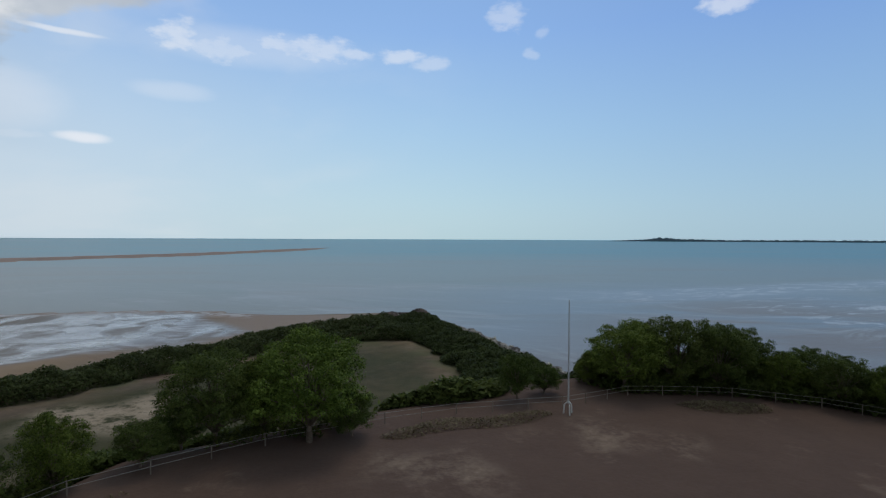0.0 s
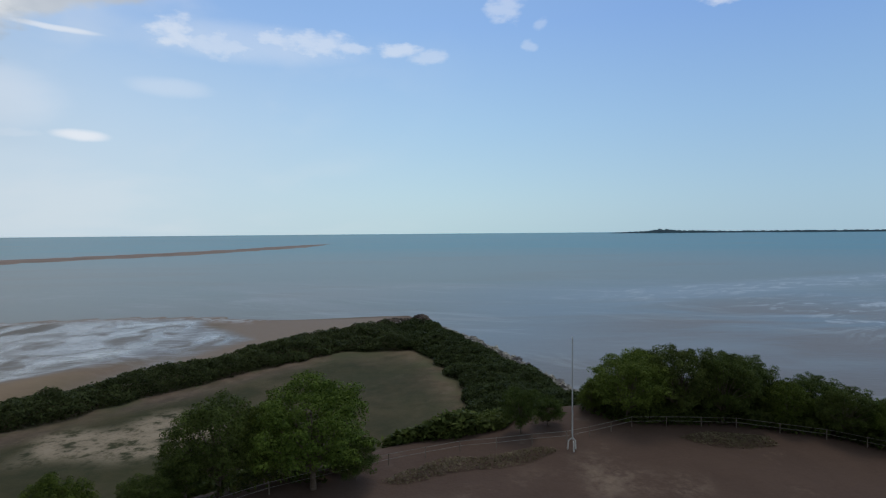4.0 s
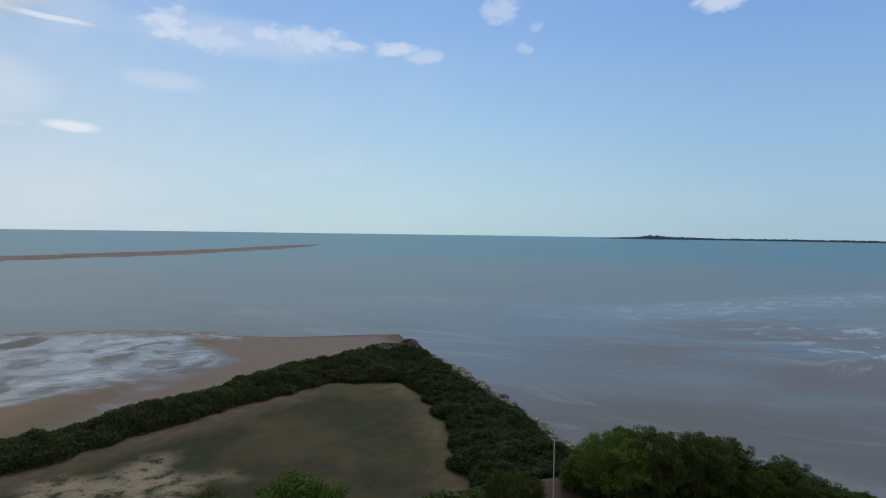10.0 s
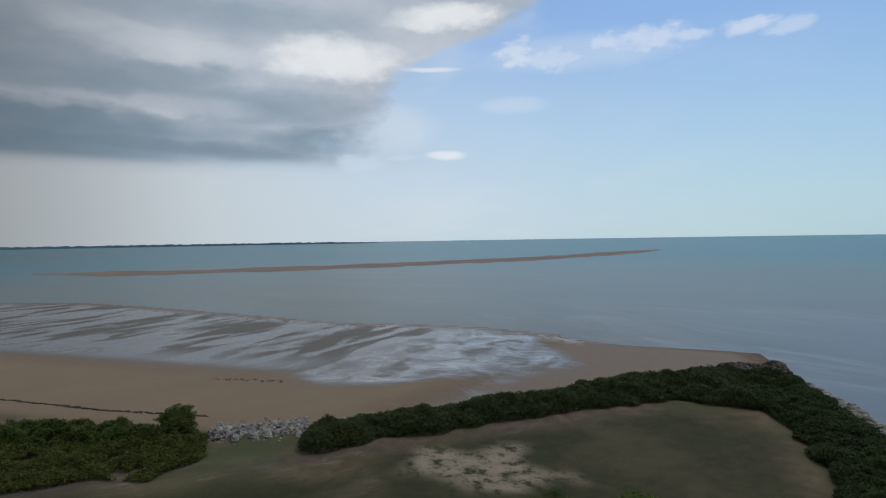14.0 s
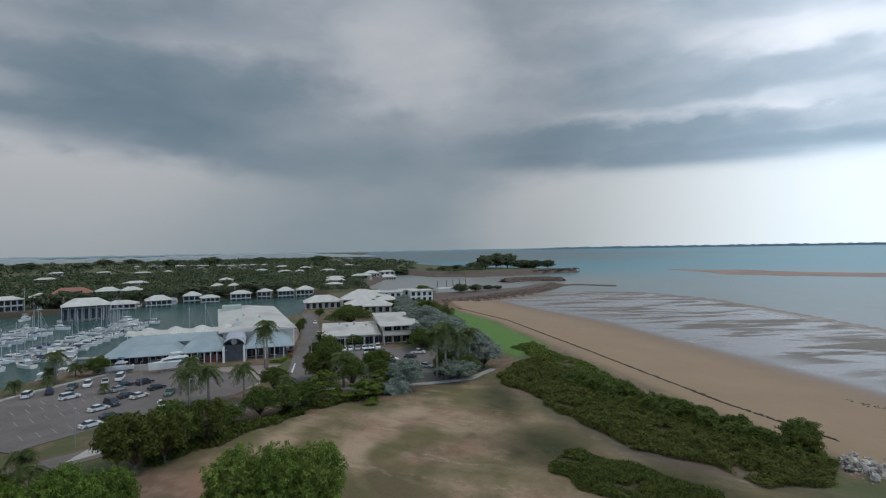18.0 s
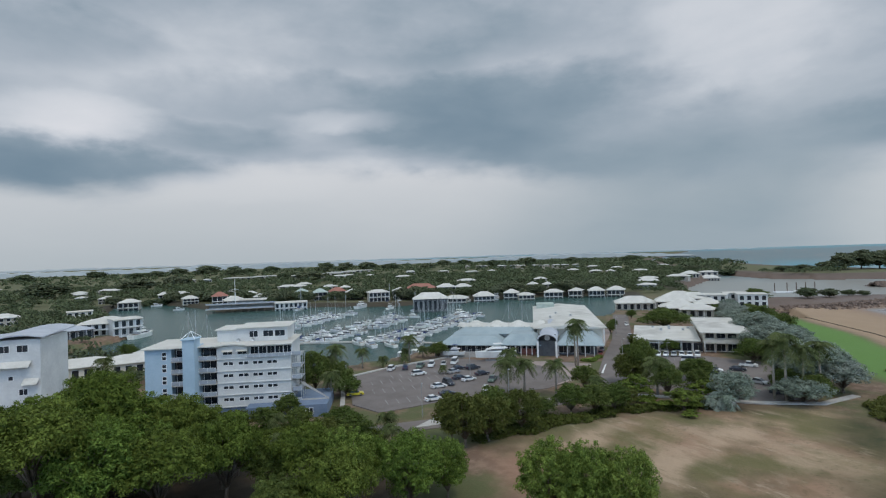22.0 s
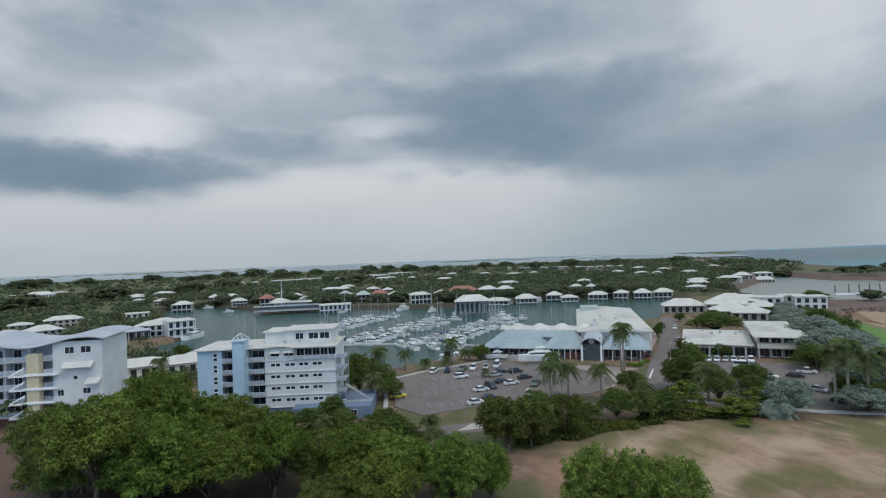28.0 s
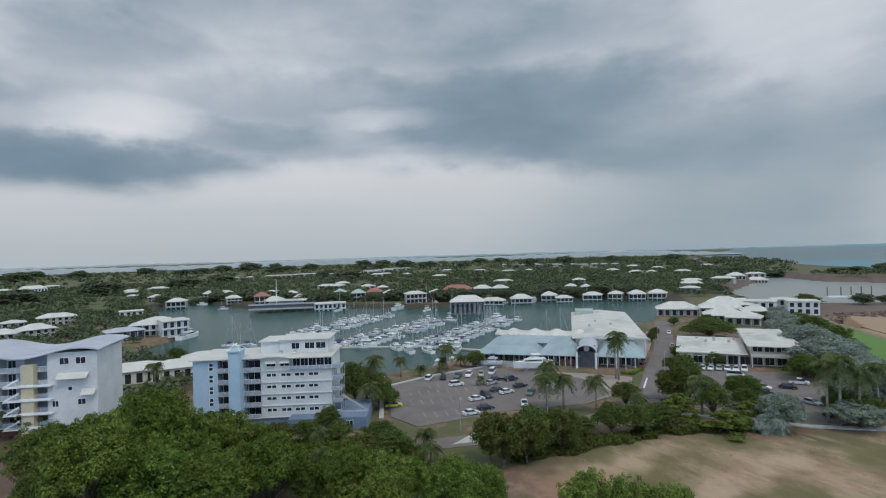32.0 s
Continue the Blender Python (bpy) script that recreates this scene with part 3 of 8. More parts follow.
def build_ground():
    az = np.concatenate([np.arange(-52, 180, 0.3), np.arange(180, 308, 2.0)])
    r = np.concatenate([[0.0], np.linspace(6, 60, 46), 60 * np.power(4000 / 60, np.linspace(0, 1, 190)[1:])])
    A, R = np.meshgrid(np.radians(az), r)
    X, Y = -np.sin(A) * R, np.cos(A) * R
    z, land, sand, wet, plot, df, shore, dm = terrain(X, Y)
    far = ease(R, 1500, 4000)
    z = z + np.where(land > 0, far * 14.0, 0.0)
    n, m_ = len(r), len(az)
    co = np.stack([X * U, Y * U, z], -1).reshape(-1, 3)
    i, j = np.meshgrid(np.arange(n - 1), np.arange(m_), indexing="ij")
    jn = (j + 1) % m_
    faces = np.stack([i * m_ + j, (i + 1) * m_ + j, (i + 1) * m_ + jn, i * m_ + jn], -1).reshape(-1, 4)
    me = bpy.data.meshes.new("ground")
    me.from_pydata(co.tolist(), [], faces.tolist())
    field = ease(signed([(-64, -31), (-75, -40), (-88, -38), (-107, -26), (-120, -8), (-126, 6), (-121, 14), (-95, 22), (-70, 42), (-53, 59), (-33, 82), (-12, 104), (3, 106),
                         (8, 80), (9, 50), (-12, 36), (-25, 10), (-40, -20)], X, Y), -4, 6)
    lawn = ease(signed([(-290, -4), (-232, 20), (-165, 34), (-150, 20), (-175, 8), (-215, 2), (-260, -3)], X, Y), -2, 4)
    track = ease(signed([(-84, -55), (-87, -51), (-79, -45), (-75, -37), (-83, -31), (-79, -25), (-66, -24), (-57, -30), (-56, -42), (-66, -52), (-76, -58)], X, Y) + 0.8 * wave(X, Y, 0.8, 4), -2, 3)
    tongue = ease(signed([(-66, 184), (-40, 188), (0, 189), (5, 166), (3, 148), (-14, 138), (-30, 120), (-44, 104), (-56, 112), (-50, 132), (-43, 147), (-51, 158), (-62, 170)], X, Y), -3, 5)
    bare = ease(signed([(-42, 60), (-34, 56), (-24, 60), (-20, 67), (-29, 72), (-40, 68)], X, Y) + 2.5 * wave(X, Y, 0.5, 2), -2, 3)
    bare = np.maximum(bare, ease(signed([(-72, 44), (-62, 50), (-54, 58), (-60, 60), (-72, 52)], X, Y) + 2 * wave(X, Y, 0.5, 5), -1, 4) * 0.8)
    lane = ease(signed([(-125, 12), (-95, 20), (-80, 26), (-67, 40), (-50, 58), (-31, 80), (-16, 97), (-21, 98), (-36, 82), (-55, 62), (-72, 42), (-84, 30), (-98, 25), (-124, 17)], X, Y), -2, 2)
    rough = ease(signed([(-128, 16), (-95, 18), (-70, 36), (-54, 52), (-44, 58), (-36, 44), (-50, 24), (-76, 8), (-104, 6), (-122, 8)], X, Y) + 3 * wave(X, Y, 0.25, 3), -4, 8)
    rough = np.maximum(rough, ease(signed([(-42, 50), (-30, 40), (-14, 37), (8, 48), (8, 82), (2, 106), (-11, 105), (-32, 82), (-48, 62)], X, Y) + 2 * wave(X, Y, 0.3, 7), -4, 6) * 0.9)
    # shade below the slope trees, painted as a dark ground mask
    shade_verge = ease(signed([(-22, -88), (-40, -92), (-56, -80), (-60, -62), (-62, -46), (-54, -36), (-40, -40), (-28, -56), (-20, -66)], X, Y) + 2 * wave(X, Y, 0.4, 5), -3, 4)
    # the same dark tone runs along the far marina edge
    shade_verge = np.maximum(shade_verge, ease(dm, -16, -9) * (R > 330) * (land > 0))
    sward = np.zeros(X.shape)
    for patch in ([(-78, -26), (-96, -24), (-102, -18), (-96, -15), (-81, -19)],
                  [(-78, -12), (-88, -9), (-93, -1), (-86, 0)],
                  [(-102, -23), (-109, -16), (-108, -11), (-99, -18)],
                  [(-114, -1), (-119, 6), (-105, 5), (-107, 1)]):
        sward = np.maximum(sward, ease(signed(patch, X, Y) + 1.6 * wave(X, Y, 0.5, 6) + 0.8 * wave(X, Y, 1.3, 2), -2.5, 2.5))
    worn = np.zeros(X.shape)
    for patch in ([(-73, -18), (-87, -16), (-101, -12), (-108, -5), (-103, -4), (-92, -10), (-77, -12)],
                  [(-100, -4), (-97, 5), (-91, 5), (-92, 0)],
                  [(-68, -34), (-74, -35), (-86, -32), (-96, -27), (-92, -25), (-80, -28), (-70, -29)]):
        worn = np.maximum(worn, ease(signed(patch, X, Y) + 1.4 * wave(X, Y, 0.6, 3) + 0.8 * wave(X, Y, 1.5, 8), -2.5, 2.0))
    scar = np.maximum(ease(signed([(-1.5, 31.5), (4, 31), (6, 26), (1, 24.5), (-2, 28)], X, Y) + 0.8 * wave(X, Y, 0.9, 2), -1, 2),
                      ease(signed([(8, 34), (13, 36), (19, 32), (17, 29), (12, 31)], X, Y) + 0.7 * wave(X, Y, 1.1, 4), -1, 2))
    film_edge = 30 + 24 * ease(-X, 70, 115)
    sheet = np.maximum(ease(shore - film_edge, -4, 5), 1 - ease(-X, 45, 60))
    ridged = np.maximum(ease(shore, 56, 84), ease(X, -120, -90)) * ease(-X, 10, 40)
    pools = ease(X, -118, -84) * (1 - ease(X, -30, -10))
    surf = ease(df, -1, 2) * (1 - ease(df, 4, 13)) * (shore > 58) * ease(X, -330, -120)
    mudbank = np.maximum(ease(-X, 430, 490) * (shore < 60) * (1 - ease(land, 6, 26)), ease(signed(BANK, X, Y), -5, 3))
    mudbank = np.maximum(mudbank, ease(-X, 640, 660) * ease(Y, -60, -30) * (1 - ease(land, 14, 34)))
    for name, arr in (("sand", sand), ("wet", wet), ("plot", plot), ("flat", ease(df, 0, 10) * (land <= 0)), ("field", field), ("lawn", lawn), ("bare", bare), ("lane", lane), ("track", track), ("tongue", tongue), ("ridged", ridged), ("rough", rough), ("sheet", sheet), ("shade_verge", shade_verge), ("scar", scar), ("inland", ease(R, 300, 420)), ("sward", sward), ("worn", worn), ("pools", pools), ("surf", surf), ("mudbank", mudbank)):
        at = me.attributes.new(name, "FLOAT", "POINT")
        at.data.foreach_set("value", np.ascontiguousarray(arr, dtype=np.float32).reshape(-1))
    me.shade_smooth()
    mt = bpy.data.materials.new("site_ground")
    mt.use_nodes = True
    N = Nodes(mt.node_tree)
    out, b = N.n("ShaderNodeOutputMaterial"), N.n("ShaderNodeBsdfPrincipled")
    N.t.links.new(b.outputs[0], out.inputs[0])

    def attr(name):
        return N.n("ShaderNodeAttribute", attribute_name=name).outputs["Fac"]

    vec = N.n("ShaderNodeTexCoord").outputs["Object"]
    n1, n2, n3 = N.noise(vec, 0.055, 5.0, 0.6), N.noise(vec, 0.35, 5.0, 0.65), N.noise(vec, 3.0, 4.0, 0.7)
    # suburb and verge: olive scrub with bare earth
    soil = N.mix(N.step(n2, 0.4, 0.65), (0.15, 0.096, 0.063), (0.235, 0.160, 0.110))
    grass = N.mix(n3, (0.058, 0.068, 0.026), (0.125, 0.128, 0.052))
    col = N.mix(N.math("MAXIMUM", N.step(n1, 0.42, 0.60), N.math("MULTIPLY", attr("inland"), 0.9)), soil, grass)
    # open field: pale sandy soil, tracks and dry turf
    pale = N.mix(n3, (0.29, 0.195, 0.122), (0.45, 0.325, 0.215))
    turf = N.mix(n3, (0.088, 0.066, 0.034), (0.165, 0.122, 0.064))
    mixn = N.math("ADD", N.math("MULTIPLY", n1, 0.6), N.math("MULTIPLY", n2, 0.4))
    wide = N.noise(vec, 0.022, 4.0, 0.6, 0.8)
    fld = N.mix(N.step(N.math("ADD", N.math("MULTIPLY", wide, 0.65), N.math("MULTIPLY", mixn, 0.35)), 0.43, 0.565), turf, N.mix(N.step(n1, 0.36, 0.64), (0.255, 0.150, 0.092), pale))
    fld = N.mix(N.math("MULTIPLY", N.step(N.noise(vec, 0.034, 5.0, 0.6), 0.47, 0.60), 0.75), fld, N.mix(n3, (0.070, 0.074, 0.026), (0.140, 0.128, 0.050)))
    # darker olive-brown zone on the field's beach side and inside the spit
    fld = N.mix(N.math("MULTIPLY", attr("rough"), 0.92), fld, N.mix(N.step(N.math("ADD", N.math("MULTIPLY", n1, 0.6), N.math("MULTIPLY", n2, 0.4)), 0.38, 0.62), (0.025, 0.032, 0.007), (0.056, 0.052, 0.017)))
    fld = N.mix(attr("lane"), fld, N.mix(n2, (0.070, 0.054, 0.042), (0.125, 0.098, 0.076)))
    fld = N.mix(N.math("MULTIPLY", attr("bare"), N.step(n2, 0.36, 0.56)), fld, N.mix(n3, (0.30, 0.225, 0.15), (0.50, 0.40, 0.29)))
    drag = N.n("ShaderNodeMapping", vector_type="TEXTURE")
    N.t.links.new(vec, drag.inputs[0])
    drag.inputs["Rotation"].default_value = (0, 0, radians(58))
    drag.inputs["Scale"].default_value = (2.6, 1.0, 1.0)
    worn = N.step(N.noise(drag.outputs[0], 0.075, 6.0, 0.66, 0.8), 0.53, 0.66)
    fld = N.mix(N.math("MULTIPLY", N.math("MULTIPLY", worn, 0.65), N.math("SUBTRACT", 1.0, attr("rough"))), fld, N.mix(n3, (0.26, 0.19, 0.125), (0.40, 0.305, 0.215)))
    tuft = N.math("MULTIPLY", N.step(N.noise(vec, 0.7, 6.0, 0.75), 0.50, 0.68), 0.55)
    fld = N.mix(tuft, fld, (0.070, 0.062, 0.026))
    sward = N.math("MULTIPLY", N.step(N.noise(drag.outputs[0], 0.05, 7.0, 0.68, 0.5), 0.47, 0.60), N.math("SUBTRACT", 1.0, attr("rough")))
    fld = N.mix(N.math("MULTIPLY", sward, 0.55), fld, N.mix(n3, (0.098, 0.086, 0.030), (0.185, 0.152, 0.066)))
    chip = N.step(N.noise(drag.outputs[0], 0.22, 8.0, 0.74), 0.56, 0.66)
    fld = N.mix(N.math("MULTIPLY", N.math("MULTIPLY", chip, 0.55), N.math("SUBTRACT", 1.0, attr("rough"))), fld, (0.40, 0.31, 0.22))
    fld = N.mix(N.math("MULTIPLY", attr("worn"), N.step(N.noise(drag.outputs[0], 0.16, 7.0, 0.7), 0.36, 0.56, 0.25, 0.9)), fld, N.mix(n3, (0.33, 0.225, 0.145), (0.47, 0.345, 0.235)))
    fld = N.mix(N.math("MULTIPLY", attr("sward"), N.step(N.noise(drag.outputs[0], 0.20, 7.0, 0.7), 0.34, 0.58, 0.2, 0.85)), fld, N.mix(n3, (0.085, 0.078, 0.025), (0.160, 0.138, 0.055)))
    fld = N.mix(attr("track"), fld, N.mix(n2, (0.25, 0.135, 0.085), (0.36, 0.215, 0.145)))
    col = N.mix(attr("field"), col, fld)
    # raised plot: bare brown earth with chalky scars
    brown = N.mix(N.math("ADD", N.math("MULTIPLY", n2, 0.6), N.math("MULTIPLY", n3, 0.4)), (0.070, 0.040, 0.029), (0.155, 0.096, 0.070))
    brown = N.mix(N.math("MULTIPLY", N.step(N.noise(vec, 0.16, 6.0, 0.7), 0.56, 0.72), 0.45), brown, (0.30, 0.215, 0.155))
    chalk = N.math("MULTIPLY", attr("scar"), N.step(N.noise(vec, 0.30, 7.0, 0.75), 0.40, 0.66))
    brown = N.mix(N.math("MULTIPLY", chalk, 0.75), brown, N.mix(n3, (0.21, 0.145, 0.105), (0.40, 0.30, 0.22)))
    col = N.mix(N.step(attr("plot"), 0.55, 0.95), col, brown)
    # near-black ground: painted tree shade, and the dark verge by the marina
    col = N.mix(N.math("MULTIPLY", attr("shade_verge"), 0.9), col, N.mix(n2, (0.022, 0.018, 0.012), (0.060, 0.045, 0.028)))
    col = N.mix(attr("lawn"), col, N.mix(n3, (0.075, 0.155, 0.03), (0.13, 0.235, 0.05)))
    # beach, wet foreshore and tidal flat
    dry = N.mix(N.math("ADD", N.math("MULTIPLY", n1, 0.6), N.math("MULTIPLY", n2, 0.4)), (0.245, 0.165, 0.100), (0.375, 0.262, 0.168))
    col = N.mix(attr("sand"), col, dry)
    damp = N.mix(n2, (0.225, 0.145, 0.092), (0.29, 0.195, 0.130))
    wet = attr("wet")
    col = N.mix(wet, col, damp)
    stretch = N.n("ShaderNodeMapping", vector_type="TEXTURE")
    N.t.links.new(vec, stretch.inputs[0])
    stretch.inputs["Rotation"].default_value = (0, 0, radians(95))
    stretch.inputs["Scale"].default_value = (1.0, 0.24, 1.0)
    rip = N.noise(stretch.outputs[0], 0.017, 4.0, 0.5, 0.7)
    crimp = N.n("ShaderNodeMapping", vector_type="TEXTURE")
    N.t.links.new(vec, crimp.inputs[0])
    crimp.inputs["Rotation"].default_value = (0, 0, radians(78))
    crimp.inputs["Scale"].default_value = (1.0, 0.35, 1.0)
    ripple = N.noise(crimp.outputs[0], 0.085, 6.0, 0.65, 1.2)
    broad = N.noise(vec, 0.012, 3.0, 0.5)
    film = N.step(N.math("ADD", N.math("MULTIPLY", rip, 0.70), N.math("ADD", N.math("MULTIPLY", broad, 0.16), N.math("MULTIPLY", ripple, 0.14))), 0.455, 0.515)
    # pools and foam lace where the flat meets the spit
    lace = N.noise(vec, 0.055, 7.0, 0.66, 1.1)
    film = N.mix(attr("pools"), film, N.step(lace, 0.36, 0.52, 0.25, 1.0))
    film = N.math("MAXIMUM", film, N.math("SUBTRACT", 0.92, N.math("MULTIPLY", attr("ridged"), 1.2)))
    film = N.math("MULTIPLY", N.math("MULTIPLY", film, N.math("MULTIPLY", attr("flat"), attr("sheet"))), N.math("SUBTRACT", 1.0, attr("tongue")))
    col = N.mix(N.math("MULTIPLY", attr("flat"), N.math("MULTIPLY", attr("sheet"), N.math("SUBTRACT", 1.0, attr("tongue")))), col, N.mix(ripple, (0.135, 0.108, 0.082), (0.20, 0.165, 0.130)))
    col = N.mix(film, col, N.mix(N.step(ripple, 0.36, 0.66), (0.195, 0.172, 0.165), (0.265, 0.240, 0.240)))
    swash = N.n("ShaderNodeMapping", vector_type="TEXTURE")
    N.t.links.new(vec, swash.inputs[0])
    swash.inputs["Rotation"].default_value = (0, 0, radians(14))
    swash.inputs["Scale"].default_value = (2.2, 1.0, 1.0)
    froth = N.math("MULTIPLY", N.step(N.noise(swash.outputs[0], 0.20, 8.0, 0.72, 1.2), 0.47, 0.60, 0.0, 0.8), N.math("MULTIPLY", attr("pools"), film))
    froth = N.math("MAXIMUM", froth, N.math("MULTIPLY", attr("surf"), N.step(N.noise(vec, 0.11, 8.0, 0.72, 1.4), 0.44, 0.58)))
    col = N.mix(N.math("MULTIPLY", froth, 0.8), col, (0.62, 0.62, 0.64))
    col = N.mix(N.math("MULTIPLY", attr("mudbank"), 0.9), col, N.mix(n1, (0.080, 0.056, 0.047), (0.150, 0.110, 0.092)))
    N.put(b.inputs["Base Color"], col)
    N.put(b.inputs["Roughness"], N.math("SUBTRACT", N.math("SUBTRACT", 0.95, N.math("MULTIPLY", wet, 0.35)), N.math("MULTIPLY", film, 0.36)))
    b.inputs["Specular IOR Level"].default_value = 0.4
    bp = N.n("ShaderNodeBump")
    bp.inputs["Distance"].default_value = 0.12
    N.put(bp.inputs["Height"], N.math("MULTIPLY", N.math("ADD", n2, N.math("MULTIPLY", n3, 0.3)), N.math("SUBTRACT", 1.0, N.math("MULTIPLY", film, 0.9))))
    N.t.links.new(bp.outputs[0], b.inputs["Normal"])
    me.materials.append(mt)
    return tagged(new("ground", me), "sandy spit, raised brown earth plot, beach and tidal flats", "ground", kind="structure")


def water_material(name, near, mid, far, span, rough, ripple, sheen, streaks=0.0):
    mt = bpy.data.materials.new(name)
    mt.use_nodes = True
    N = Nodes(mt.node_tree)
    out, b = N.n("ShaderNodeOutputMaterial"), N.n("ShaderNodeBsdfPrincipled")
    N.t.links.new(b.outputs[0], out.inputs[0])
    vec = N.n("ShaderNodeTexCoord").outputs["Object"]
    ln = N.n("ShaderNodeVectorMath", operation="LENGTH")
    N.t.links.new(vec, ln.inputs[0])
    dist = ln.outputs["Value"]
    flat = N.n("ShaderNodeMapping", vector_type="TEXTURE")
    N.t.links.new(vec, flat.inputs[0])
    flat.inputs["Scale"].default_value = (4.0, 1.0, 1.0)
    drift = N.noise(flat.outputs[0], 0.006, 4.0, 0.6, 0.6)
    d = N.math("ADD", dist, N.math("MULTIPLY", N.math("SUBTRACT", drift, 0.5), span * 0.9))
    col = N.mix(N.step(d, span * 0.5, span * 1.6), near, mid)
    col = N.mix(N.step(d, span * 1.5, span * 6.0), col, far)
    if streaks:
        lace = N.n("ShaderNodeMapping", vector_type="TEXTURE")
        N.t.links.new(vec, lace.inputs[0])
        lace.inputs["Rotation"].default_value = (0, 0, radians(-28))
        lace.inputs["Scale"].default_value = (3.2, 1.0, 1.0)
        foam = N.step(N.noise(lace.outputs[0], 0.030, 8.0, 0.68, 1.6), 0.53, 0.66)
        foam = N.math("MULTIPLY", N.math("MULTIPLY", foam, N.step(dist, 560.0, 230.0)), streaks)
        shoal = N.math("MULTIPLY", N.step(N.noise(lace.outputs[0], 0.007, 5.0, 0.6, 1.0), 0.46, 0.60), N.step(dist, 480.0, 260.0))
        def zone(x, y, r0, r1):
            sub = N.n("ShaderNodeVectorMath", operation="SUBTRACT")
            N.t.links.new(vec, sub.inputs[0])
            sub.inputs[1].default_value = (x, y, SEA)
            ln2 = N.n("ShaderNodeVectorMath", operation="LENGTH")
            N.t.links.new(sub.outputs[0], ln2.inputs[0])
            return N.step(N.math("ADD", ln2.outputs["Value"], N.math("MULTIPLY", N.math("SUBTRACT", drift, 0.5), r1 * 0.9)), r1, r0)

        col = N.mix(N.math("MULTIPLY", shoal, 0.7), col, (0.285, 0.285, 0.300))
        # rain haze over the far sea, painted as a grey zone
        col = N.mix(N.math("MULTIPLY", zone(-2800, -300, 900, 1900), 0.85), col, (0.080, 0.112, 0.118))
        col = N.mix(N.math("MULTIPLY", zone(-660, 20, 90, 260), 0.85), col, (0.255, 0.245, 0.215))
        choppy_early = N.n("ShaderNodeMapping", vector_type="TEXTURE")
        N.t.links.new(vec, choppy_early.inputs[0])
        choppy_early.inputs["Scale"].default_value = (2.0, 1.0, 1.0)
        # pale blue sheen of smoother water, painted into the base colour
        calm = N.math("SUBTRACT", zone(130, 215, 60, 200), N.math("MULTIPLY", zone(95, 130, 25, 85), 0.7))
        col = N.mix(N.math("MULTIPLY", calm, 0.75), col, (0.200, 0.270, 0.350))
        sx = N.n("ShaderNodeSeparateXYZ", i0=vec)
        off = N.math("ADD", N.math("SUBTRACT", N.math("MULTIPLY", sx.outputs[1], 0.952), N.math("MULTIPLY", sx.outputs[0], 0.305)), -229.7)
        off = N.math("ADD", off, N.math("MULTIPLY", N.math("SUBTRACT", drift, 0.5), 60.0))
        breakers = N.math("MULTIPLY", N.step(N.math("ABSOLUTE", off), 42.0, 6.0), N.math("MULTIPLY", N.step(sx.outputs[0], 60.0, 150.0), N.step(sx.outputs[0], 520.0, 380.0)))
        col = N.mix(N.math("MULTIPLY", breakers, 0.6), col, (0.30, 0.36, 0.43))
        mud = N.math("MULTIPLY", zone(150, 176, 40, 125), N.step(N.noise(choppy_early.outputs[0], 0.014, 5.0, 0.6, 0.8), 0.36, 0.56))
        col = N.mix(N.math("MULTIPLY", mud, 0.9), col, (0.205, 0.152, 0.118))
        choppy = N.n("ShaderNodeMapping", vector_type="TEXTURE")
        N.t.links.new(vec, choppy.inputs[0])
        choppy.inputs["Rotation"].default_value = (0, 0, radians(25))
        choppy.inputs["Scale"].default_value = (2.4, 1.0, 1.0)
        wash = N.math("MULTIPLY", N.step(N.noise(choppy.outputs[0], 0.060, 8.0, 0.70, 1.2), 0.53, 0.63), zone(205, 200, 20, 95))
        wash = N.math("MAXIMUM", wash, N.math("MULTIPLY", N.math("MULTIPLY", N.step(N.noise(choppy.outputs[0], 0.11, 8.0, 0.7, 1.0), 0.50, 0.62), breakers), 0.7))
        foam = N.math("MAXIMUM", foam, N.math("MULTIPLY", wash, 0.9))
        col = N.mix(foam, col, (0.60, 0.61, 0.63))
        col = N.mix(N.math("MULTIPLY", N.step(N.noise(flat.outputs[0], 0.011, 4.0, 0.6, 1.0), 0.50, 0.66), 0.35), col, (0.21, 0.165, 0.135))
    N.put(b.inputs["Base Color"], col)
    b.inputs["Roughness"].default_value = rough
    b.inputs["IOR"].default_value = 1.33
    b.inputs["Specular IOR Level"].default_value = sheen
    bp = N.n("ShaderNodeBump")
    bp.inputs["Distance"].default_value = ripple
    bp.inputs["Strength"].default_value = 0.6
    N.put(bp.inputs["Height"], N.math("ADD", N.noise(flat.outputs[0], 0.9, 4.0, 0.6), N.noise(vec, 0.12, 3.0, 0.5)))
    N.t.links.new(bp.outputs[0], b.inputs["Normal"])
    return mt


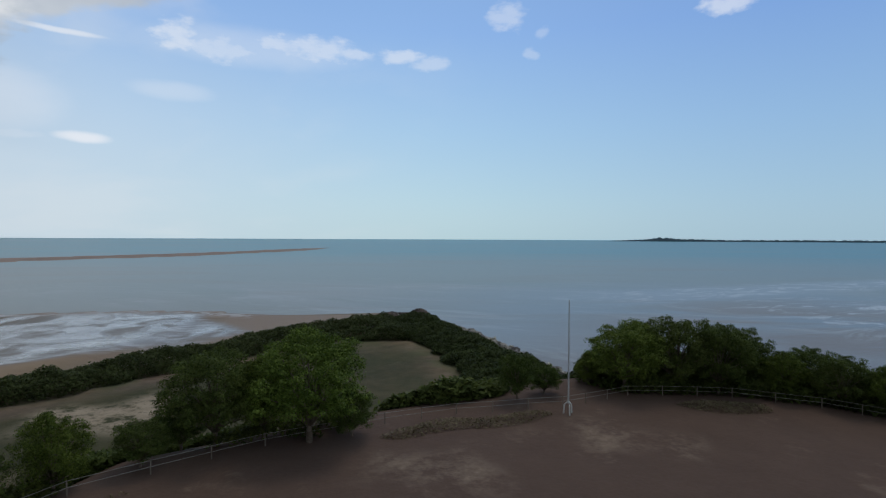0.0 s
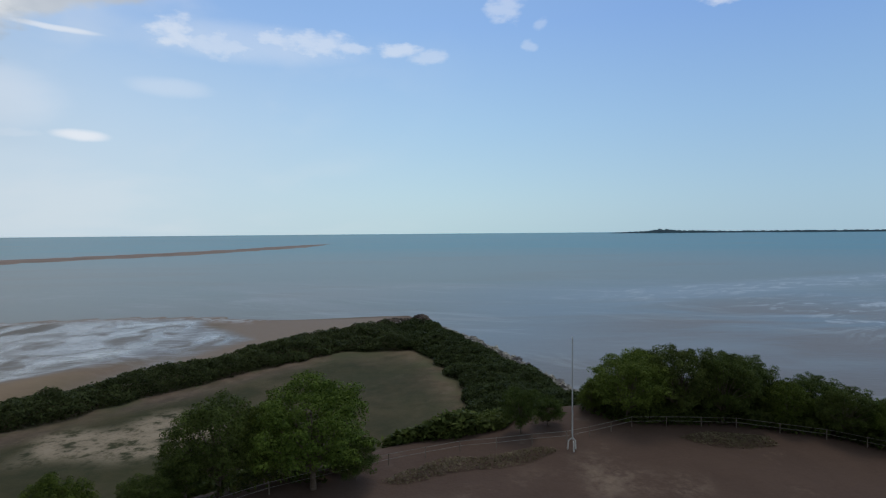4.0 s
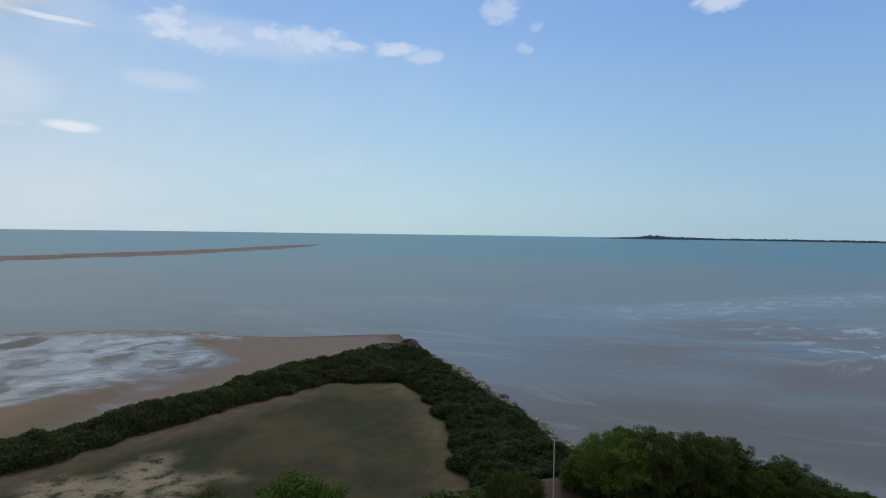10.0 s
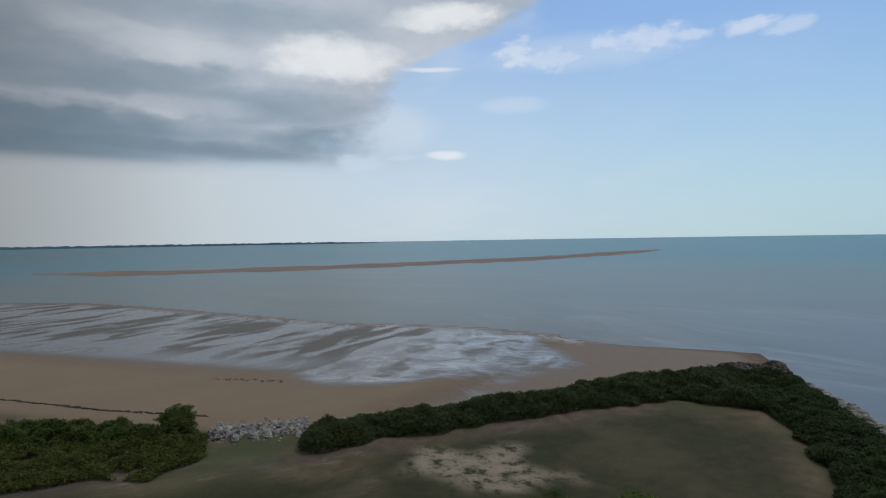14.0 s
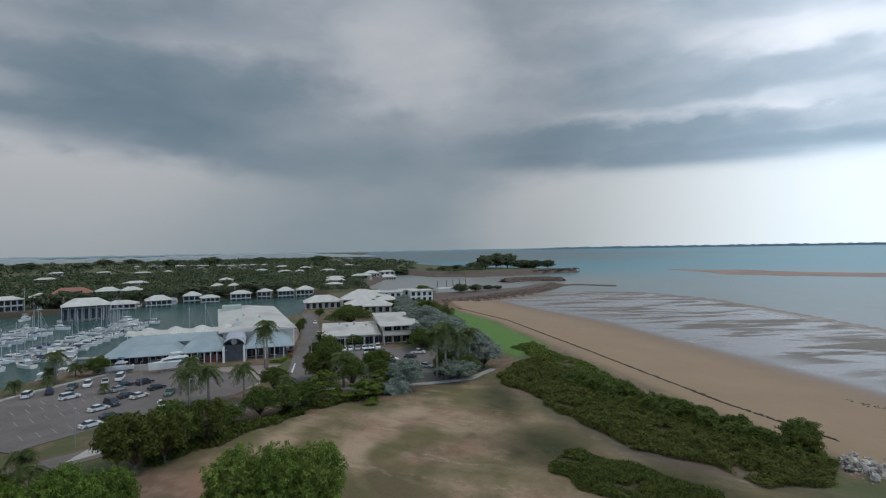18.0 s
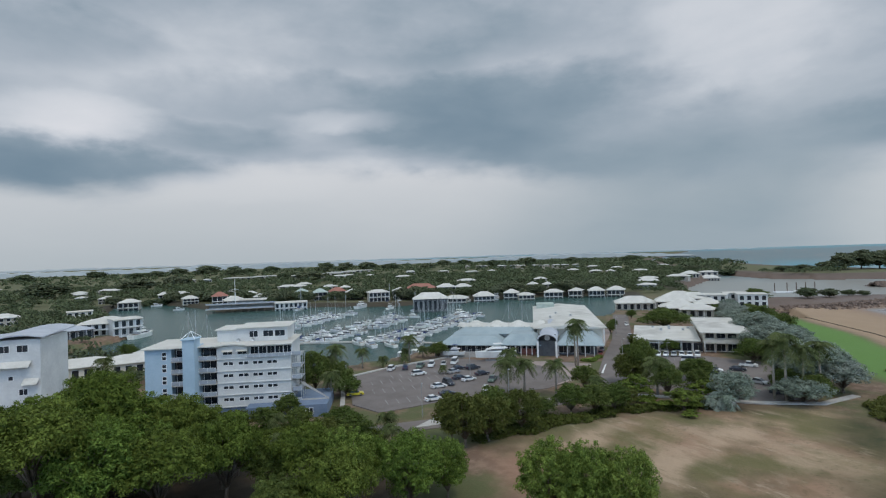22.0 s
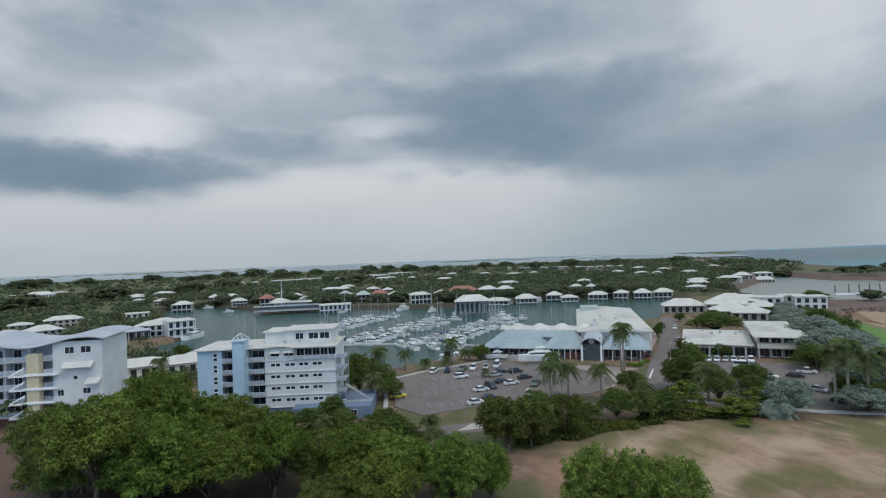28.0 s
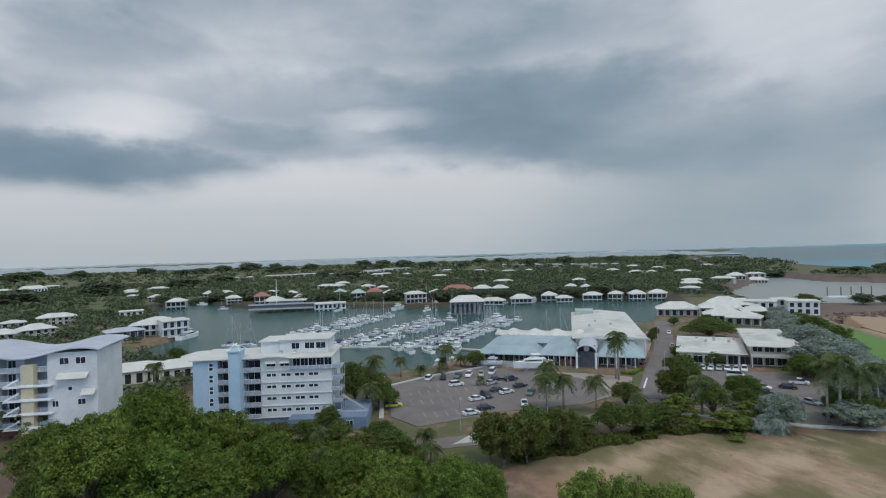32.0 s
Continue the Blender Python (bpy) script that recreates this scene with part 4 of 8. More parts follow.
def build_water():
    sea = Mesh()
    radii = [40, 120, 260, 500, 900, 1600, 2500, 3300, 4000, 4900]
    n = 180
    for r in radii:
        z = SEA + 26.0 * max(0.0, (r - 1600) / 3300) ** 1.5
        sea.v += [(-math.sin(2 * math.pi * i / n) * r, math.cos(2 * math.pi * i / n) * r, z) for i in range(n)]
    for k in range(len(radii) - 1):
        for i in range(n):
            if k < 4 or (-70 <= i * 2 <= 132 or i * 2 >= 290):
                a, c = k * n + i, k * n + (i + 1) % n
                sea.f.append((a, a + n, c + n, c))
    mt = water_material("sea_water", (0.215, 0.180, 0.155), (0.200, 0.238, 0.240), (0.028, 0.215, 0.275), 235.0, 0.30, 0.10, 0.20, 0.22)
    solid("sea_water", sea, mt, "shallow grey-brown sea turning turquoise further out", "water", kind="structure", smooth=True)
    basin = Mesh()
    k = [(x * U, y * U) for x, y in MARINA]
    basin.poly([(p[0], p[1], BASIN) for p in k])
    mt = water_material("marina_water_surface", (0.036, 0.075, 0.066), (0.040, 0.084, 0.074), (0.048, 0.095, 0.085), 300.0, 0.25, 0.08, 0.10)
    solid("marina_water", basin, mt, "calm grey-green water of the marina basin", "water", kind="structure")


build_ground()
build_water()


# ---- distant land ----
def ridge(name, a0, a1, r, top, mat, label, seed, bottom=-6.0, category="island"):
    """A long low shore with an uneven tree line and some depth."""
    rnd = random.Random(seed)
    me, n = Mesh(), 160
    for i in range(n + 1):
        t = i / n
        a = radians(a0 + (a1 - a0) * t)
        taper = min(1.0, t * 9, (1 - t) * 9) ** 0.6
        h = top(t) * taper * (0.82 + 0.36 * rnd.random())
        for rr, z in ((r, bottom), (r + 5, bottom + h * 0.85 + 1), (r + 60, bottom + h + 1.5), (r + 220, bottom)):
            me.v.append((-math.sin(a) * rr, math.cos(a) * rr, z))
    for i in range(n):
        for j in range(3):
            q = i * 4 + j
            me.f.append((q, q + 4, q + 5, q + 1))
    return solid(name, me, mat, label, category, kind="structure")


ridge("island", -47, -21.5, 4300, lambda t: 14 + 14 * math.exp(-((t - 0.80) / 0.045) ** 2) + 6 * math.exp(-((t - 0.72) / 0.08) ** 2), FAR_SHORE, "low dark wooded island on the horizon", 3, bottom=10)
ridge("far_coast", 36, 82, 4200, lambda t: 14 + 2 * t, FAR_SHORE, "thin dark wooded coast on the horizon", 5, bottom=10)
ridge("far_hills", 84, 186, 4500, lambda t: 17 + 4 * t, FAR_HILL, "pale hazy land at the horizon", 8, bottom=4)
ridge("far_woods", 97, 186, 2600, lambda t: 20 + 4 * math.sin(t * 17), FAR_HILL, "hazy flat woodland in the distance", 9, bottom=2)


def sandbar():
    me = Mesh()
    line = [(-760, 320), (-614, 392), (-475, 560), (-400, 700), (-329, 830), (-262, 1060), (-218, 1320), (-186, 1470)]
    rnd = random.Random(4)
    pts = []
    for (xa, ya), (xb, yb) in zip(line, line[1:]):
        for i in range(10):
            t = i / 10
            pts.append((xa + (xb - xa) * t, ya + (yb - ya) * t))
    n = len(pts)
    for i, (x, y) in enumerate(pts):
        w = 78 * min(1, i / 6 + 0.1, (n - i) / 14) * (0.75 + 0.5 * rnd.random())
        dx, dy = 0.80, 0.6
        for k, zz in ((-1.0, -0.3), (-0.45, 0.75), (0.45, 0.9), (1.0, -0.3)):
            me.v.append((x * U + dx * w * k * -1, y * U + dy * w * k, SEA + zz))
    for i in range(n - 1):
        for j in range(3):
            q = i * 4 + j
            me.f.append((q, q + 1, q + 5, q + 4))
    solid("sandbar", me, SANDBAR, "long low bar of pinkish sand in the sea", "sandbar", kind="structure", smooth=True)


sandbar()


# ---- plants ----
def leaf_cloud(clumps, per, size, flat=0.75):
    """Leaves on the shells of several clumps: centres, normals, ups, sizes."""
    c, nrm = [], []
    for (x, y, z, r) in clumps:
        n = int(per * r * r)
        d = scatter_dirs(n)
        d[:, 2] = np.where(d[:, 2] < -0.6, -d[:, 2] * 0.5, d[:, 2])
        rad = r * (0.45 + 0.70 * rng.random(n) ** 0.6)
        c.append(np.array([x, y, z]) + d * rad[:, None] * np.array([1, 1, flat]))
        nrm.append(d * 1.1 + rng.normal(size=(n, 3)) * 0.30 + np.array([0, 0, 0.25]))
    c, nrm = np.concatenate(c), np.concatenate(nrm)
    nrm /= np.linalg.norm(nrm, axis=1)[:, None]
    return c, nrm, scatter_dirs(len(c)), size * (0.6 + 0.8 * rng.random(len(c)))


def make_tree(label, leaf, height_m, crown_r, leaves, size, lobes=16, low=0.25, group="", seed=1, flat=0.75, layered=False):
    """Tapered trunk, limbs to every lobe, and a crown of many small leaves with gaps."""
    rnd = random.Random(seed)
    root = thing("tree", label, "tree", group=group)
    clumps, trunk = [], Mesh()
    fork = height_m * max(low, 0.16)
    lean = Vector((rnd.uniform(-0.3, 0.3), rnd.uniform(-0.3, 0.3), 0))
    trunk.tube([(0, 0, -0.6), (lean.x * 0.4, lean.y * 0.4, fork * 0.5), (lean.x, lean.y, fork)], [0.032 * height_m, 0.024 * height_m, 0.02 * height_m], 8)
    for i in range(lobes):
        if layered:
            t = (i + 0.5) / lobes
            a, z = i * 2.4, height_m * (low + (1 - low) * t)
            rr = crown_r * (1.0 - 0.75 * t) * rnd.uniform(0.6, 1.0)
            r = crown_r * 0.34
        else:
            a = i * 2.399 + rnd.uniform(-0.4, 0.4)
            t = (i + 0.5) / lobes
            el = math.asin(1 - (1.85 if low < 0.08 else 1.45) * t)
            rr = crown_r * 0.66 * math.cos(el) * rnd.uniform(0.75, 1.1)
            z = height_m * (0.5 + low / 2) + height_m * (0.5 - low / 2) * 0.62 * math.sin(el) * rnd.uniform(0.85, 1.15)
            r = crown_r * rnd.uniform(0.30, 0.48) * (20 / max(lobes, 20)) ** 0.25
        x, y = lean.x + rr * math.cos(a), lean.y + rr * math.sin(a)
        clumps.append((x, y, z, r))
        mid = Vector((x * 0.45, y * 0.45, fork + (z - fork) * 0.6))
        trunk.tube([(lean.x * 0.9, lean.y * 0.9, fork * 0.9), mid, (x, y, z)], [0.013 * height_m, 0.008 * height_m, 0.003 * height_m], 5)
    # each lobe carries a handful of smaller sprays
    sprays = []
    for x, y, z, r in clumps:
        sprays.append((x, y, z, r * 0.72))
        for _ in range(7):
            a, e = rnd.uniform(0, 6.28), rnd.uniform(-0.35, 1.3)
            q = r * rnd.uniform(0.70, 1.05)
            sprays.append((x + q * math.cos(a) * math.cos(e), y + q * math.sin(a) * math.cos(e), z + q * math.sin(e) * flat, r * rnd.uniform(0.22, 0.42)))
    clumps = sprays
    area = sum(r * r for *_, r in clumps)
    part("trunk", trunk, BARK, root, smooth=True)
    part("crown", quads("crown", *leaf_cloud(clumps, leaves / area, size, flat), leaf), None, root)
    return root


def make_palm(label, height_m, frond, n, group="", seed=1, leaf=None, dead=True):
    rnd = random.Random(seed)
    root = thing("palm_tree", label, "palm tree", group=group)
    bend = rnd.uniform(-0.06, 0.06) * height_m
    part("trunk", Mesh().tube([(0, 0, -0.4), (bend * 0.3, 0, height_m * 0.5), (bend, 0, height_m)], [0.26, 0.18, 0.15], 8), PALM_BARK, root, smooth=True)
    for i in range(n):
        a = i * 2.399 + rnd.uniform(-0.2, 0.2)
        rise = rnd.uniform(-0.15, 1.15) if i % 4 else rnd.uniform(-0.8, -0.2)
        L = frond * rnd.uniform(0.85, 1.1)
        me = Mesh()
        spine = []
        for k in range(7):
            t = k / 6
            out = L * t * math.cos(rise * (1 - t * 0.3))
            up_ = L * (math.sin(rise) * t - 0.82 * t * t)
            spine.append(Vector((bend + math.cos(a) * out, math.sin(a) * out, height_m + up_)))
        me.tube(spine, [0.035 * (1 - 0.8 * k / 6) for k in range(7)], 4)
        side = Vector((-math.sin(a), math.cos(a), 0))
        for k in range(1, 7):
            for s in (-1, 1):
                for h in (0.0, 0.2, 0.4, 0.6):
                    p = spine[k - 1].lerp(spine[k], h + 0.25)
                    w = L * 0.30 * math.sin(math.pi * (0.15 + 0.8 * (k - 0.5) / 6))
                    d = (spine[k] - spine[k - 1]).normalized()
                    tip = p + side * s * w + d * w * 0.5 - Vector((0, 0, w * 0.45))
                    me.poly([p - d * L * 0.012, p + d * L * 0.026, tip + d * L * 0.012, tip - d * L * 0.006])
        part("frond", me, leaf or LEAF_PALM, root)
    return root


standing = set()


def put_copies(proto_list, spots, sink=0.15):
    """Each prototype goes to its first spot, copies to the rest; a spot is kind, x, y, height and width over the prototype."""
    for i, (k, x, y, sz, sw) in enumerate(spots):
        m = Matrix.LocRotScale((x * U, y * U, height(x, y) - sink), Euler((0, 0, i * 2.1)), (sw, sw, sz))
        p = proto_list[k]
        if p.name in standing:
            copy_thing(p, m)
        else:
            standing.add(p.name)
            p.matrix_world = m


# prototypes are 10 m high with a 5 m crown
near_kinds = [make_tree("broad green shade tree with a dense rounded crown", LEAF, 10, 5, 26000, 0.115, 30, 0.04, "trees on the plot", 11),
              make_tree("mid-green tree with a loose feathery crown", LEAF_MID, 10, 5, 28000, 0.11, 30, 0.05, "trees on the plot", 12),
              make_tree("dark green bushy tree with leaves down to the ground", LEAF_DARK, 10, 5, 26000, 0.115, 30, 0.0, "trees on the plot", 13)]
put_copies(near_kinds, [
    (1, -5.5, 33, 0.90, 0.98), (2, -11, 33, 0.78, 0.78), (0, -8.5, 34, 0.66, 0.66), (2, -3.0, 34, 0.50, 0.55), (0, -17.2, 28, 0.80, 0.72), (2, -20, 25, 0.74, 0.75),
    (1, -23, 21, 0.80, 0.75), (2, -25, 17, 0.8, 0.8), (2, -14, 30, 0.46, 0.50), (2, 9, 40.5, 0.62, 0.50), (2, 11.5, 42, 0.42, 0.48), (1, 18.3, 42.5, 0.84, 0.86),
    (2, 22.5, 42, 1.05, 0.95), (0, 21, 45, 1.0, 0.9), (2, 25.5, 41, 0.98, 0.86), (2, 27.5, 43, 0.92, 0.85), (0, 30, 39.5, 0.72, 0.72), (2, 32.5, 37, 0.68, 0.68),
])
put_copies(near_kinds, [
    (0, 34.5, 35, 0.68, 0.70), (2, 37, 31.5, 0.70, 0.75), (2, 30, 44, 0.82, 0.8), (0, 15.8, 44, 0.52, 0.50), (2, 39, 28, 0.75, 0.85), (2, 33, 41, 0.70, 0.75),
    (2, -13, 33, 0.5, 0.55),
])
slope_kinds = [make_tree("leafy mid-green tree in a dense clump below the plot", LEAF, 10, 5, 24000, 0.15, 30, 0.22, "trees on the slope", 21),
               make_tree("bright green young tree among darker ones", LEAF_LIGHT, 10, 5, 22000, 0.15, 34, 0.06, "trees on the slope", 22),
               make_tree("dark green tree with a broad crown on the slope", LEAF_DARK, 10, 5, 22000, 0.15, 30, 0.20, "trees on the slope", 23)]
put_copies(slope_kinds, [
    (0, -27, -78, 1.48, 1.25), (1, -32, -79, 1.42, 1.2), (0, -36.5, -79, 1.18, 1.2), (1, -41, -77, 1.06, 1.15), (0, -44.5, -73, 1.08, 1.1), (2, -46, -66, 1.05, 1.0),
    (0, -24, -66, 0.95, 1.15), (1, -29, -65, 0.95, 1.15), (0, -35, -62, 0.9, 1.1), (0, -43, -61, 0.98, 1.0), (2, -47, -57, 0.86, 0.9), (0, -49, -53, 0.88, 0.85),
    (1, -51, -47, 0.88, 0.85), (1, -57, -49, 0.62, 0.66), (1, -53, -39, 0.88, 0.85), (1, -60, -41, 0.62, 0.66), (1, -58, -37, 0.72, 0.62), (1, -58, -23, 0.88, 0.85),
])
put_copies(slope_kinds, [
    (1, -59.5, -19, 0.88, 0.76), (1, -60.5, -15, 0.86, 0.72), (2, -40, -47, 0.80, 0.9), (0, -44, -43, 0.82, 0.9), (1, -34, -72, 1.0, 0.8), (2, -30, -73, 1.05, 0.8),
    (2, -23, -74, 1.15, 1.0), (2, -24, -82, 1.3, 1.0), (2, -23, -69, 0.8, 0.9), (1, -46, -76, 0.9, 0.8), (2, -50, -68, 0.8, 0.8), (1, -38, -68, 0.95, 0.75),
])
edge_kinds = [make_tree("olive green bushy tree beside the car park", LEAF_OLIVE, 10, 5, 9500, 0.21, 26, 0.05, "trees by the car park", 31),
              make_tree("bright green tree with spreading layered branches", LEAF, 10, 5, 3600, 0.36, 12, 0.10, "trees by the car park", 32, layered=True),
              make_tree("dark green dense street tree", LEAF_DARK, 10, 5, 9500, 0.21, 26, 0.08, "trees by the car park", 33),
              make_tree("silvery grey-green tree near the beach", LEAF_SILVER, 10, 5, 9500, 0.21, 26, 0.10, "silver trees", 34)]
put_copies(edge_kinds, [
    (0, -75, -44, 1.18, 1.13), (0, -76, -47, 0.92, 0.73), (2, -83, -43, 1.01, 1.07), (0, -86, -39, 0.85, 0.84), (2, -95, -39, 0.47, 0.76), (2, -100, -35, 0.70, 0.92),
    (2, -102, -31, 0.70, 0.86), (2, -105, -28, 0.68, 0.80), (2, -129, -28, 1.31, 0.95), (0, -127, -30, 0.83, 0.94), (1, -114, -26, 0.63, 1.08), (1, -112, -17, 0.70, 1.13),
    (2, -135, -17, 0.71, 0.98), (2, -138, -19, 0.53, 0.64), (2, -164, -7, 0.80, 1.2), (2, -131, 0, 0.70, 0.80), (3, -139, 2, 1.2, 1.4), (3, -177, -2, 0.95, 1.6),
])
put_copies(edge_kinds, [
    (3, -194, -8, 1.1, 1.5), (3, -140, 6, 0.91, 1.38), (2, -222, -39, 0.92, 2.5), (2, -231, -7, 1.1, 1.5), (2, -212, -1, 1.0, 1.4), (2, -374, -14, 1.0, 2.0),
    (2, -89, -92, 1.25, 0.95), (2, -86, -93, 0.91, 0.75), (2, -91, -84, 0.60, 0.82), (2, -118, -38, 0.71, 0.82), (3, -228, -16, 0.77, 1.32), (3, -126, 3, 0.54, 1.00),
    (2, -128, 5, 0.7, 0.8), (2, -73, -83, 0.61, 0.66), (2, -172, -29, 0.5, 0.7), (0, -79, -42, 0.85, 0.95), (0, -109, -28, 0.5, 0.8), (2, -170, -6, 0.70, 1.0),
])
put_copies(edge_kinds, [
    (2, -147, -19, 0.42, 0.95), (2, -69, -63, 0.55, 1.1), (0, -65, -66, 0.50, 1.0), (0, -61, -62, 0.48, 0.9), (2, -73, -69, 0.5, 0.9), (2, -93, -88, 0.9, 0.8),
    (2, -93, -181, 0.7, 0.8), (2, -137, -89, 0.62, 0.85), (3, -245, -15, 0.80, 1.3), (3, -206, -4, 0.74, 1.2), (3, -190, 0, 0.70, 1.2), (3, -173, 3, 0.76, 1.2),
    (3, -159, 6, 0.72, 1.1), (3, -147, 7, 0.86, 1.1), (3, -138, 10, 0.74, 1.0), (3, -198, 2, 0.66, 1.0), (3, -165, 7, 0.7, 1.0), (2, -240, -7, 0.9, 1.1),
])
put_copies(edge_kinds, [
    (2, -143, 1, 0.66, 0.95), (2, -152, 4, 0.62, 0.9), (2, -183, 3, 0.66, 0.95), (2, -168, 9, 0.6, 0.9), (2, -80, 53, 0.58, 0.75), (0, -78, 52, 0.40, 0.6),
    (2, -128, -16, 0.6, 0.7), (1, -121, -14, 0.72, 1.0), (2, -120, -21, 0.9, 0.85), (0, -126, -9, 0.5, 0.6), (2, -57, -88, 0.6, 0.8), (0, -61, -84, 0.55, 0.75),
    (2, -65, -80, 0.6, 0.75), (0, -54, -93, 0.6, 0.8), (2, -69, -76, 0.5, 0.7), (2, -156, -37.5, 0.55, 0.6), (2, -150, -32, 0.6, 0.7), (0, -176, -40, 0.5, 0.6),
])
put_copies(edge_kinds, [
    (2, -203, -55, 0.5, 0.5), (2, -215, -57, 0.5, 0.5), (2, -236, -46, 0.6, 0.9), (2, -258, -46, 0.6, 0.9), (2, -276, -26, 0.6, 0.9), (2, -300, -44, 0.6, 0.9),
    (3, -284, -22, 0.7, 0.9), (3, -268, -20, 0.7, 1.0), (2, -312, -38, 0.6, 0.8), (2, -345, -44, 0.7, 1.2), (2, -250, -58, 0.5, 0.6), (2, -262, -12, 0.8, 1.3),
    (2, -180, -8, 0.6, 1.2), (3, -118, -9, 0.72, 0.8), (2, -190, -12, 0.7, 1.0),
])
palm_kinds = [make_palm("tall palm tree with drooping green fronds", 10, 2.9, 22, "palm trees", 41),
              make_palm("palm tree with a full green crown", 6, 2.7, 24, "palm trees", 42),
              make_palm("short palm tree with a shaggy green crown", 3.6, 2.5, 24, "palm trees", 44),
              make_palm("silvery fan palm with a broad grey-green crown", 3.0, 3.8, 40, "palm trees", 43, LEAF_SILVER)]
put_copies(palm_kinds, [
    (0, -95, -91, 1.23, 1.23), (1, -94, -93, 1.46, 1.46), (1, -116, -101, 0.74, 0.74), (2, -119, -96, 1.03, 1.03), (2, -125, -93, 0.92, 0.92), (1, -129, -94, 1.02, 1.02),
    (1, -108, -52, 1.04, 1.04), (1, -110, -49, 0.99, 0.99), (1, -111, -42, 1.0, 1.0), (0, -141, -47, 1.21, 1.21), (0, -142, -48, 1.05, 1.05), (2, -114, -34, 1.34, 1.34),
    (1, -120, -23, 1.06, 1.06), (3, -116, -10, 1.04, 1.04), (3, -115, -12.5, 0.73, 0.73), (0, -127, 0, 1.27, 1.27), (0, -127, -2, 1.15, 1.15), (3, -125, -8, 0.73, 0.73),
])
put_copies(palm_kinds, [
    (2, -128, -27, 1.42, 1.42), (2, -65, -77, 1.15, 1.15), (1, -120, -57, 1.01, 1.01), (2, -75, -60, 1.15, 1.15), (2, -119, -76, 0.73, 0.73), (1, -72, -152, 0.88, 0.88),
    (2, -74, -149, 1.05, 1.05), (2, -78, -150, 1.10, 1.10), (2, -70, -55, 1.11, 1.11), (2, -59, -69, 1.05, 1.05), (0, -133, 6, 1.07, 1.07), (1, -86, -84, 0.88, 0.88),
    (0, -128, 3, 1.05, 1.05), (2, -131, -97, 1.05, 1.05), (2, -136, -94, 1.05, 1.05),
])


def strip_leaves(name, poly, height_m, n, size, mat, label, category="hedge", edge=4.5, seed=0, bare=0.0):
    """Low dense scrub filling a plan polygon: leaves over an uneven canopy that rounds off at the rim."""
    xs, ys = [p[0] for p in poly], [p[1] for p in poly]
    X = rng.uniform(min(xs), max(xs), n * 4)
    Y = rng.uniform(min(ys), max(ys), n * 4)
    d = signed(poly, X, Y) * U + 1.3 * wave(X, Y, 0.30, seed + 3) + 0.9 * wave(X, Y, 0.85, seed + 4) - 0.9
    lump = 0.72 + 0.22 * wave(X, Y, 0.36, seed + 1) + 0.17 * wave(X, Y, 1.0, seed + 2) + 0.10 * wave(X, Y, 2.3, seed + 6)
    keep = (d > 0) & (lump > bare)
    X, Y, d, lump = [v[keep][:n] for v in (X, Y, d, lump)]
    rim = np.sqrt(np.clip(d / edge, 0, 1))
    ground = terrain(X, Y)[0]
    t = 1 - 0.75 * rng.random(len(X)) ** 2.2 * np.where(d < edge, 1.25, 0.6)
    z = ground + height_m * lump * (0.25 + 0.75 * rim) * t
    c = np.stack([X * U, Y * U, z], 1) + rng.normal(size=(len(X), 3)) * size * 0.5
    nrm = rng.normal(size=(len(X), 3)) * 0.38 + np.array([0, 0, 0.8])
    nrm /= np.linalg.norm(nrm, axis=1)[:, None]
    me = quads(name, c, nrm, scatter_dirs(len(X)), size * (0.6 + 0.8 * rng.random(len(X))), mat)
    return tagged(new(name, me), label, category, kind="stuff")


W_OUT = [(-64, 64), (-51, 80), (-40, 93), (-29, 111), (-13, 128), (-2, 137)]
W_IN = [(2, 107), (-11, 106), (-20, 99), (-33, 83), (-41, 74), (-56, 56)]
strip_leaves("hedge", W_OUT + W_IN, 3.8, 130000, 0.24, LEAF_HEDGE, "dense dark green scrub bank along the spit's beach side", seed=1)
strip_leaves("hedge", [(-3, 135), (3, 138), (9.5, 130), (14.5, 115), (20.5, 91), (25.4, 70), (30, 58), (20, 48), (10, 50), (8, 63), (8, 75), (7, 87), (4, 103), (0, 108)], 3.3, 150000, 0.24, LEAF_HEDGE,
             "dense dark green scrub bank along the spit's rock wall", seed=5)
strip_leaves("hedge", [(-150, 26), (-111, 40), (-95, 46), (-83, 51), (-74, 56), (-66, 50), (-68, 41), (-80, 29), (-93, 23), (-108, 19), (-118, 12), (-128, 12), (-140, 16)], 2.3, 120000, 0.25, LEAF_OLIVE,
             "olive green scrub and creepers behind the beach", seed=9, bare=0.50, edge=7.0)
strip_leaves("hedge", [(-130, 30), (-112, 39), (-96, 45), (-84, 50), (-76, 55), (-72, 50), (-84, 41), (-100, 32), (-118, 24)], 4.2, 70000, 0.25, LEAF_DARK,
             "darker taller bushes standing in the beach scrub", seed=39, bare=0.66, edge=2.5)
strip_leaves("creeper_patch", [(-176, 29), (-142, 37), (-111, 43), (-95, 49), (-80, 54), (-84, 44), (-110, 34), (-140, 26), (-165, 20)], 1.2, 30000, 0.28, LEAF, "low green creepers along the top of the beach", seed=31, bare=0.55)
strip_leaves("shrub_patch", [(-76, 13), (-66, 15), (-61, 30), (-66, 36), (-76, 27), (-82, 18)], 1.1, 22000, 0.20, LEAF_OLIVE, "low dark green shrubs on the open field", seed=12, bare=0.5, edge=5.0)
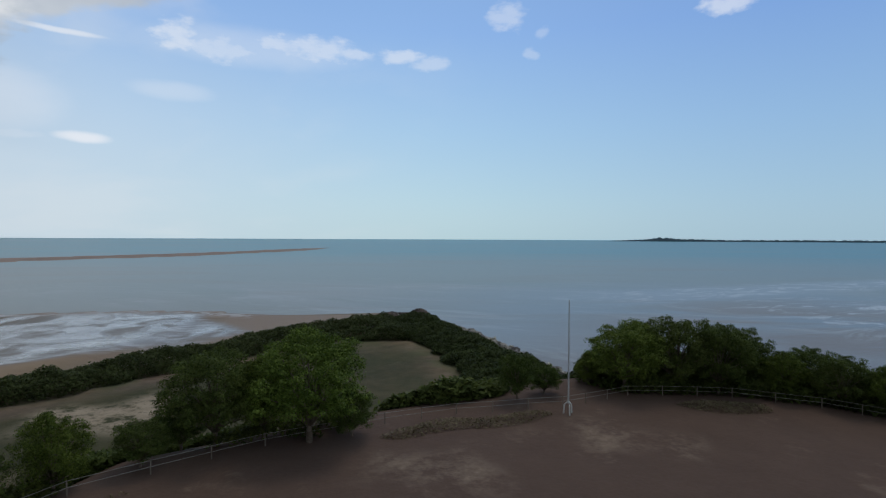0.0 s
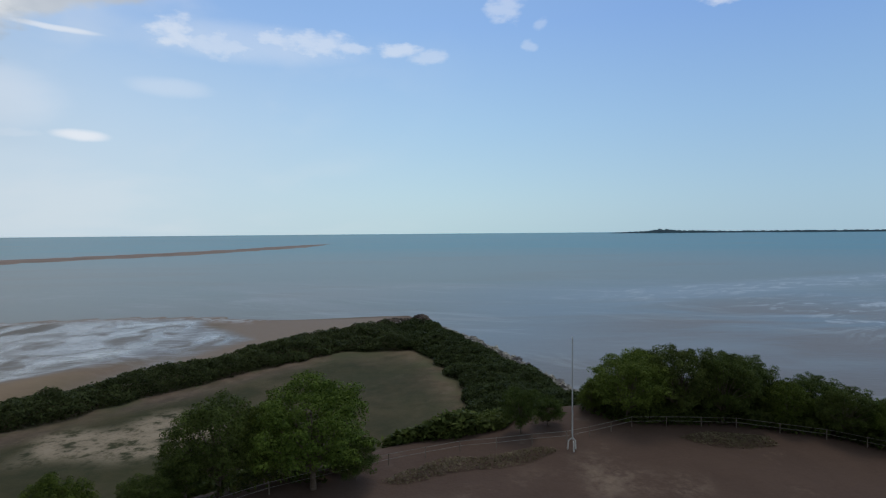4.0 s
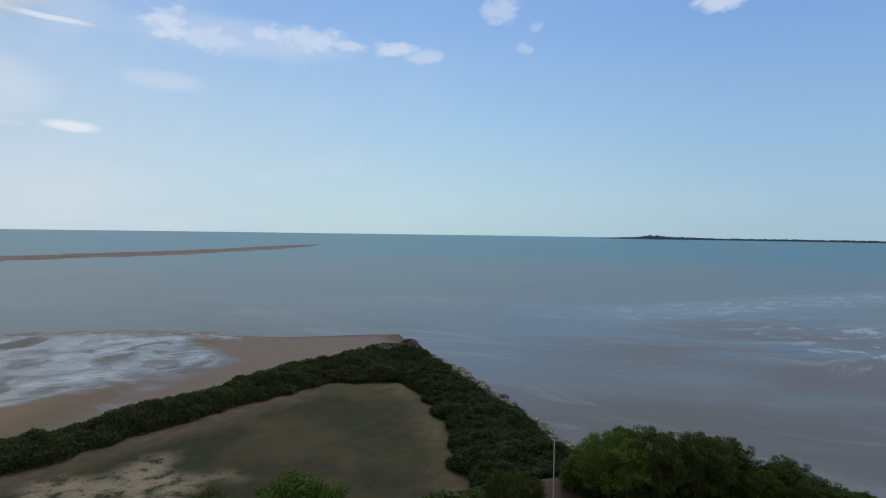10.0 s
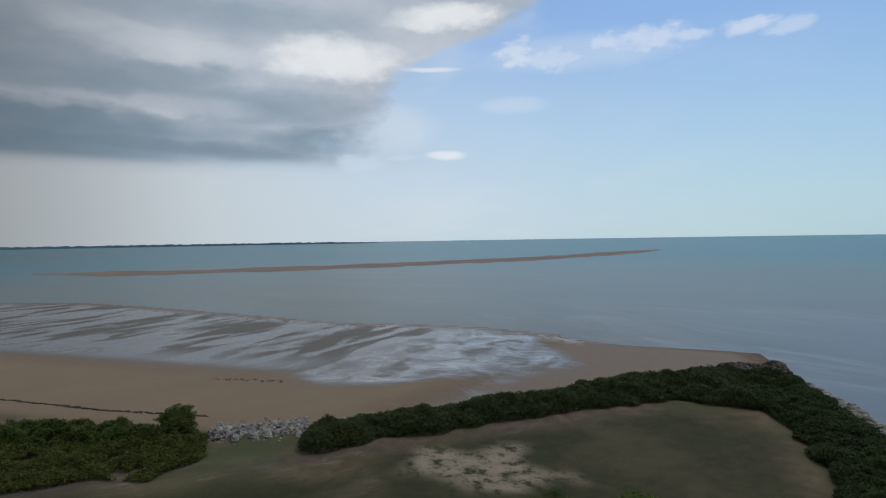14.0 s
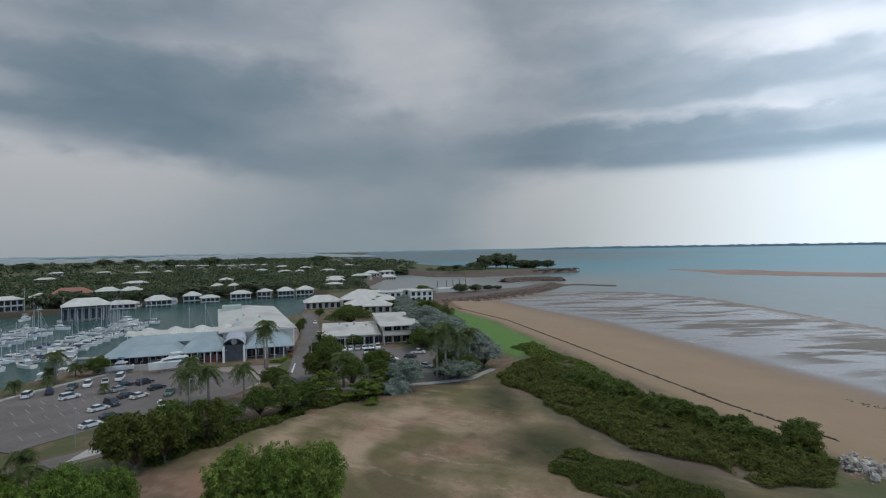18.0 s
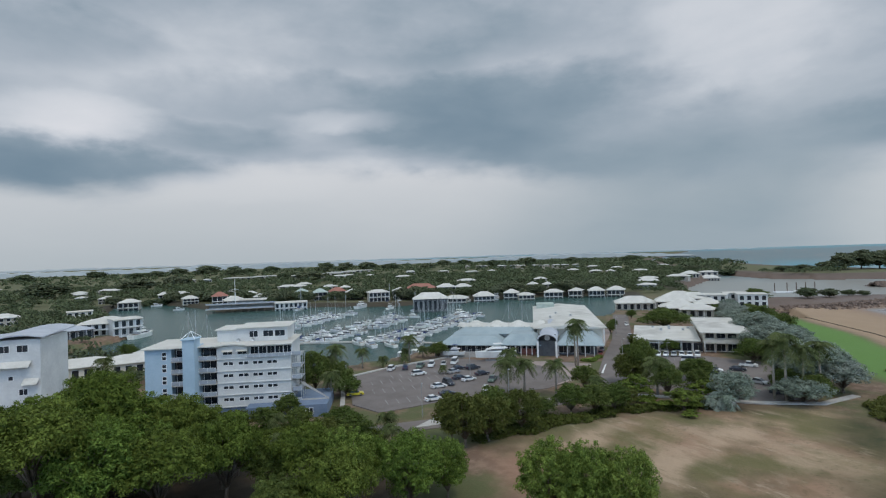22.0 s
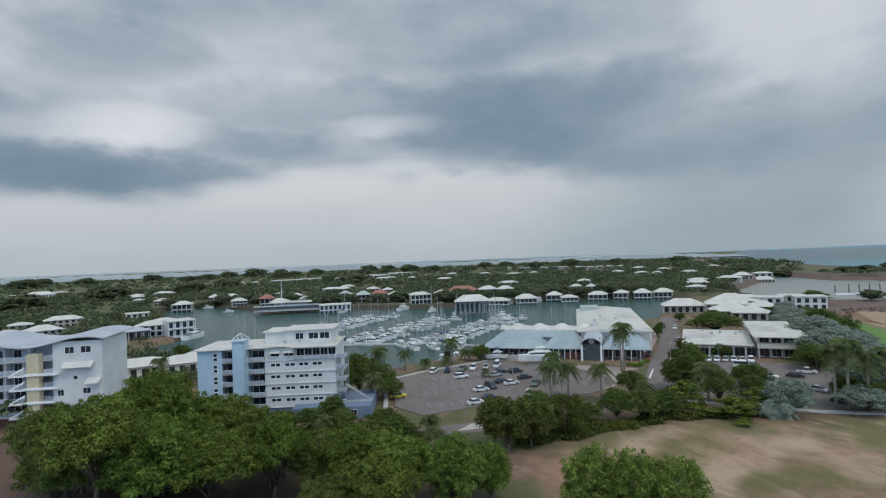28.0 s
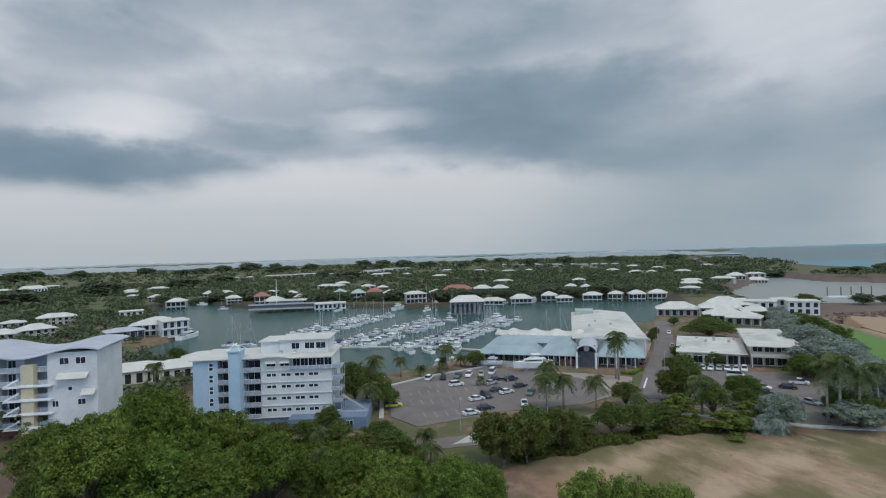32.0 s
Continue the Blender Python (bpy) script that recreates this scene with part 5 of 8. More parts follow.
strip_leaves("plot_grass", [(-22, 20), (-15, 26.5), (-8, 31.5), (0, 35), (9, 37.5), (18, 40), (27, 37.5), (27, 36), (17, 38), (8, 35.5), (-1, 33), (-9, 29), (-16, 24), (-20, 18)], 0.42, 34000, 0.10, STRAW, "sparse dry grass at the plot's rim", "grass", seed=67, bare=0.50, edge=1.0)
strip_leaves("shrub_patch", [(-1, 38.5), (4, 39), (9, 41), (9, 45), (2, 43), (-3, 41)], 2.6, 9000, 0.30, LEAF_DARK, "dark shrubs along the plot's edge fence", seed=14)
strip_leaves("shrub_patch", [(-27, 14), (-24, 22), (-19, 29), (-12, 34), (-8, 36), (-12, 40), (-22, 34), (-30, 24)], 2.3, 42000, 0.20, LEAF_DARK, "scrubby bushes on the bank below the plot", seed=16, bare=0.45, edge=2.5)
strip_leaves("shrub_patch", [(-26, 12), (-22, 19), (-17, 26), (-11, 31.5), (-4, 34.5), (-3, 37), (-10, 35), (-19, 29), (-26, 20)], 2.0, 26000, 0.18, LEAF_OLIVE, "olive bushes under the trees at the plot's edge", seed=51, bare=0.52, edge=1.6)
strip_leaves("shrub_patch", [(13.5, 42), (20, 40.5), (27, 38), (34, 33), (39, 26), (42, 28), (36, 37), (28, 42), (17, 45)], 2.6, 36000, 0.18, LEAF_DARK, "dark bushes under the trees along the fence", seed=53, bare=0.3, edge=1.6)
strip_leaves("shrub_patch", [(14, 44), (20, 42), (27, 40), (36, 33), (44, 22), (50, 30), (40, 44), (30, 52), (17, 50)], 4.2, 40000, 0.28, LEAF_DARK, "dark thicket on the bank above the sea", seed=18)
strip_leaves("shrub_patch", [(-76, -60), (-68, -52), (-60, -58), (-52, -66), (-50, -84), (-60, -92), (-70, -78)], 2.2, 16000, 0.34, LEAF, "mixed green undergrowth beside the apartments", seed=20, bare=0.5)
strip_leaves("shrub_patch", [(-80, -48), (-92, -41), (-108, -30), (-118, -16), (-115, -11), (-104, -25), (-88, -36), (-76, -42)], 2.2, 16000, 0.36, LEAF_OLIVE, "row of olive shrubs between field and car park", seed=22, bare=0.45)
strip_leaves("shrub_patch", [(-150, -50), (-160, -47), (-158, -43), (-146, -44)], 1.2, 5000, 0.3, LEAF_LIGHT, "clipped bright green shrubs before the restaurant", seed=24)


def far_woods():
    """Distant suburb trees: every tree a loose heap of leaf clumps."""
    zones = [(93, 118, 620, 1900, 900), (95, 178, 430, 900, 2250), (140, 178, 200, 430, 680), (92, 128, 400, 620, 420), (96, 178, 900, 1900, 1400), (85, 100, 600, 760, 120), (150, 178, 125, 200, 70)]
    cs, ss = [], []
    for a0, a1, r0, r1, n in zones:
        a = np.radians(rng.uniform(a0, a1, n))
        r = np.sqrt(rng.uniform(r0 ** 2, r1 ** 2, n))
        X, Y = -np.sin(a) * r, np.cos(a) * r
        z, land, *_rest, dm = terrain(X, Y)
        ok = (land > 6) & (dm < -6) & (signed(PLOT, X, Y) < -12)
        # crowns are cut to the camera's sight lines so the houses stay visible
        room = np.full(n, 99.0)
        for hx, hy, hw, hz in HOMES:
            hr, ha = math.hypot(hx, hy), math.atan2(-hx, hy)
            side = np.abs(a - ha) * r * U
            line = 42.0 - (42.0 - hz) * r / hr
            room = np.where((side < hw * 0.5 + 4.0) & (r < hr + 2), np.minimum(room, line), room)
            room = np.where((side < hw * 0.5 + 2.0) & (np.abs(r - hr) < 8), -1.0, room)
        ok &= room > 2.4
        for x, y, zz, rr, top in zip(X[ok], Y[ok], z[ok], r[ok], room[ok]):
            k = 110 if rr < 450 else 64 if rr < 900 else 26
            R = rng.uniform(3.6, 7.5) * (1.0 if rr < 900 else 1.5)
            h = rng.uniform(4.5, 8.5) * (1.35 if rng.random() < 0.06 else 1.0) * (1.35 if rr > 900 else 1.0)
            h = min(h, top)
            R = min(R, 1.2 * h)
            d = scatter_dirs(k)
            d[:, 2] = np.abs(d[:, 2])
            cs.append(np.array([x * U, y * U, zz + h * 0.38 + 0.0]) + d * np.array([R, R, h * 0.62]) * (0.6 + 0.45 * rng.random((k, 1))))
            ss.append(np.full(k, (0.72 if rr < 450 else 1.1 if rr < 900 else 2.3)))
    c, s = np.concatenate(cs), np.concatenate(ss)
    nrm = rng.normal(size=c.shape) * 0.45 + np.array([0, 0, 0.7])
    nrm /= np.linalg.norm(nrm, axis=1)[:, None]
    me = quads("far_woods", c, nrm, scatter_dirs(len(c)), s * (0.7 + 0.6 * rng.random(len(c))), LEAF_FAR_HAZE, 0.8)
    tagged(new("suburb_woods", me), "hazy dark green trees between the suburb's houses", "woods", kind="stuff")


far_kind = [make_tree("big dark rounded tree above the suburb", LEAF_FAR_HAZE, 10, 5, 1900, 0.62, 26, 0.0, "tall suburb trees", 51, 0.9)]
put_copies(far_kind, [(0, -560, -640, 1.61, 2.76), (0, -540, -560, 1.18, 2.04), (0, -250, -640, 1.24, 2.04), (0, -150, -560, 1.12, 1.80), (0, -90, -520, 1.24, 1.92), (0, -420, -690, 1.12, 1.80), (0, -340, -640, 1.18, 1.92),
                      (0, -735, 2, 0.5, 0.9), (0, -757, 20, 0.55, 1.0), (0, -760, 45, 0.8, 1.1), (0, -770, 62, 1.5, 1.3), (0, -785, 78, 1.7, 1.4), (0, -795, 96, 1.6, 1.5), (0, -790, 124, 1.3, 1.4), (0, -768, 132, 0.9, 1.0), (0, -766, 150, 0.9, 1.0),
                      (0, -745, -60, 0.7, 1.4), (0, -735, -90, 0.7, 1.4), (0, -780, 110, 0.9, 1.3), (0, -396, 13, 0.5, 0.55), (0, -403, 24, 0.42, 0.5), (0, -419, 35, 0.3, 0.4), (0, -424, 43, 0.25, 0.35)])


rnd_garden = random.Random(23)
shore_line = [(-216, -440), (-250, -420), (-262, -400), (-256, -360), (-258, -332), (-274, -304), (-286, -296), (-306, -262), (-312, -226), (-334, -205), (-352, -190), (-372, -172), (-386, -150), (-398, -134), (-402, -112)]
garden = []
for (xa, ya), (xb, yb) in zip(shore_line, shore_line[1:]):
    for _ in range(6):
        t, o = rnd_garden.random(), rnd_garden.uniform(-3, 12)
        k = rnd_garden.uniform(0.32, 0.75)
        garden.append((0, xa + (xb - xa) * t - o * 0.8, ya + (yb - ya) * t - o * 0.5, k, k * rnd_garden.uniform(0.8, 1.3)))
put_copies(far_kind, garden)
rnd_sky = random.Random(61)
skyline = []
for i in range(32):
    a, r = radians(rnd_sky.uniform(99, 171)), rnd_sky.uniform(1230, 1650)
    k = rnd_sky.uniform(0.9, 1.9)
    skyline.append((0, -math.sin(a) * r, math.cos(a) * r, k, k * rnd_sky.uniform(1.1, 1.6)))
put_copies(far_kind, skyline)


# ---- rock banks ----
def rocks(name, line, width, n, size, mat, label, rise=0.0, kind="stuff"):
    """Heaped boulders along a plan line."""
    me = Mesh()
    rnd = random.Random(len(line) * 7 + n)
    seg = [math.dist(a, b) for a, b in zip(line, line[1:])]
    spots = []
    for _ in range(n):
        s = rnd.random() * sum(seg)
        for (a, b), L in zip(zip(line, line[1:]), seg):
            if s <= L:
                break
            s -= L
        t = s / L
        o = rnd.gauss(0, 0.42) * width
        nx, ny = -(b[1] - a[1]) / L, (b[0] - a[0]) / L
        spots.append((a[0] + (b[0] - a[0]) * t + nx * o, a[1] + (b[1] - a[1]) * t + ny * o, abs(o) / width))
    zs = terrain(np.array([[p[0] for p in spots]]), np.array([[p[1] for p in spots]]))[0][0]
    for (x, y, o), z in zip(spots, zs):
        r = size * rnd.uniform(0.5, 1.35)
        k = len(me.v)
        z = max(z, SEA - 0.4) + rise * max(0.0, 1 - o * 1.3)
        rot = rnd.random() * 6.28
        for lvl, rad in ((-0.5, 0.75), (0.1, 1.0), (0.55, 0.55)):
            for j in range(5):
                a = rot + j * 1.2566 + lvl
                q = r * rad * rnd.uniform(0.8, 1.2)
                me.v.append((x * U + math.cos(a) * q, y * U + math.sin(a) * q, z + r * lvl * rnd.uniform(0.8, 1.2)))
        for lv in (0, 5):
            me.f += [(k + lv + j, k + lv + (j + 1) % 5, k + lv + 5 + (j + 1) % 5, k + lv + 5 + j) for j in range(5)]
        me.f.append(tuple(k + 10 + j for j in range(5)))
    return solid(name, me, mat, label, "rock bank", kind=kind)


rocks("rock_wall", [(8, 136), (10.5, 130), (15.5, 115), (21.5, 91), (26.5, 69), (33, 60)], 2.2, 700, 0.8, ROCK, "grey boulders of the sea wall at the spit's edge")
rocks("rock_wall", [(-6, 138), (3, 146), (10, 139)], 6.0, 420, 0.8, ROCK_DARK, "dark boulders heaped at the spit's tip", rise=2.5)
rocks("rock_wall", [(-76, 56), (-70, 60), (-64, 66)], 5.5, 520, 0.30, ROCK, "small pale stones at the head of the beach")
rocks("rock_wall", [(-63, 68), (-53, 81), (-41, 95), (-30, 114), (-13, 131), (-4, 140)], 2.2, 620, 0.6, ROCK, "grey stones at the foot of the scrub bank")
rocks("breakwater", [(-322, -3), (-346, 10), (-368, 33), (-396, 56), (-440, 84), (-488, 106), (-496, 122), (-472, 152)], 7.0, 2600, 0.8, ROCK_BROWN, "brown rubble breakwater beyond the beach", rise=0.9)
rocks("breakwater", [(-548, 62), (-566, 84), (-562, 108), (-552, 124)], 9.0, 900, 1.5, ROCK_BROWN, "brown rubble mound across the channel", rise=5.0)
rocks("breakwater", [(-690, 118), (-712, 150), (-736, 186)], 5.0, 260, 1.5, ROCK_DARK, "dark rock shelf off the point", rise=0.8)
rocks("reef", [(-118, 88), (-108, 92), (-100, 95)], 2.0, 60, 0.28, ROCK_DARK, "low dark rocks at the water's edge of the beach")


# ---- buildings ----
def facing(a, b, z=None):
    """Frame of a front: origin at plan point a, x along to b, y away to the back."""
    pa, pb = P(*a), P(*b)
    turn = math.degrees(math.atan2(pb.y - pa.y, pb.x - pa.x))
    zz = height((a[0] + b[0]) / 2, (a[1] + b[1]) / 2) if z is None else z
    return pose(pa.x, pa.y, zz, 0, 0, turn), (pb - pa).length


def window(parent, x0, x1, z0, z1, y=0.0, mat=None, frame_mat=None, bar=True):
    """Recessed dark pane in a raised frame, on a front at depth y."""
    fr, t = Mesh(), 0.09
    for q in ((x0 - t, z0 - t, x1 + t, z0), (x0 - t, z1, x1 + t, z1 + t), (x0 - t, z0, x0, z1), (x1, z0, x1 + t, z1)):
        fr.box(q[0], y - 0.06, q[1], q[2], y + 0.02, q[3])
    if bar and x1 - x0 > 0.9:
        fr.box((x0 + x1) / 2 - 0.03, y - 0.05, z0, (x0 + x1) / 2 + 0.03, y + 0.02, z1)
    w = part("window", fr, frame_mat or WHITE_PAINT, parent)
    part("pane", Mesh().box(x0, y - 0.025, z0, x1, y + 0.01, z1), mat or GLASS, w)
    return w


def rail(parent, x0, x1, y, z, h=1.0, mat=None, solid_panel=True):
    """Balcony front: a panel under a handrail on posts."""
    me = Mesh().box(x0, y - 0.05, z + h - 0.07, x1, y + 0.05, z + h)
    n = max(1, round((x1 - x0) / 1.6))
    for i in range(n + 1):
        xx = x0 + (x1 - x0) * i / n
        me.box(xx - 0.03, y - 0.04, z, xx + 0.03, y + 0.04, z + h - 0.07)
    r = part("balustrade", me, WHITE_PAINT, parent)
    if solid_panel:
        part("panel", Mesh().box(x0, y - 0.015, z + 0.08, x1, y + 0.015, z + h - 0.1), mat or RAIL_GLASS, r)
    return r


def apartment_block():
    at, L = facing((-58.3, -107.2), (-75.7, -85.3), 0.0)
    b = thing("apartment_block", "five-storey white and light blue apartment block beside the car park", "apartment block", at)
    F = [2.6, 5.5, 8.4, 11.3, 14.2, 17.3]
    D = 15.0
    part("podium", Mesh().box(4, 0.4, -0.5, 34, D, 2.6).box(24, -4.0, -0.5, 43, 0.4, 3.0).box(34, 0.4, -0.5, 43, D - 3, 3.0), NAVY_WALL, b, "slate blue ground floor walls")
    part("door", Mesh().box(27.0, -4.08, 0, 29.2, -4.0, 2.2), WHITE_PAINT, b, "white garage door")
    for x in (31.0, 34.5, 38.0):
        window(b, x, x + 1.6, 0.8, 2.2, -4.0)
    part("blue_wing", Mesh().box(0, 0, 2.6, 6.1, D, F[5]).box(0, 0, -0.5, 4, D, 2.6), BLUE_WALL, b, "light blue rendered wing")
    part("recess_wall", Mesh().box(6.1, 2.2, 2.6, 9.7, D, F[5] - 0.4).box(12.4, 2.2, 2.6, 16.5, D, F[5] - 0.4), RECESS, b, "walls behind the balconies with shade put into their dark colour")
    part("blue_pier", Mesh().box(9.7, -3.0, -0.5, 12.4, 4.0, F[5] + 0.4), BLUE_WALL, b, "tall light blue stair tower")
    part("white_wing", Mesh().box(16.5, 0.3, 2.6, 34, D, F[4]).box(16.5, 0.3, F[4], 23.6, D, F[5] - 0.1).box(23.6, 2.6, F[4], 34, D, F[5] - 0.1), WHITE_WALL, b, "white rendered wing")
    for z in F[:5]:
        part("balcony_slab", Mesh().box(6.1, -0.3, z - 0.22, 9.7, 2.2, z), CONCRETE, b)
        part("balcony_slab", Mesh().box(12.4, -0.3, z - 0.22, 16.5, 2.2, z), CONCRETE, b)
        rail(b, 6.1, 9.65, -0.25, z, 1.0)
        rail(b, 12.45, 16.4, -0.25, z, 1.0)
        window(b, 12.9, 15.9, z + 0.2, z + 2.3, 2.2)
        window(b, 6.6, 9.2, z + 0.2, z + 2.3, 2.2)
        for dz in (0.5, 1.5):
            window(b, 4.0, 4.9, z + dz, z + dz + 0.75, 0.0, bar=False)
        part("ledge", Mesh().box(16.5, 0.0, z - 0.16, 34.2, 0.3, z + 0.02, 0.03), WHITE_WALL, b)
    for z in F[:4]:
        for x in (18.0, 21.6, 25.0, 28.4):
            for dx in (0.0, 1.25):
                window(b, x + dx, x + dx + 1.05, z + 1.35, z + 2.05, 0.3, bar=False)
    for x in (18.0, 21.4):
        window(b, x, x + 2.2, F[4] + 1.0, F[4] + 1.8, 0.3)
        part("awning", Mesh().poly([(x - 0.2, 0.25, F[4] + 2.2), (x + 2.4, 0.25, F[4] + 2.2), (x + 2.4, -0.75, F[4] + 1.85), (x - 0.2, -0.75, F[4] + 1.85)])
             .poly([(x - 0.2, -0.75, F[4] + 1.80), (x + 2.4, -0.75, F[4] + 1.80), (x + 2.4, 0.25, F[4] + 2.15), (x - 0.2, 0.25, F[4] + 2.15)]), WHITE_ROOF, b)
    for i in range(5):
        x = 24.0 + i * 2.0
        window(b, x, x + 1.75, F[4] + 0.15, F[4] + 2.3, 2.6)
    rail(b, 23.7, 34.2, -0.25, F[4] + 0.05, 1.0)
    arch = Mesh()
    for i in range(9):
        x, z = 16.3 + i * 0.93, F[5] + 0.35 * math.sin(math.pi * i / 8)
        arch.v += [(x, -0.5, z - 0.12), (x, -0.5, z + 0.12), (x, 4.0, z + 0.12), (x, 4.0, z - 0.12)]
    for i in range(8):
        k = i * 4
        arch.f += [(k + j, k + (j + 1) % 4, k + 4 + (j + 1) % 4, k + 4 + j) for j in range(4)]
    arch.f += [(3, 2, 1, 0), (32, 33, 34, 35)]
    part("curved_parapet", arch, WHITE_ROOF, b)
    part("roof", Mesh().box(-0.7, -0.8, F[5], 9.7, D + 0.5, F[5] + 0.28, 0.05).box(12.4, -0.8, F[5] + 0.01, 16.3, D + 0.5, F[5] + 0.29, 0.05).box(9.7, 4.0, F[5], 12.4, D + 0.5, F[5] + 0.28)
         .box(23.7, -0.9, F[5] - 0.1, 34.5, D + 0.5, F[5] + 0.16, 0.05).box(16.3, 4.0, F[5], 23.7, D + 0.5, F[5] + 0.26), WHITE_ROOF, b, "flat white roof with wide eaves")
    ph = part("penthouse", Mesh().box(15.2, 5.5, F[5] + 0.25, 20.2, D - 0.5, 20.5).box(20.2, 5.0, F[5] + 0.2, 32.6, D - 0.3, 20.9), WHITE_WALL, b, "white rooftop storey")
    part("penthouse_roof", Mesh().box(14.7, 5.0, 20.5, 20.2, D, 20.75, 0.04).box(20.0, 4.3, 20.9, 33.2, D + 0.2, 21.15, 0.04), WHITE_ROOF, ph)
    for x0, x1 in ((23.2, 25.2), (26.6, 29.0), (29.5, 31.9)):
        window(b, x0, x1, 18.6, 20.1, 5.0)
    part("tank_room", Mesh().box(9.7, -3.0, F[5] + 0.4, 12.4, 1.2, F[5] + 2.3).box(9.4, -3.3, F[5] + 2.3, 12.7, 1.5, F[5] + 2.5), BLUE_WALL, b)
    py = Mesh()
    top = Vector((11.05, -0.9, F[5] + 4.2))
    for x, y in ((9.4, -3.3), (12.7, -3.3), (12.7, 1.5), (9.4, 1.5)):
        py.tube([(x, y, F[5] + 2.5), top], [0.09, 0.07], 5)
    part("pyramid_frame", py, WHITE_PAINT, b)
    part("sail_mast", Mesh().tube([(11.0, 2.5, F[5] + 0.3), (11.0, 2.5, F[5] + 9.0)], [0.08, 0.04], 5), STEEL, b)
    for x in (21.0, 24.5):
        dish = Mesh()
        for j in range(8):
            a, c = j * math.pi / 4, (j + 1) * math.pi / 4
            dish.poly([(x, 3.4, F[5] + 0.9), (x + 0.5 * math.cos(a), 3.1, F[5] + 0.9 + 0.5 * math.sin(a)), (x + 0.5 * math.cos(c), 3.1, F[5] + 0.9 + 0.5 * math.sin(c))])
        part("satellite_dish", dish.tube([(x, 3.4, F[5] + 0.2), (x, 3.4, F[5] + 0.9)], [0.05, 0.05], 5), STEEL, b)
    for k, z in enumerate(F[:5]):
        for y in (1.0, 4.0, 7.0):
            for x in (34.28, 36.28):
                part("stair_post", Mesh().box(x - 0.08, y - 0.08, z - 2.9 if k else 0, x + 0.08, y + 0.08, z), STEEL, b)
        part("stair_landing", Mesh().box(34.2, 0.8, z - 0.15, 36.4, 7.2, z), STEEL, b)
        rail(b, 34.2, 36.4, 0.85, z, 1.0)
    part("side_ramp", Mesh().poly([(36.5, 0.5, 7.6), (36.9, 0.5, 7.6), (43, 0.5, 3.4), (43, 0.5, 3.0), (36.5, 0.5, 7.1)]).box(36.5, 0.52, 3.0, 43.0, 0.72, 3.35), CONCRETE, b)


apartment_block()


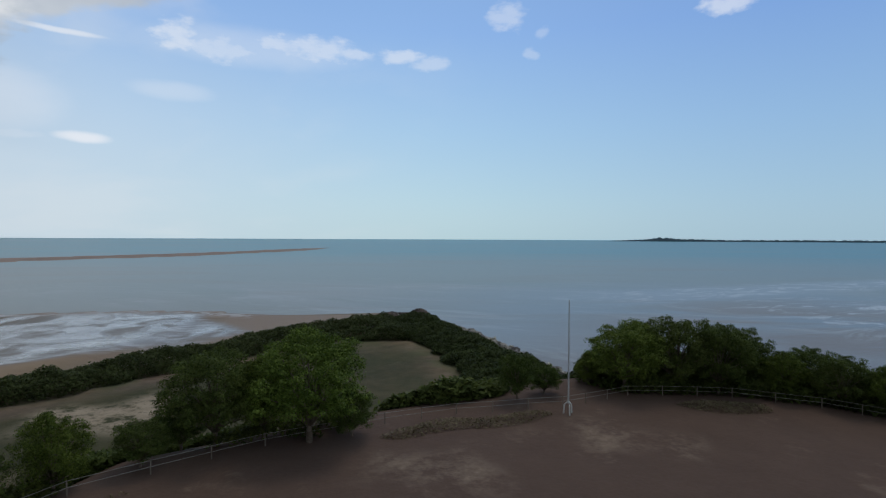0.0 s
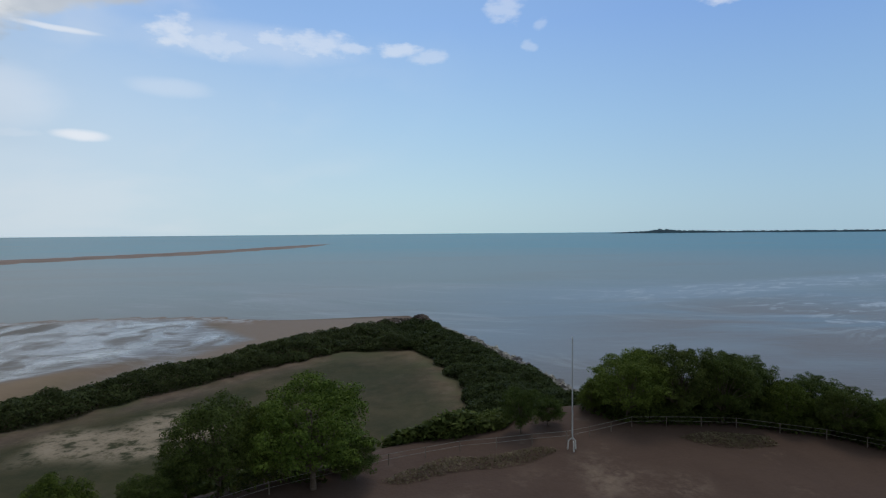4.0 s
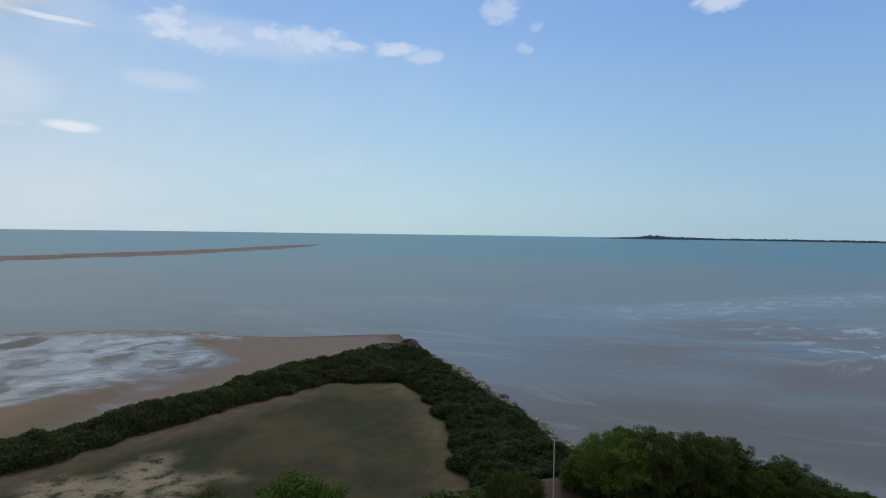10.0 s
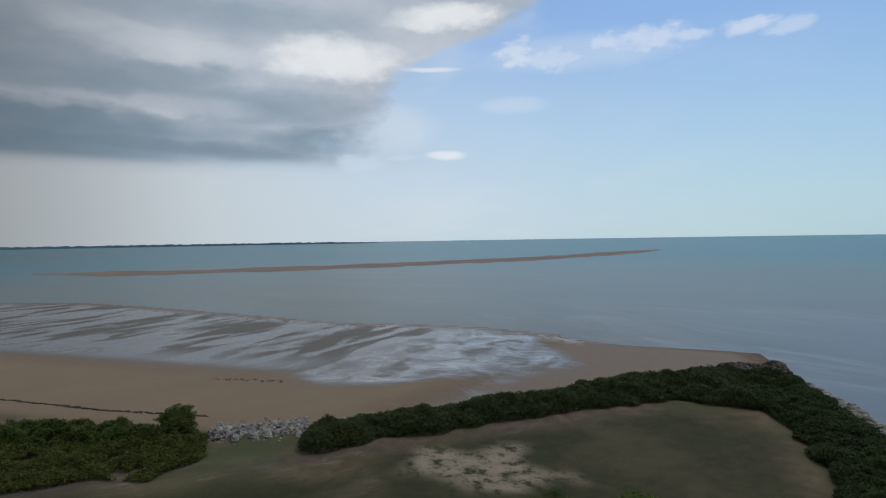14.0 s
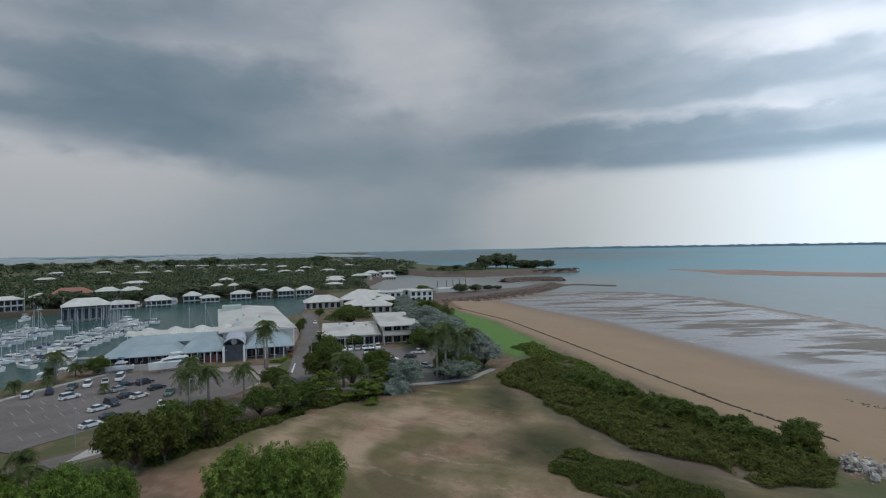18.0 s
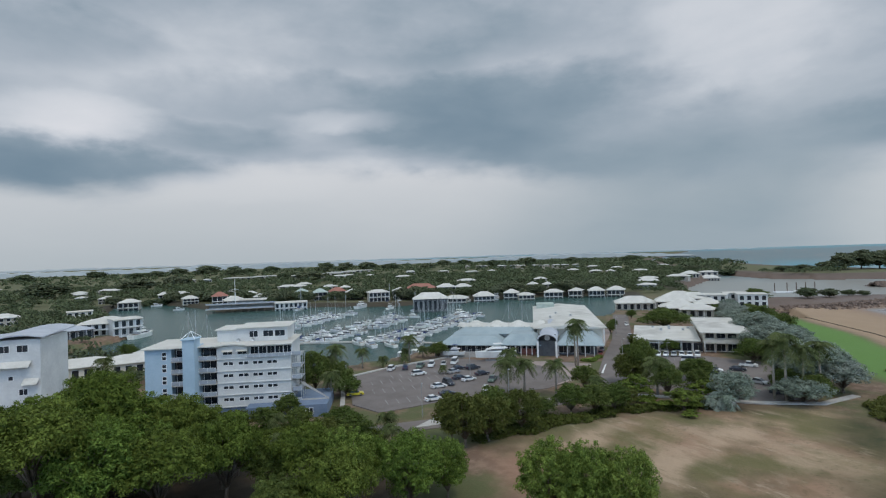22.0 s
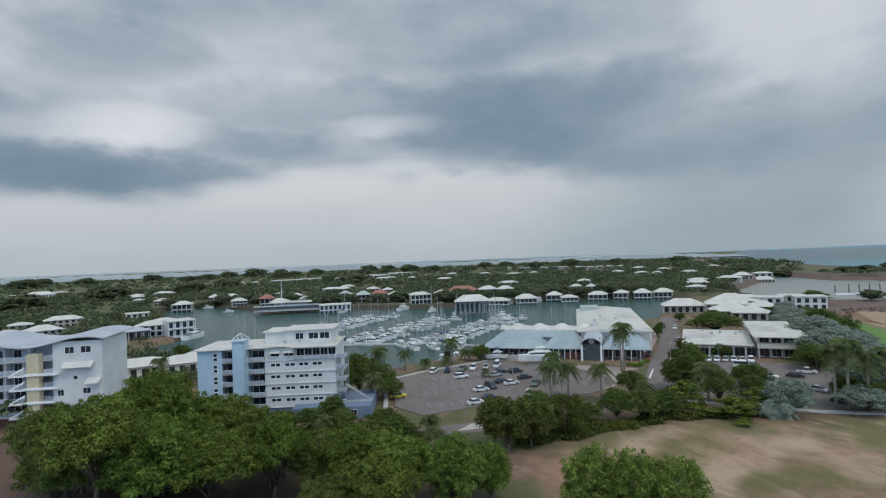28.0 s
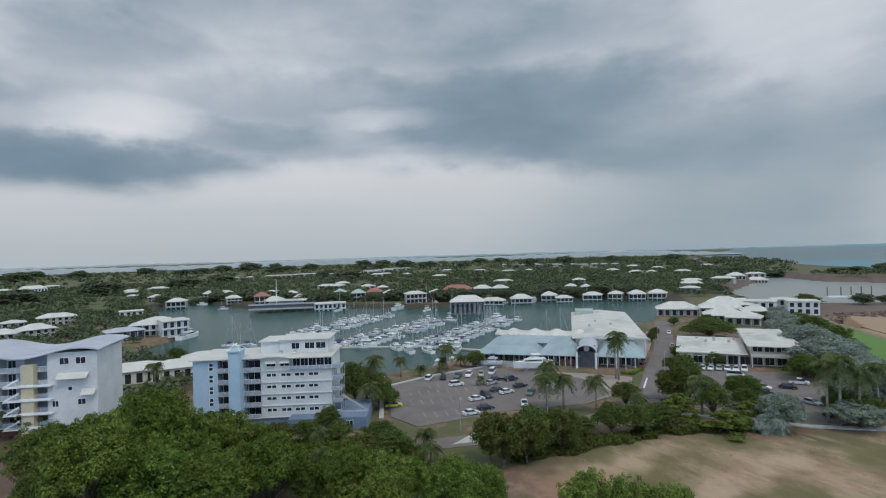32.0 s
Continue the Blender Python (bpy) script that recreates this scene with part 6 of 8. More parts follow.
def wavy_apartments():
    at, L = facing((-14.9, -137.8), (-42.6, -111.1), 4.0)
    b = thing("apartment_building", "long pale lilac apartment building with a wavy grey roof and balconies", "apartment building", at)
    Z = [0.0, 3.0, 6.0, 9.0, 12.0, 15.0, 18.0]
    D = 13.0
    part("ground_floor", Mesh().box(-22, 1.2, -3.0, 42, D, 3.0), RED_WALL, b, "dark red brick ground floor")
    part("wall", Mesh().box(-22, 1.6, 3.0, 10.5, D, 18.6).box(10.5, 0.6, 3.0, 18.5, D, 18.9).box(18.5, 1.6, 3.0, 36.5, D, 18.4), MAUVE_WALL, b, "pale lilac rendered walls")
    part("end_wing", Mesh().box(36.5, -1.2, 3.0, 46.5, D - 1, 18.8).box(36.5, -1.0, -4.0, 46.3, D - 1.2, 3.0), WHITE_WALL, b, "white rendered end wing")
    rnd = random.Random(5)
    for k in range(1, 6):
        z = Z[k]
        part("balcony_slab", Mesh().box(-22, -0.9, z - 0.2, 9.9, 1.6, z).box(18.9, -0.9, z - 0.2, 36.5, 1.6, z), WHITE_WALL, b)
        rail(b, -22, 9.85, -0.85, z, 1.0)
        rail(b, 18.95, 36.4, -0.85, z, 1.0)
        part("bay_slab", Mesh().prism([(10.0, -0.9), (10.8, -2.2), (17.6, -2.2), (18.8, -0.9), (18.8, 0.6), (10.0, 0.6)], z - 0.2, z), WHITE_WALL, b)
        rail(b, 10.8, 17.5, -2.1, z, 1.0)
        window(b, 11.5, 13.0, z + 0.9, z + 2.1, 0.6)
        window(b, 15.0, 17.6, z + 0.1, z + 2.2, 0.6)
        for x in (-19, -13, -7, -2.5, 4.0, 20.0, 23.6, 27.4):
            w = rnd.choice((1.5, 2.2, 2.6))
            window(b, x, x + w, z + 0.15, z + 2.2, 1.6)
        for x in (-16.0, -9.5, 1.0, 8.6, 26.8, 31.6):
            part("party_wall", Mesh().box(x, -0.8, z, x + 0.18, 1.6, z + 2.8), MAUVE_WALL, b)
        if k < 5:
            part("stair_flight", Mesh().prism([(31.6, -2.9), (34.8, -2.9), (34.8, -2.6), (31.6, -2.6)], z - 0.1, z + 0.4)
                 .prism([(34.6, -2.75), (37.6, -2.75), (37.6, -2.65), (34.6, -2.65)], z - 0.1, z + 0.4)
                 .poly([(28.6, -2.7, z - 0.1), (31.7, -2.7, z + 1.6), (31.7, -2.7, z + 2.0), (28.6, -2.7, z + 0.3)])
                 .box(28.4, -2.7, z - 0.2, 31.8, -0.9, z - 0.05).box(34.6, -2.7, z - 0.2, 37.8, -0.9, z - 0.05), WHITE_PAINT, b)
    part("stair_tower", Mesh().box(32.0, -2.6, -2.0, 34.4, -0.9, 16.6), YELLOW_WALL, b, "pale yellow stair tower")
    for x0, x1, z0, z1 in ((39.0, 40.8, 16.2, 17.6), (42.2, 44.2, 16.2, 17.6), (40.6, 41.4, 10.4, 11.2), (37.4, 38.6, 7.0, 8.3), (42.5, 44.0, 7.2, 8.4)):
        window(b, x0, x1, z0, z1, -1.2)
    for x0, x1, z in ((38.6, 44.8, 14.3), (43.4, 46.2, 10.6)):
        part("awning", Mesh().poly([(x0, -1.2, z), (x1, -1.2, z), (x1, -2.6, z - 1.1), (x0, -2.6, z - 1.1)]).poly([(x0, -2.6, z - 1.2), (x1, -2.6, z - 1.2), (x1, -1.2, z - 0.1), (x0, -1.2, z - 0.1)]), WHITE_ROOF, b)

    def roof(x0, x1, crest, amp, base, y0=-2.2):
        me, n = Mesh(), 26
        for i in range(n + 1):
            x = x0 + (x1 - x0) * i / n
            z = base + amp * math.cos((x - crest) * 2 * math.pi / 23.0)
            me.v += [(x, y0, z), (x, D + 1.5, z + 0.5), (x, D + 1.5, z + 0.25), (x, y0, z - 0.25)]
        for i in range(n):
            k = i * 4
            me.f += [(k, k + 4, k + 5, k + 1), (k + 3, k + 2, k + 6, k + 7), (k, k + 3, k + 7, k + 4), (k + 1, k + 5, k + 6, k + 2)]
        me.f += [(0, 1, 2, 3), tuple(n * 4 + j for j in (3, 2, 1, 0))]
        part("roof", me, GREY_ROOF, b, "wavy pale grey metal roof", smooth=False)

    roof(-23, 12.6, 2.0, 0.8, 19.2)
    roof(18.0, 47.4, 43.0, 0.9, 19.0)
    part("lift_head", Mesh().box(13.0, 0.2, 18.9, 18.4, 8.0, 20.6).box(15.9, -0.4, 18.9, 18.6, 4.0, 19.2), MAUVE_WALL, b)
    part("entrance_canopy", Mesh().prism([(2.0, -9.5), (14.0, -9.5), (18.0, -3.0), (10.5, 0.0), (4.0, 0.0)], 2.4, 3.0).prism([(3.0, -8.6), (13.4, -8.6), (16.8, -3.0), (10.5, -0.4), (5.0, -0.4)], 3.0, 3.5), WHITE_PAINT, b, "white entrance canopy")
    part("canopy_wall", Mesh().box(6.0, -4.0, -2.0, 15.0, 1.2, 2.4), RED_WALL, b)
    part("canopy_post", Mesh().tube([(-3.0, -6.0, -2.5), (-3.0, -6.0, 3.4)], [0.16, 0.16], 8), WHITE_PAINT, b)


wavy_apartments()


def hip_roof(w, d, z, rise, over=0.7, ridge_part=0.5):
    """A hipped roof with an eaves board over a w by d plan centred on the origin."""
    me = Mesh()
    x, y = w / 2 + over, d / 2 + over
    long_x = w >= d
    r = max(0.0, (w - d) / 2 + 0.01) if long_x else 0.01
    q = max(0.0, (d - w) / 2 + 0.01) if not long_x else 0.01
    e = [(-x, -y), (x, -y), (x, y), (-x, y)]
    k = [(-r, 0), (r, 0)] if long_x else [(0, -q), (0, q)]
    lo = [(p[0], p[1], z - 0.18) for p in e]
    hi = [(p[0], p[1], z) for p in e]
    a, c = (*k[0], z + rise), (*k[1], z + rise)
    for i in range(4):
        me.poly([lo[i], lo[(i + 1) % 4], hi[(i + 1) % 4], hi[i]])
    me.poly(lo[::-1])
    if long_x:
        me.poly([hi[0], hi[1], c, a]).poly([hi[1], hi[2], c]).poly([hi[2], hi[3], a, c]).poly([hi[3], hi[0], a])
    else:
        me.poly([hi[0], hi[1], a]).poly([hi[1], hi[2], c, a]).poly([hi[2], hi[3], c]).poly([hi[3], hi[0], a, c])
    return me


HOMES = []       # x, y, width and the height kept visible from the camera


def house(label, x, y, w, d, storeys=1, roof_mat=None, wall_mat=None, turn=0.0, rise=1.9, category="house", group="", deck=True, flat=False, glaze=0.55, lift=0.0, ground=None, cols=None, eave=None, seen=None):
    """Walls, roof, and a front with windows and verandah that is turned to the camera; turn 0 faces -y."""
    z0 = (height(x, y) if ground is None else ground) + lift
    h = thing("house", label, category, pose(x * U, y * U, z0, 0, 0, turn), group)
    H = eave or 2.9 * storeys
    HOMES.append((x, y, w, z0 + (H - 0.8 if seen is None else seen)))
    part("wall", Mesh().box(-w / 2, -d / 2, -1.0 - lift, w / 2, d / 2, H), wall_mat or CREAM, h)
    if flat:
        part("roof", Mesh().box(-w / 2 - 0.5, -d / 2 - 0.9, H, w / 2 + 0.5, d / 2 + 0.5, H + 0.35, 0.05), roof_mat or WHITE_ROOF, h)
    else:
        part("roof", hip_roof(w, d, H, rise, 0.9), roof_mat or WHITE_ROOF, h)
    n = cols or max(2, round(w / 3.6))
    for s in range(storeys):
        for i in range(n):
            c = -w / 2 + w * (i + 0.5) / n
            ww = w / n * glaze / 2
            window(h, c - ww, c + ww, s * H / storeys + 0.35, (s + 0.8) * H / storeys, -d / 2, bar=False)
    if deck:
        for i in range(n + 1):
            c = -w / 2 + w * i / n
            part("verandah_post", Mesh().tube([(c, -d / 2 - 2.2, -1.0 - lift), (c, -d / 2 - 2.2, H - 0.05)], [0.09, 0.09], 5), WHITE_PAINT, h)
        part("verandah_roof", Mesh().poly([(-w / 2 - 0.3, -d / 2 - 2.6, H - 0.15), (w / 2 + 0.3, -d / 2 - 2.6, H - 0.15), (w / 2 + 0.3, -d / 2 - 0.5, H + 0.12), (-w / 2 - 0.3, -d / 2 - 0.5, H + 0.12)])
             .poly([(-w / 2 - 0.3, -d / 2 - 0.5, H + 0.04), (w / 2 + 0.3, -d / 2 - 0.5, H + 0.04), (w / 2 + 0.3, -d / 2 - 2.6, H - 0.25), (-w / 2 - 0.3, -d / 2 - 2.6, H - 0.25)]), roof_mat or WHITE_ROOF, h)
        if storeys > 1:
            part("verandah_floor", Mesh().box(-w / 2, -d / 2 - 2.4, H / 2 - 0.15, w / 2, -d / 2, H / 2), WHITE_PAINT, h)
    return h


def to_camera(x, y):
    """Turn that points a house's front from a plan place towards the camera."""
    return math.degrees(math.atan2(-x, y))


# houses on the far side of the basin
WATERSIDE = "waterside houses"
# cream render with the verandahs' shade put into its colour
DIM_WALL = material("shade_dimmed_cream_render", ((0.30, 0.275, 0.235), (0.40, 0.37, 0.32)), 0.4, 0.85)
roof_of = (WHITE_ROOF, RED_ROOF, GREEN_ROOF)
look_of = ("white sheet roof", "terracotta roof", "grey-green roof")
# x, y, width, depth, eaves, rise, roof
north_shore = [
    (-322, -193, 19, 11, 6.2, 2.4, 0), (-335, -178, 17, 11, 7.2, 3.4, 0), (-357, -167, 12, 10, 8.0, 3.0, 0), (-353, -154, 13, 9, 6.6, 2.0, 0),
    (-371, -140, 15, 10, 7.6, 2.5, 0), (-379, -126, 11, 10, 8.4, 2.2, 0), (-384, -113, 13, 10, 8.2, 3.0, 0), (-392, -101, 14, 10, 8.2, 3.0, 0),
    (-299, -244, 17, 10, 8.2, 2.1, 0), (-317, -238, 12, 10, 8.0, 2.6, 0),
]
south_shore = [
    (-214, -412, 16, 12, 9.4, 3.0, 0), (-264, -452, 11, 9, 6.1, 3.0, 0), (-273, -441, 15, 10, 6.4, 2.6, 0), (-247, -388, 13, 9, 5.3, 2.6, 0),
    (-240, -341, 12, 10, 9.0, 3.6, 1), (-237, -322, 14, 10, 6.8, 2.8, 0), (-298, -300, 12, 10, 7.6, 3.4, 2), (-314, -279, 16, 10, 6.9, 2.6, 0),
]
second_row = [
    (-229, -475, 14, 11, 5.3, 2.5, 0), (-299, -410, 13, 10, 4.8, 2.6, 0), (-299, -382, 11, 9, 5.3, 2.5, 0), (-311, -334, 11, 9, 6.3, 3.2, 2),
    (-319, -302, 15, 10, 6.6, 3.6, 1), (-379, -349, 11, 9, 5.2, 2.2, 0), (-360, -249, 27, 12, 6.7, 4.2, 1), (-370, -231, 17, 11, 7.0, 3.2, 0),
    (-389, -226, 16, 11, 5.7, 3.2, 0), (-430, -181, 10, 9, 5.2, 2.5, 0), (-403, -157, 8, 8, 7.2, 2.5, 0), (-268, -330, 14, 10, 6.0, 2.8, 0),
]
# wall colours kept dark, so they carry some verandah shade too
shade_of = (DIM_WALL, material("taupe_render", ((0.20, 0.175, 0.15), (0.27, 0.24, 0.205)), 0.4, 0.85), material("grey_blue_render", ((0.20, 0.215, 0.22), (0.28, 0.295, 0.30)), 0.4, 0.85),
            material("sand_render", ((0.33, 0.28, 0.21), (0.42, 0.365, 0.285)), 0.4, 0.85))
tone_of = ("cream", "taupe", "grey-blue", "sand-coloured")
# dim walls and wide dark panes stand in for shade under the verandahs
for shore in (north_shore, south_shore):
    for i, (x, y, w, d, ev, rise, r) in enumerate(shore):
        k = (i * 5 + r) % 4
        house(f"{tone_of[k]} two-storey waterside house with a {look_of[r]}", x, y, w, d, 2, roof_of[r], shade_of[k], to_camera(x, y) + (i * 13) % 21 - 10, rise, group=WATERSIDE, glaze=0.85, eave=ev, seen=1.0)
for i, (x, y, w, d, ev, rise, r) in enumerate(second_row):
    k = (i * 3 + 1) % 4
    house(f"{tone_of[k]} house behind the waterside row with a {look_of[r]}", x, y, w, d, 2, roof_of[r], shade_of[k], to_camera(x, y) + (i * 17) % 25 - 12, rise, group="second row houses", glaze=0.75, eave=ev, deck=False)
# clubhouse, boat shelter and the larger white houses
house("white two-storey waterside house with a flat roof and a colonnade", -252, -281, 25, 12, 2, WHITE_ROOF, WHITE_WALL, to_camera(-252, -281), 0.6, eave=8.4, seen=0.6, flat=True)
# dark walls stand in for the shade below the shelter's roof
house("wide white-roofed boat shelter on slender posts", -270, -180, 24, 12, 1, WHITE_ROOF, RECESS, to_camera(-270, -180), 4.2, eave=8.6, seen=0.6, category="boat shelter", ground=-1.6)


def deck_house():
    """Two open decks on piles over the water, a pale roof and a tall signal mast."""
    at, L = facing((-213, -318), (-243, -286), BASIN)
    b = thing("deck_house", "dark timber clubhouse decks on piles with a white signal mast", "clubhouse", at)
    for i in range(9):
        for y in (0.5, 7.0):
            part("pile", Mesh().tube([(1 + i * L / 8.6, y, -2.0), (1 + i * L / 8.6, y, 2.6)], [0.2, 0.2], 6), TIMBER, b)
            part("post", Mesh().box(0.9 + i * L / 8.6, y - 0.1, 2.9, 1.1 + i * L / 8.6, y + 0.1, 7.0), TIMBER, b)
    for z in (2.6, 6.4):
        part("deck", Mesh().box(0, 0, z, L, 9, z + 0.3), CONCRETE, b)
        rail(b, 0.2, L - 0.2, 0.1, z + 0.3, 1.0)
    part("wall", Mesh().box(2, 4, 2.9, L - 2, 9, 6.4).box(L * 0.3, 4, 6.7, L * 0.8, 9, 9.2), shade_of[2], b)
    part("roof", Mesh().poly([(L * 0.25, 1.5, 9.3), (L * 0.86, 1.5, 9.3), (L * 0.86, 10, 10.2), (L * 0.25, 10, 10.2)]).box(L * 0.25, 1.5, 9.1, L * 0.86, 10, 9.28), WHITE_ROOF, b)
    part("mast", Mesh().tube([(L * 0.42, 0.6, 6.7), (L * 0.42, 0.6, 27.0)], [0.35, 0.16], 8), WHITE_PAINT, b)
    part("yard", Mesh().tube([(L * 0.42 - 3.0, 0.6, 18.0), (L * 0.42 + 3.0, 0.6, 18.0)], [0.14, 0.14], 6), WHITE_PAINT, b)
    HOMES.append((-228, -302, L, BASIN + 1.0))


deck_house()
# nearer peninsula
house("tall white terraced waterside villa", -130, -255, 14, 11, 2, WHITE_ROOF, WHITE_WALL, to_camera(-130, -255) + 14, 2.0, eave=8.6, seen=0.6, group="peninsula villas", flat=True)
house("white waterside villa with a pale stepped roof", -124, -266, 17, 11, 2, WHITE_ROOF, WHITE_WALL, to_camera(-124, -266) - 10, 2.2, eave=6.6, seen=0.6, group="peninsula villas")
house("long grey-roofed pavilion with a deep verandah over the water", -112, -264, 18, 11, 1, GREY_ROOF, RECESS, to_camera(-112, -264) + 8, 1.6, eave=4.8, seen=0.6, group="peninsula villas")
house("low villa with a pale roof on the peninsula", -145, -300, 14, 10, 1, WHITE_ROOF, DIM_WALL, to_camera(-145, -300), 1.8, eave=4.2, seen=0.6, group="peninsula villas", deck=False)
house("beige flat-roofed house among trees", -151, -345, 15, 10, 2, CREAM, CREAM, to_camera(-151, -345), 2.4, eave=6.6, seen=4.5, group="houses among trees", flat=True, deck=False)
house("low house with a pale roof among trees", -120, -368, 22, 11, 2, WHITE_ROOF, DIM_WALL, to_camera(-120, -368), 2.6, eave=5.4, seen=4.0, group="houses among trees", deck=False)
house("low house with a pale roof among trees", -95, -352, 12, 10, 2, WHITE_ROOF, DIM_WALL, to_camera(-95, -352), 1.6, eave=6.0, seen=4.0, group="houses among trees", deck=False)
house("low house with a pale roof among trees", -93, -312, 17, 12, 2, WHITE_ROOF, DIM_WALL, to_camera(-93, -312) + 12, 3.0, eave=5.3, seen=4.0, group="houses among trees", deck=False)
house("low house with a pale roof among trees", -78, -306, 15, 11, 2, WHITE_ROOF, DIM_WALL, to_camera(-78, -306) - 15, 2.6, eave=5.3, seen=4.0, group="houses among trees", deck=False)
house("white house on the wooded rise", -225, -760, 33, 14, 2, WHITE_ROOF, WHITE_WALL, to_camera(-225, -760), 4.5, eave=8.5, seen=5.0, group="houses among trees", deck=False)
for x, y, w, d in ((-72, -168, 24, 12), (-84, -160, 20, 12), (-60, -180, 20, 12), (-94, -166, 14, 10)):
    house("cream single-storey villa with a pale hipped roof", x, y, w, d, 1, WHITE_ROOF, CREAM, to_camera(x, y), 2.2, group="villas behind the apartments", deck=False, eave=4.6, seen=0.5)
for i, (x, y, w) in enumerate(((-258, -674, 20), (-259, -590, 13), (-231, -524, 10), (-472, -849, 14), (-600, -1000, 19), (-523, -817, 16), (-541, -800, 14), (-621, -83, 18), (-658, -69, 22),
                               (-535, -107, 20), (-433, -88, 15), (-755, -422, 24), (-793, -500, 22), (-660, -603, 26), (-274, -927, 30), (-290, -905, 22))):
    house("suburban house with a long white roof above the trees", x, y, w, 11, 1, WHITE_ROOF, shade_of[i % 4], to_camera(x, y) + (i * 19) % 31 - 15, 1.6, group="suburban houses", deck=False, eave=4.8, cols=3, seen=3.2)
for x, y, w in ((-585, -775, 62), (-640, -766, 66), (-668, -700, 70), (-735, -712, 60), (-800, -745, 70), (-890, -775, 70)):
    house("long low white-roofed hall behind the woods", x, y, w, 14, 1, WHITE_ROOF, DIM_WALL, to_camera(x, y) + 6, 1.0, "hall", "row of halls", deck=False, eave=5.6, cols=6, seen=4.2)
rndh = random.Random(77)
for i in range(26):
    a, r = radians(rndh.uniform(98, 171)), rndh.uniform(520, 960)
    x, y = -math.sin(a) * r, math.cos(a) * r
    house("small suburban house with a white roof, half hidden by trees", x, y, rndh.uniform(12, 24), 11, 1, WHITE_ROOF, DIM_WALL, to_camera(x, y) + rndh.uniform(-20, 20), 2.2, group="suburban houses", deck=False, lift=2.6, cols=2, seen=3.0)
for i in range(15):
    t = i / 14
    x, y = -985 + 20 * t + rndh.uniform(-25, 25), -560 + 240 * t
    house("far white house on the rise behind the woods", x, y, rndh.uniform(9, 19), 12, 1, WHITE_ROOF, shade_of[i % 4], to_camera(x, y), 1.4, flat=rndh.random() < 0.4, group="far houses", deck=False, lift=5.5, cols=3)
# village by the channel
for x, y, w, d, ev, rise, flat_top, lab in (
        (-292, -66, 23, 14, 4.4, 3.8, False, "white hipped pavilion at the end of the road"),
        (-297, -47, 22, 14, 5.3, 4.5, False, "low white-roofed shop building beside the channel"),
        (-276, -42, 20, 14, 4.0, 3.6, False, "white-roofed arcade of shops"),
        (-315, -31, 16, 13, 7.4, 1.8, True, "white two-storey flat-roofed building"),
        (-369, -25, 16, 13, 5.7, 2.2, False, "pale low building with a sheet roof"),
        (-320, -14, 16, 13, 7.6, 0.7, True, "white two-storey flat-roofed building"),
        (-488, -98, 18, 14, 4.8, 4.5, False, "pale house among the trees by the channel"),
        (-610, -81, 19, 14, 5.0, 3.7, False, "pale house among the trees by the channel"),
        (-641, -66, 24, 14, 3.8, 3.9, False, "pale house among the trees by the channel"),
        (-312, -40, 18, 12, 5.6, 3.6, False, "low white-roofed shop building beside the channel"), (-330, -50, 18, 12, 5.2, 3.0, False, "low white-roofed shop building beside the channel"),
        (-268, -33, 16, 10, 4.2, 2.6, False, "white-roofed arcade of shops"), (-290, -31, 14, 10, 5.0, 2.4, False, "white-roofed arcade of shops"), (-330, -22, 14, 11, 7.2, 0.6, True, "white two-storey flat-roofed building")):
    house(lab, x, y, w, d, 2 if flat_top else 1, WHITE_ROOF, WHITE_WALL if flat_top else DIM_WALL, to_camera(x, y) + (x * 7 + y * 3) % 23 - 8, rise, "shop building" if "shop" in lab else "building", "channel village",
          flat=flat_top, deck=not flat_top and x > -400, eave=ev, seen=1.0 if x > -400 else None)


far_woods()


def marina_hall():
    at, L = facing((-163, -68), (-171, -49), 0.0)
    b = thing("marina_hall", "large white-roofed boat hall at the marina", "hall", at)
    L += 1.0
    D = 86.0
    part("wall", Mesh().box(0.5, 0.5, -0.5, L - 0.5, D - 0.5, 8.0), CREAM, b)
    me = Mesh()
    for i in range(6):
        y0, y1 = -1 + (D + 2) * i / 6, -1 + (D + 2) * (i + 1) / 6 - 0.05
        me.poly([(-1, y0, 8.1), (L / 2, y0, 9.4), (L / 2, y1, 9.4), (-1, y1, 8.1)]).poly([(L / 2, y0, 9.4), (L + 1, y0, 8.1), (L + 1, y1, 8.1), (L / 2, y1, 9.4)])
    me.poly([(-1, -1, 8.1), (L + 1, -1, 8.1), (L / 2, -1, 9.4)])
    me.box(-1, -1, 7.8, L + 1, D + 1, 8.08)
    part("roof", me, WHITE_ROOF, b, "broad white sheet metal roof")
    for x, y in ((6, 25), (9, 40), (15, 30)):
        part("roof_vent", Mesh().box(x, y, 8.4, x + 0.9, y + 0.9, 9.9), STEEL, b)
    part("rooftop_box", Mesh().box(1, D - 14, 8.1, 10, D - 4, 10.6), GREEN_ROOF, b)
    for i in range(8):
        y = 6 + i * 10
        part("side_post", Mesh().box(L + 0.4, y, -0.5, L + 0.9, y + 0.5, 8.0), WHITE_PAINT, b)
    for i in range(5):
        window(b, 1.5 + i * 4.4, 4.2 + i * 4.4, 1.0, 3.4, 0.5)


marina_hall()


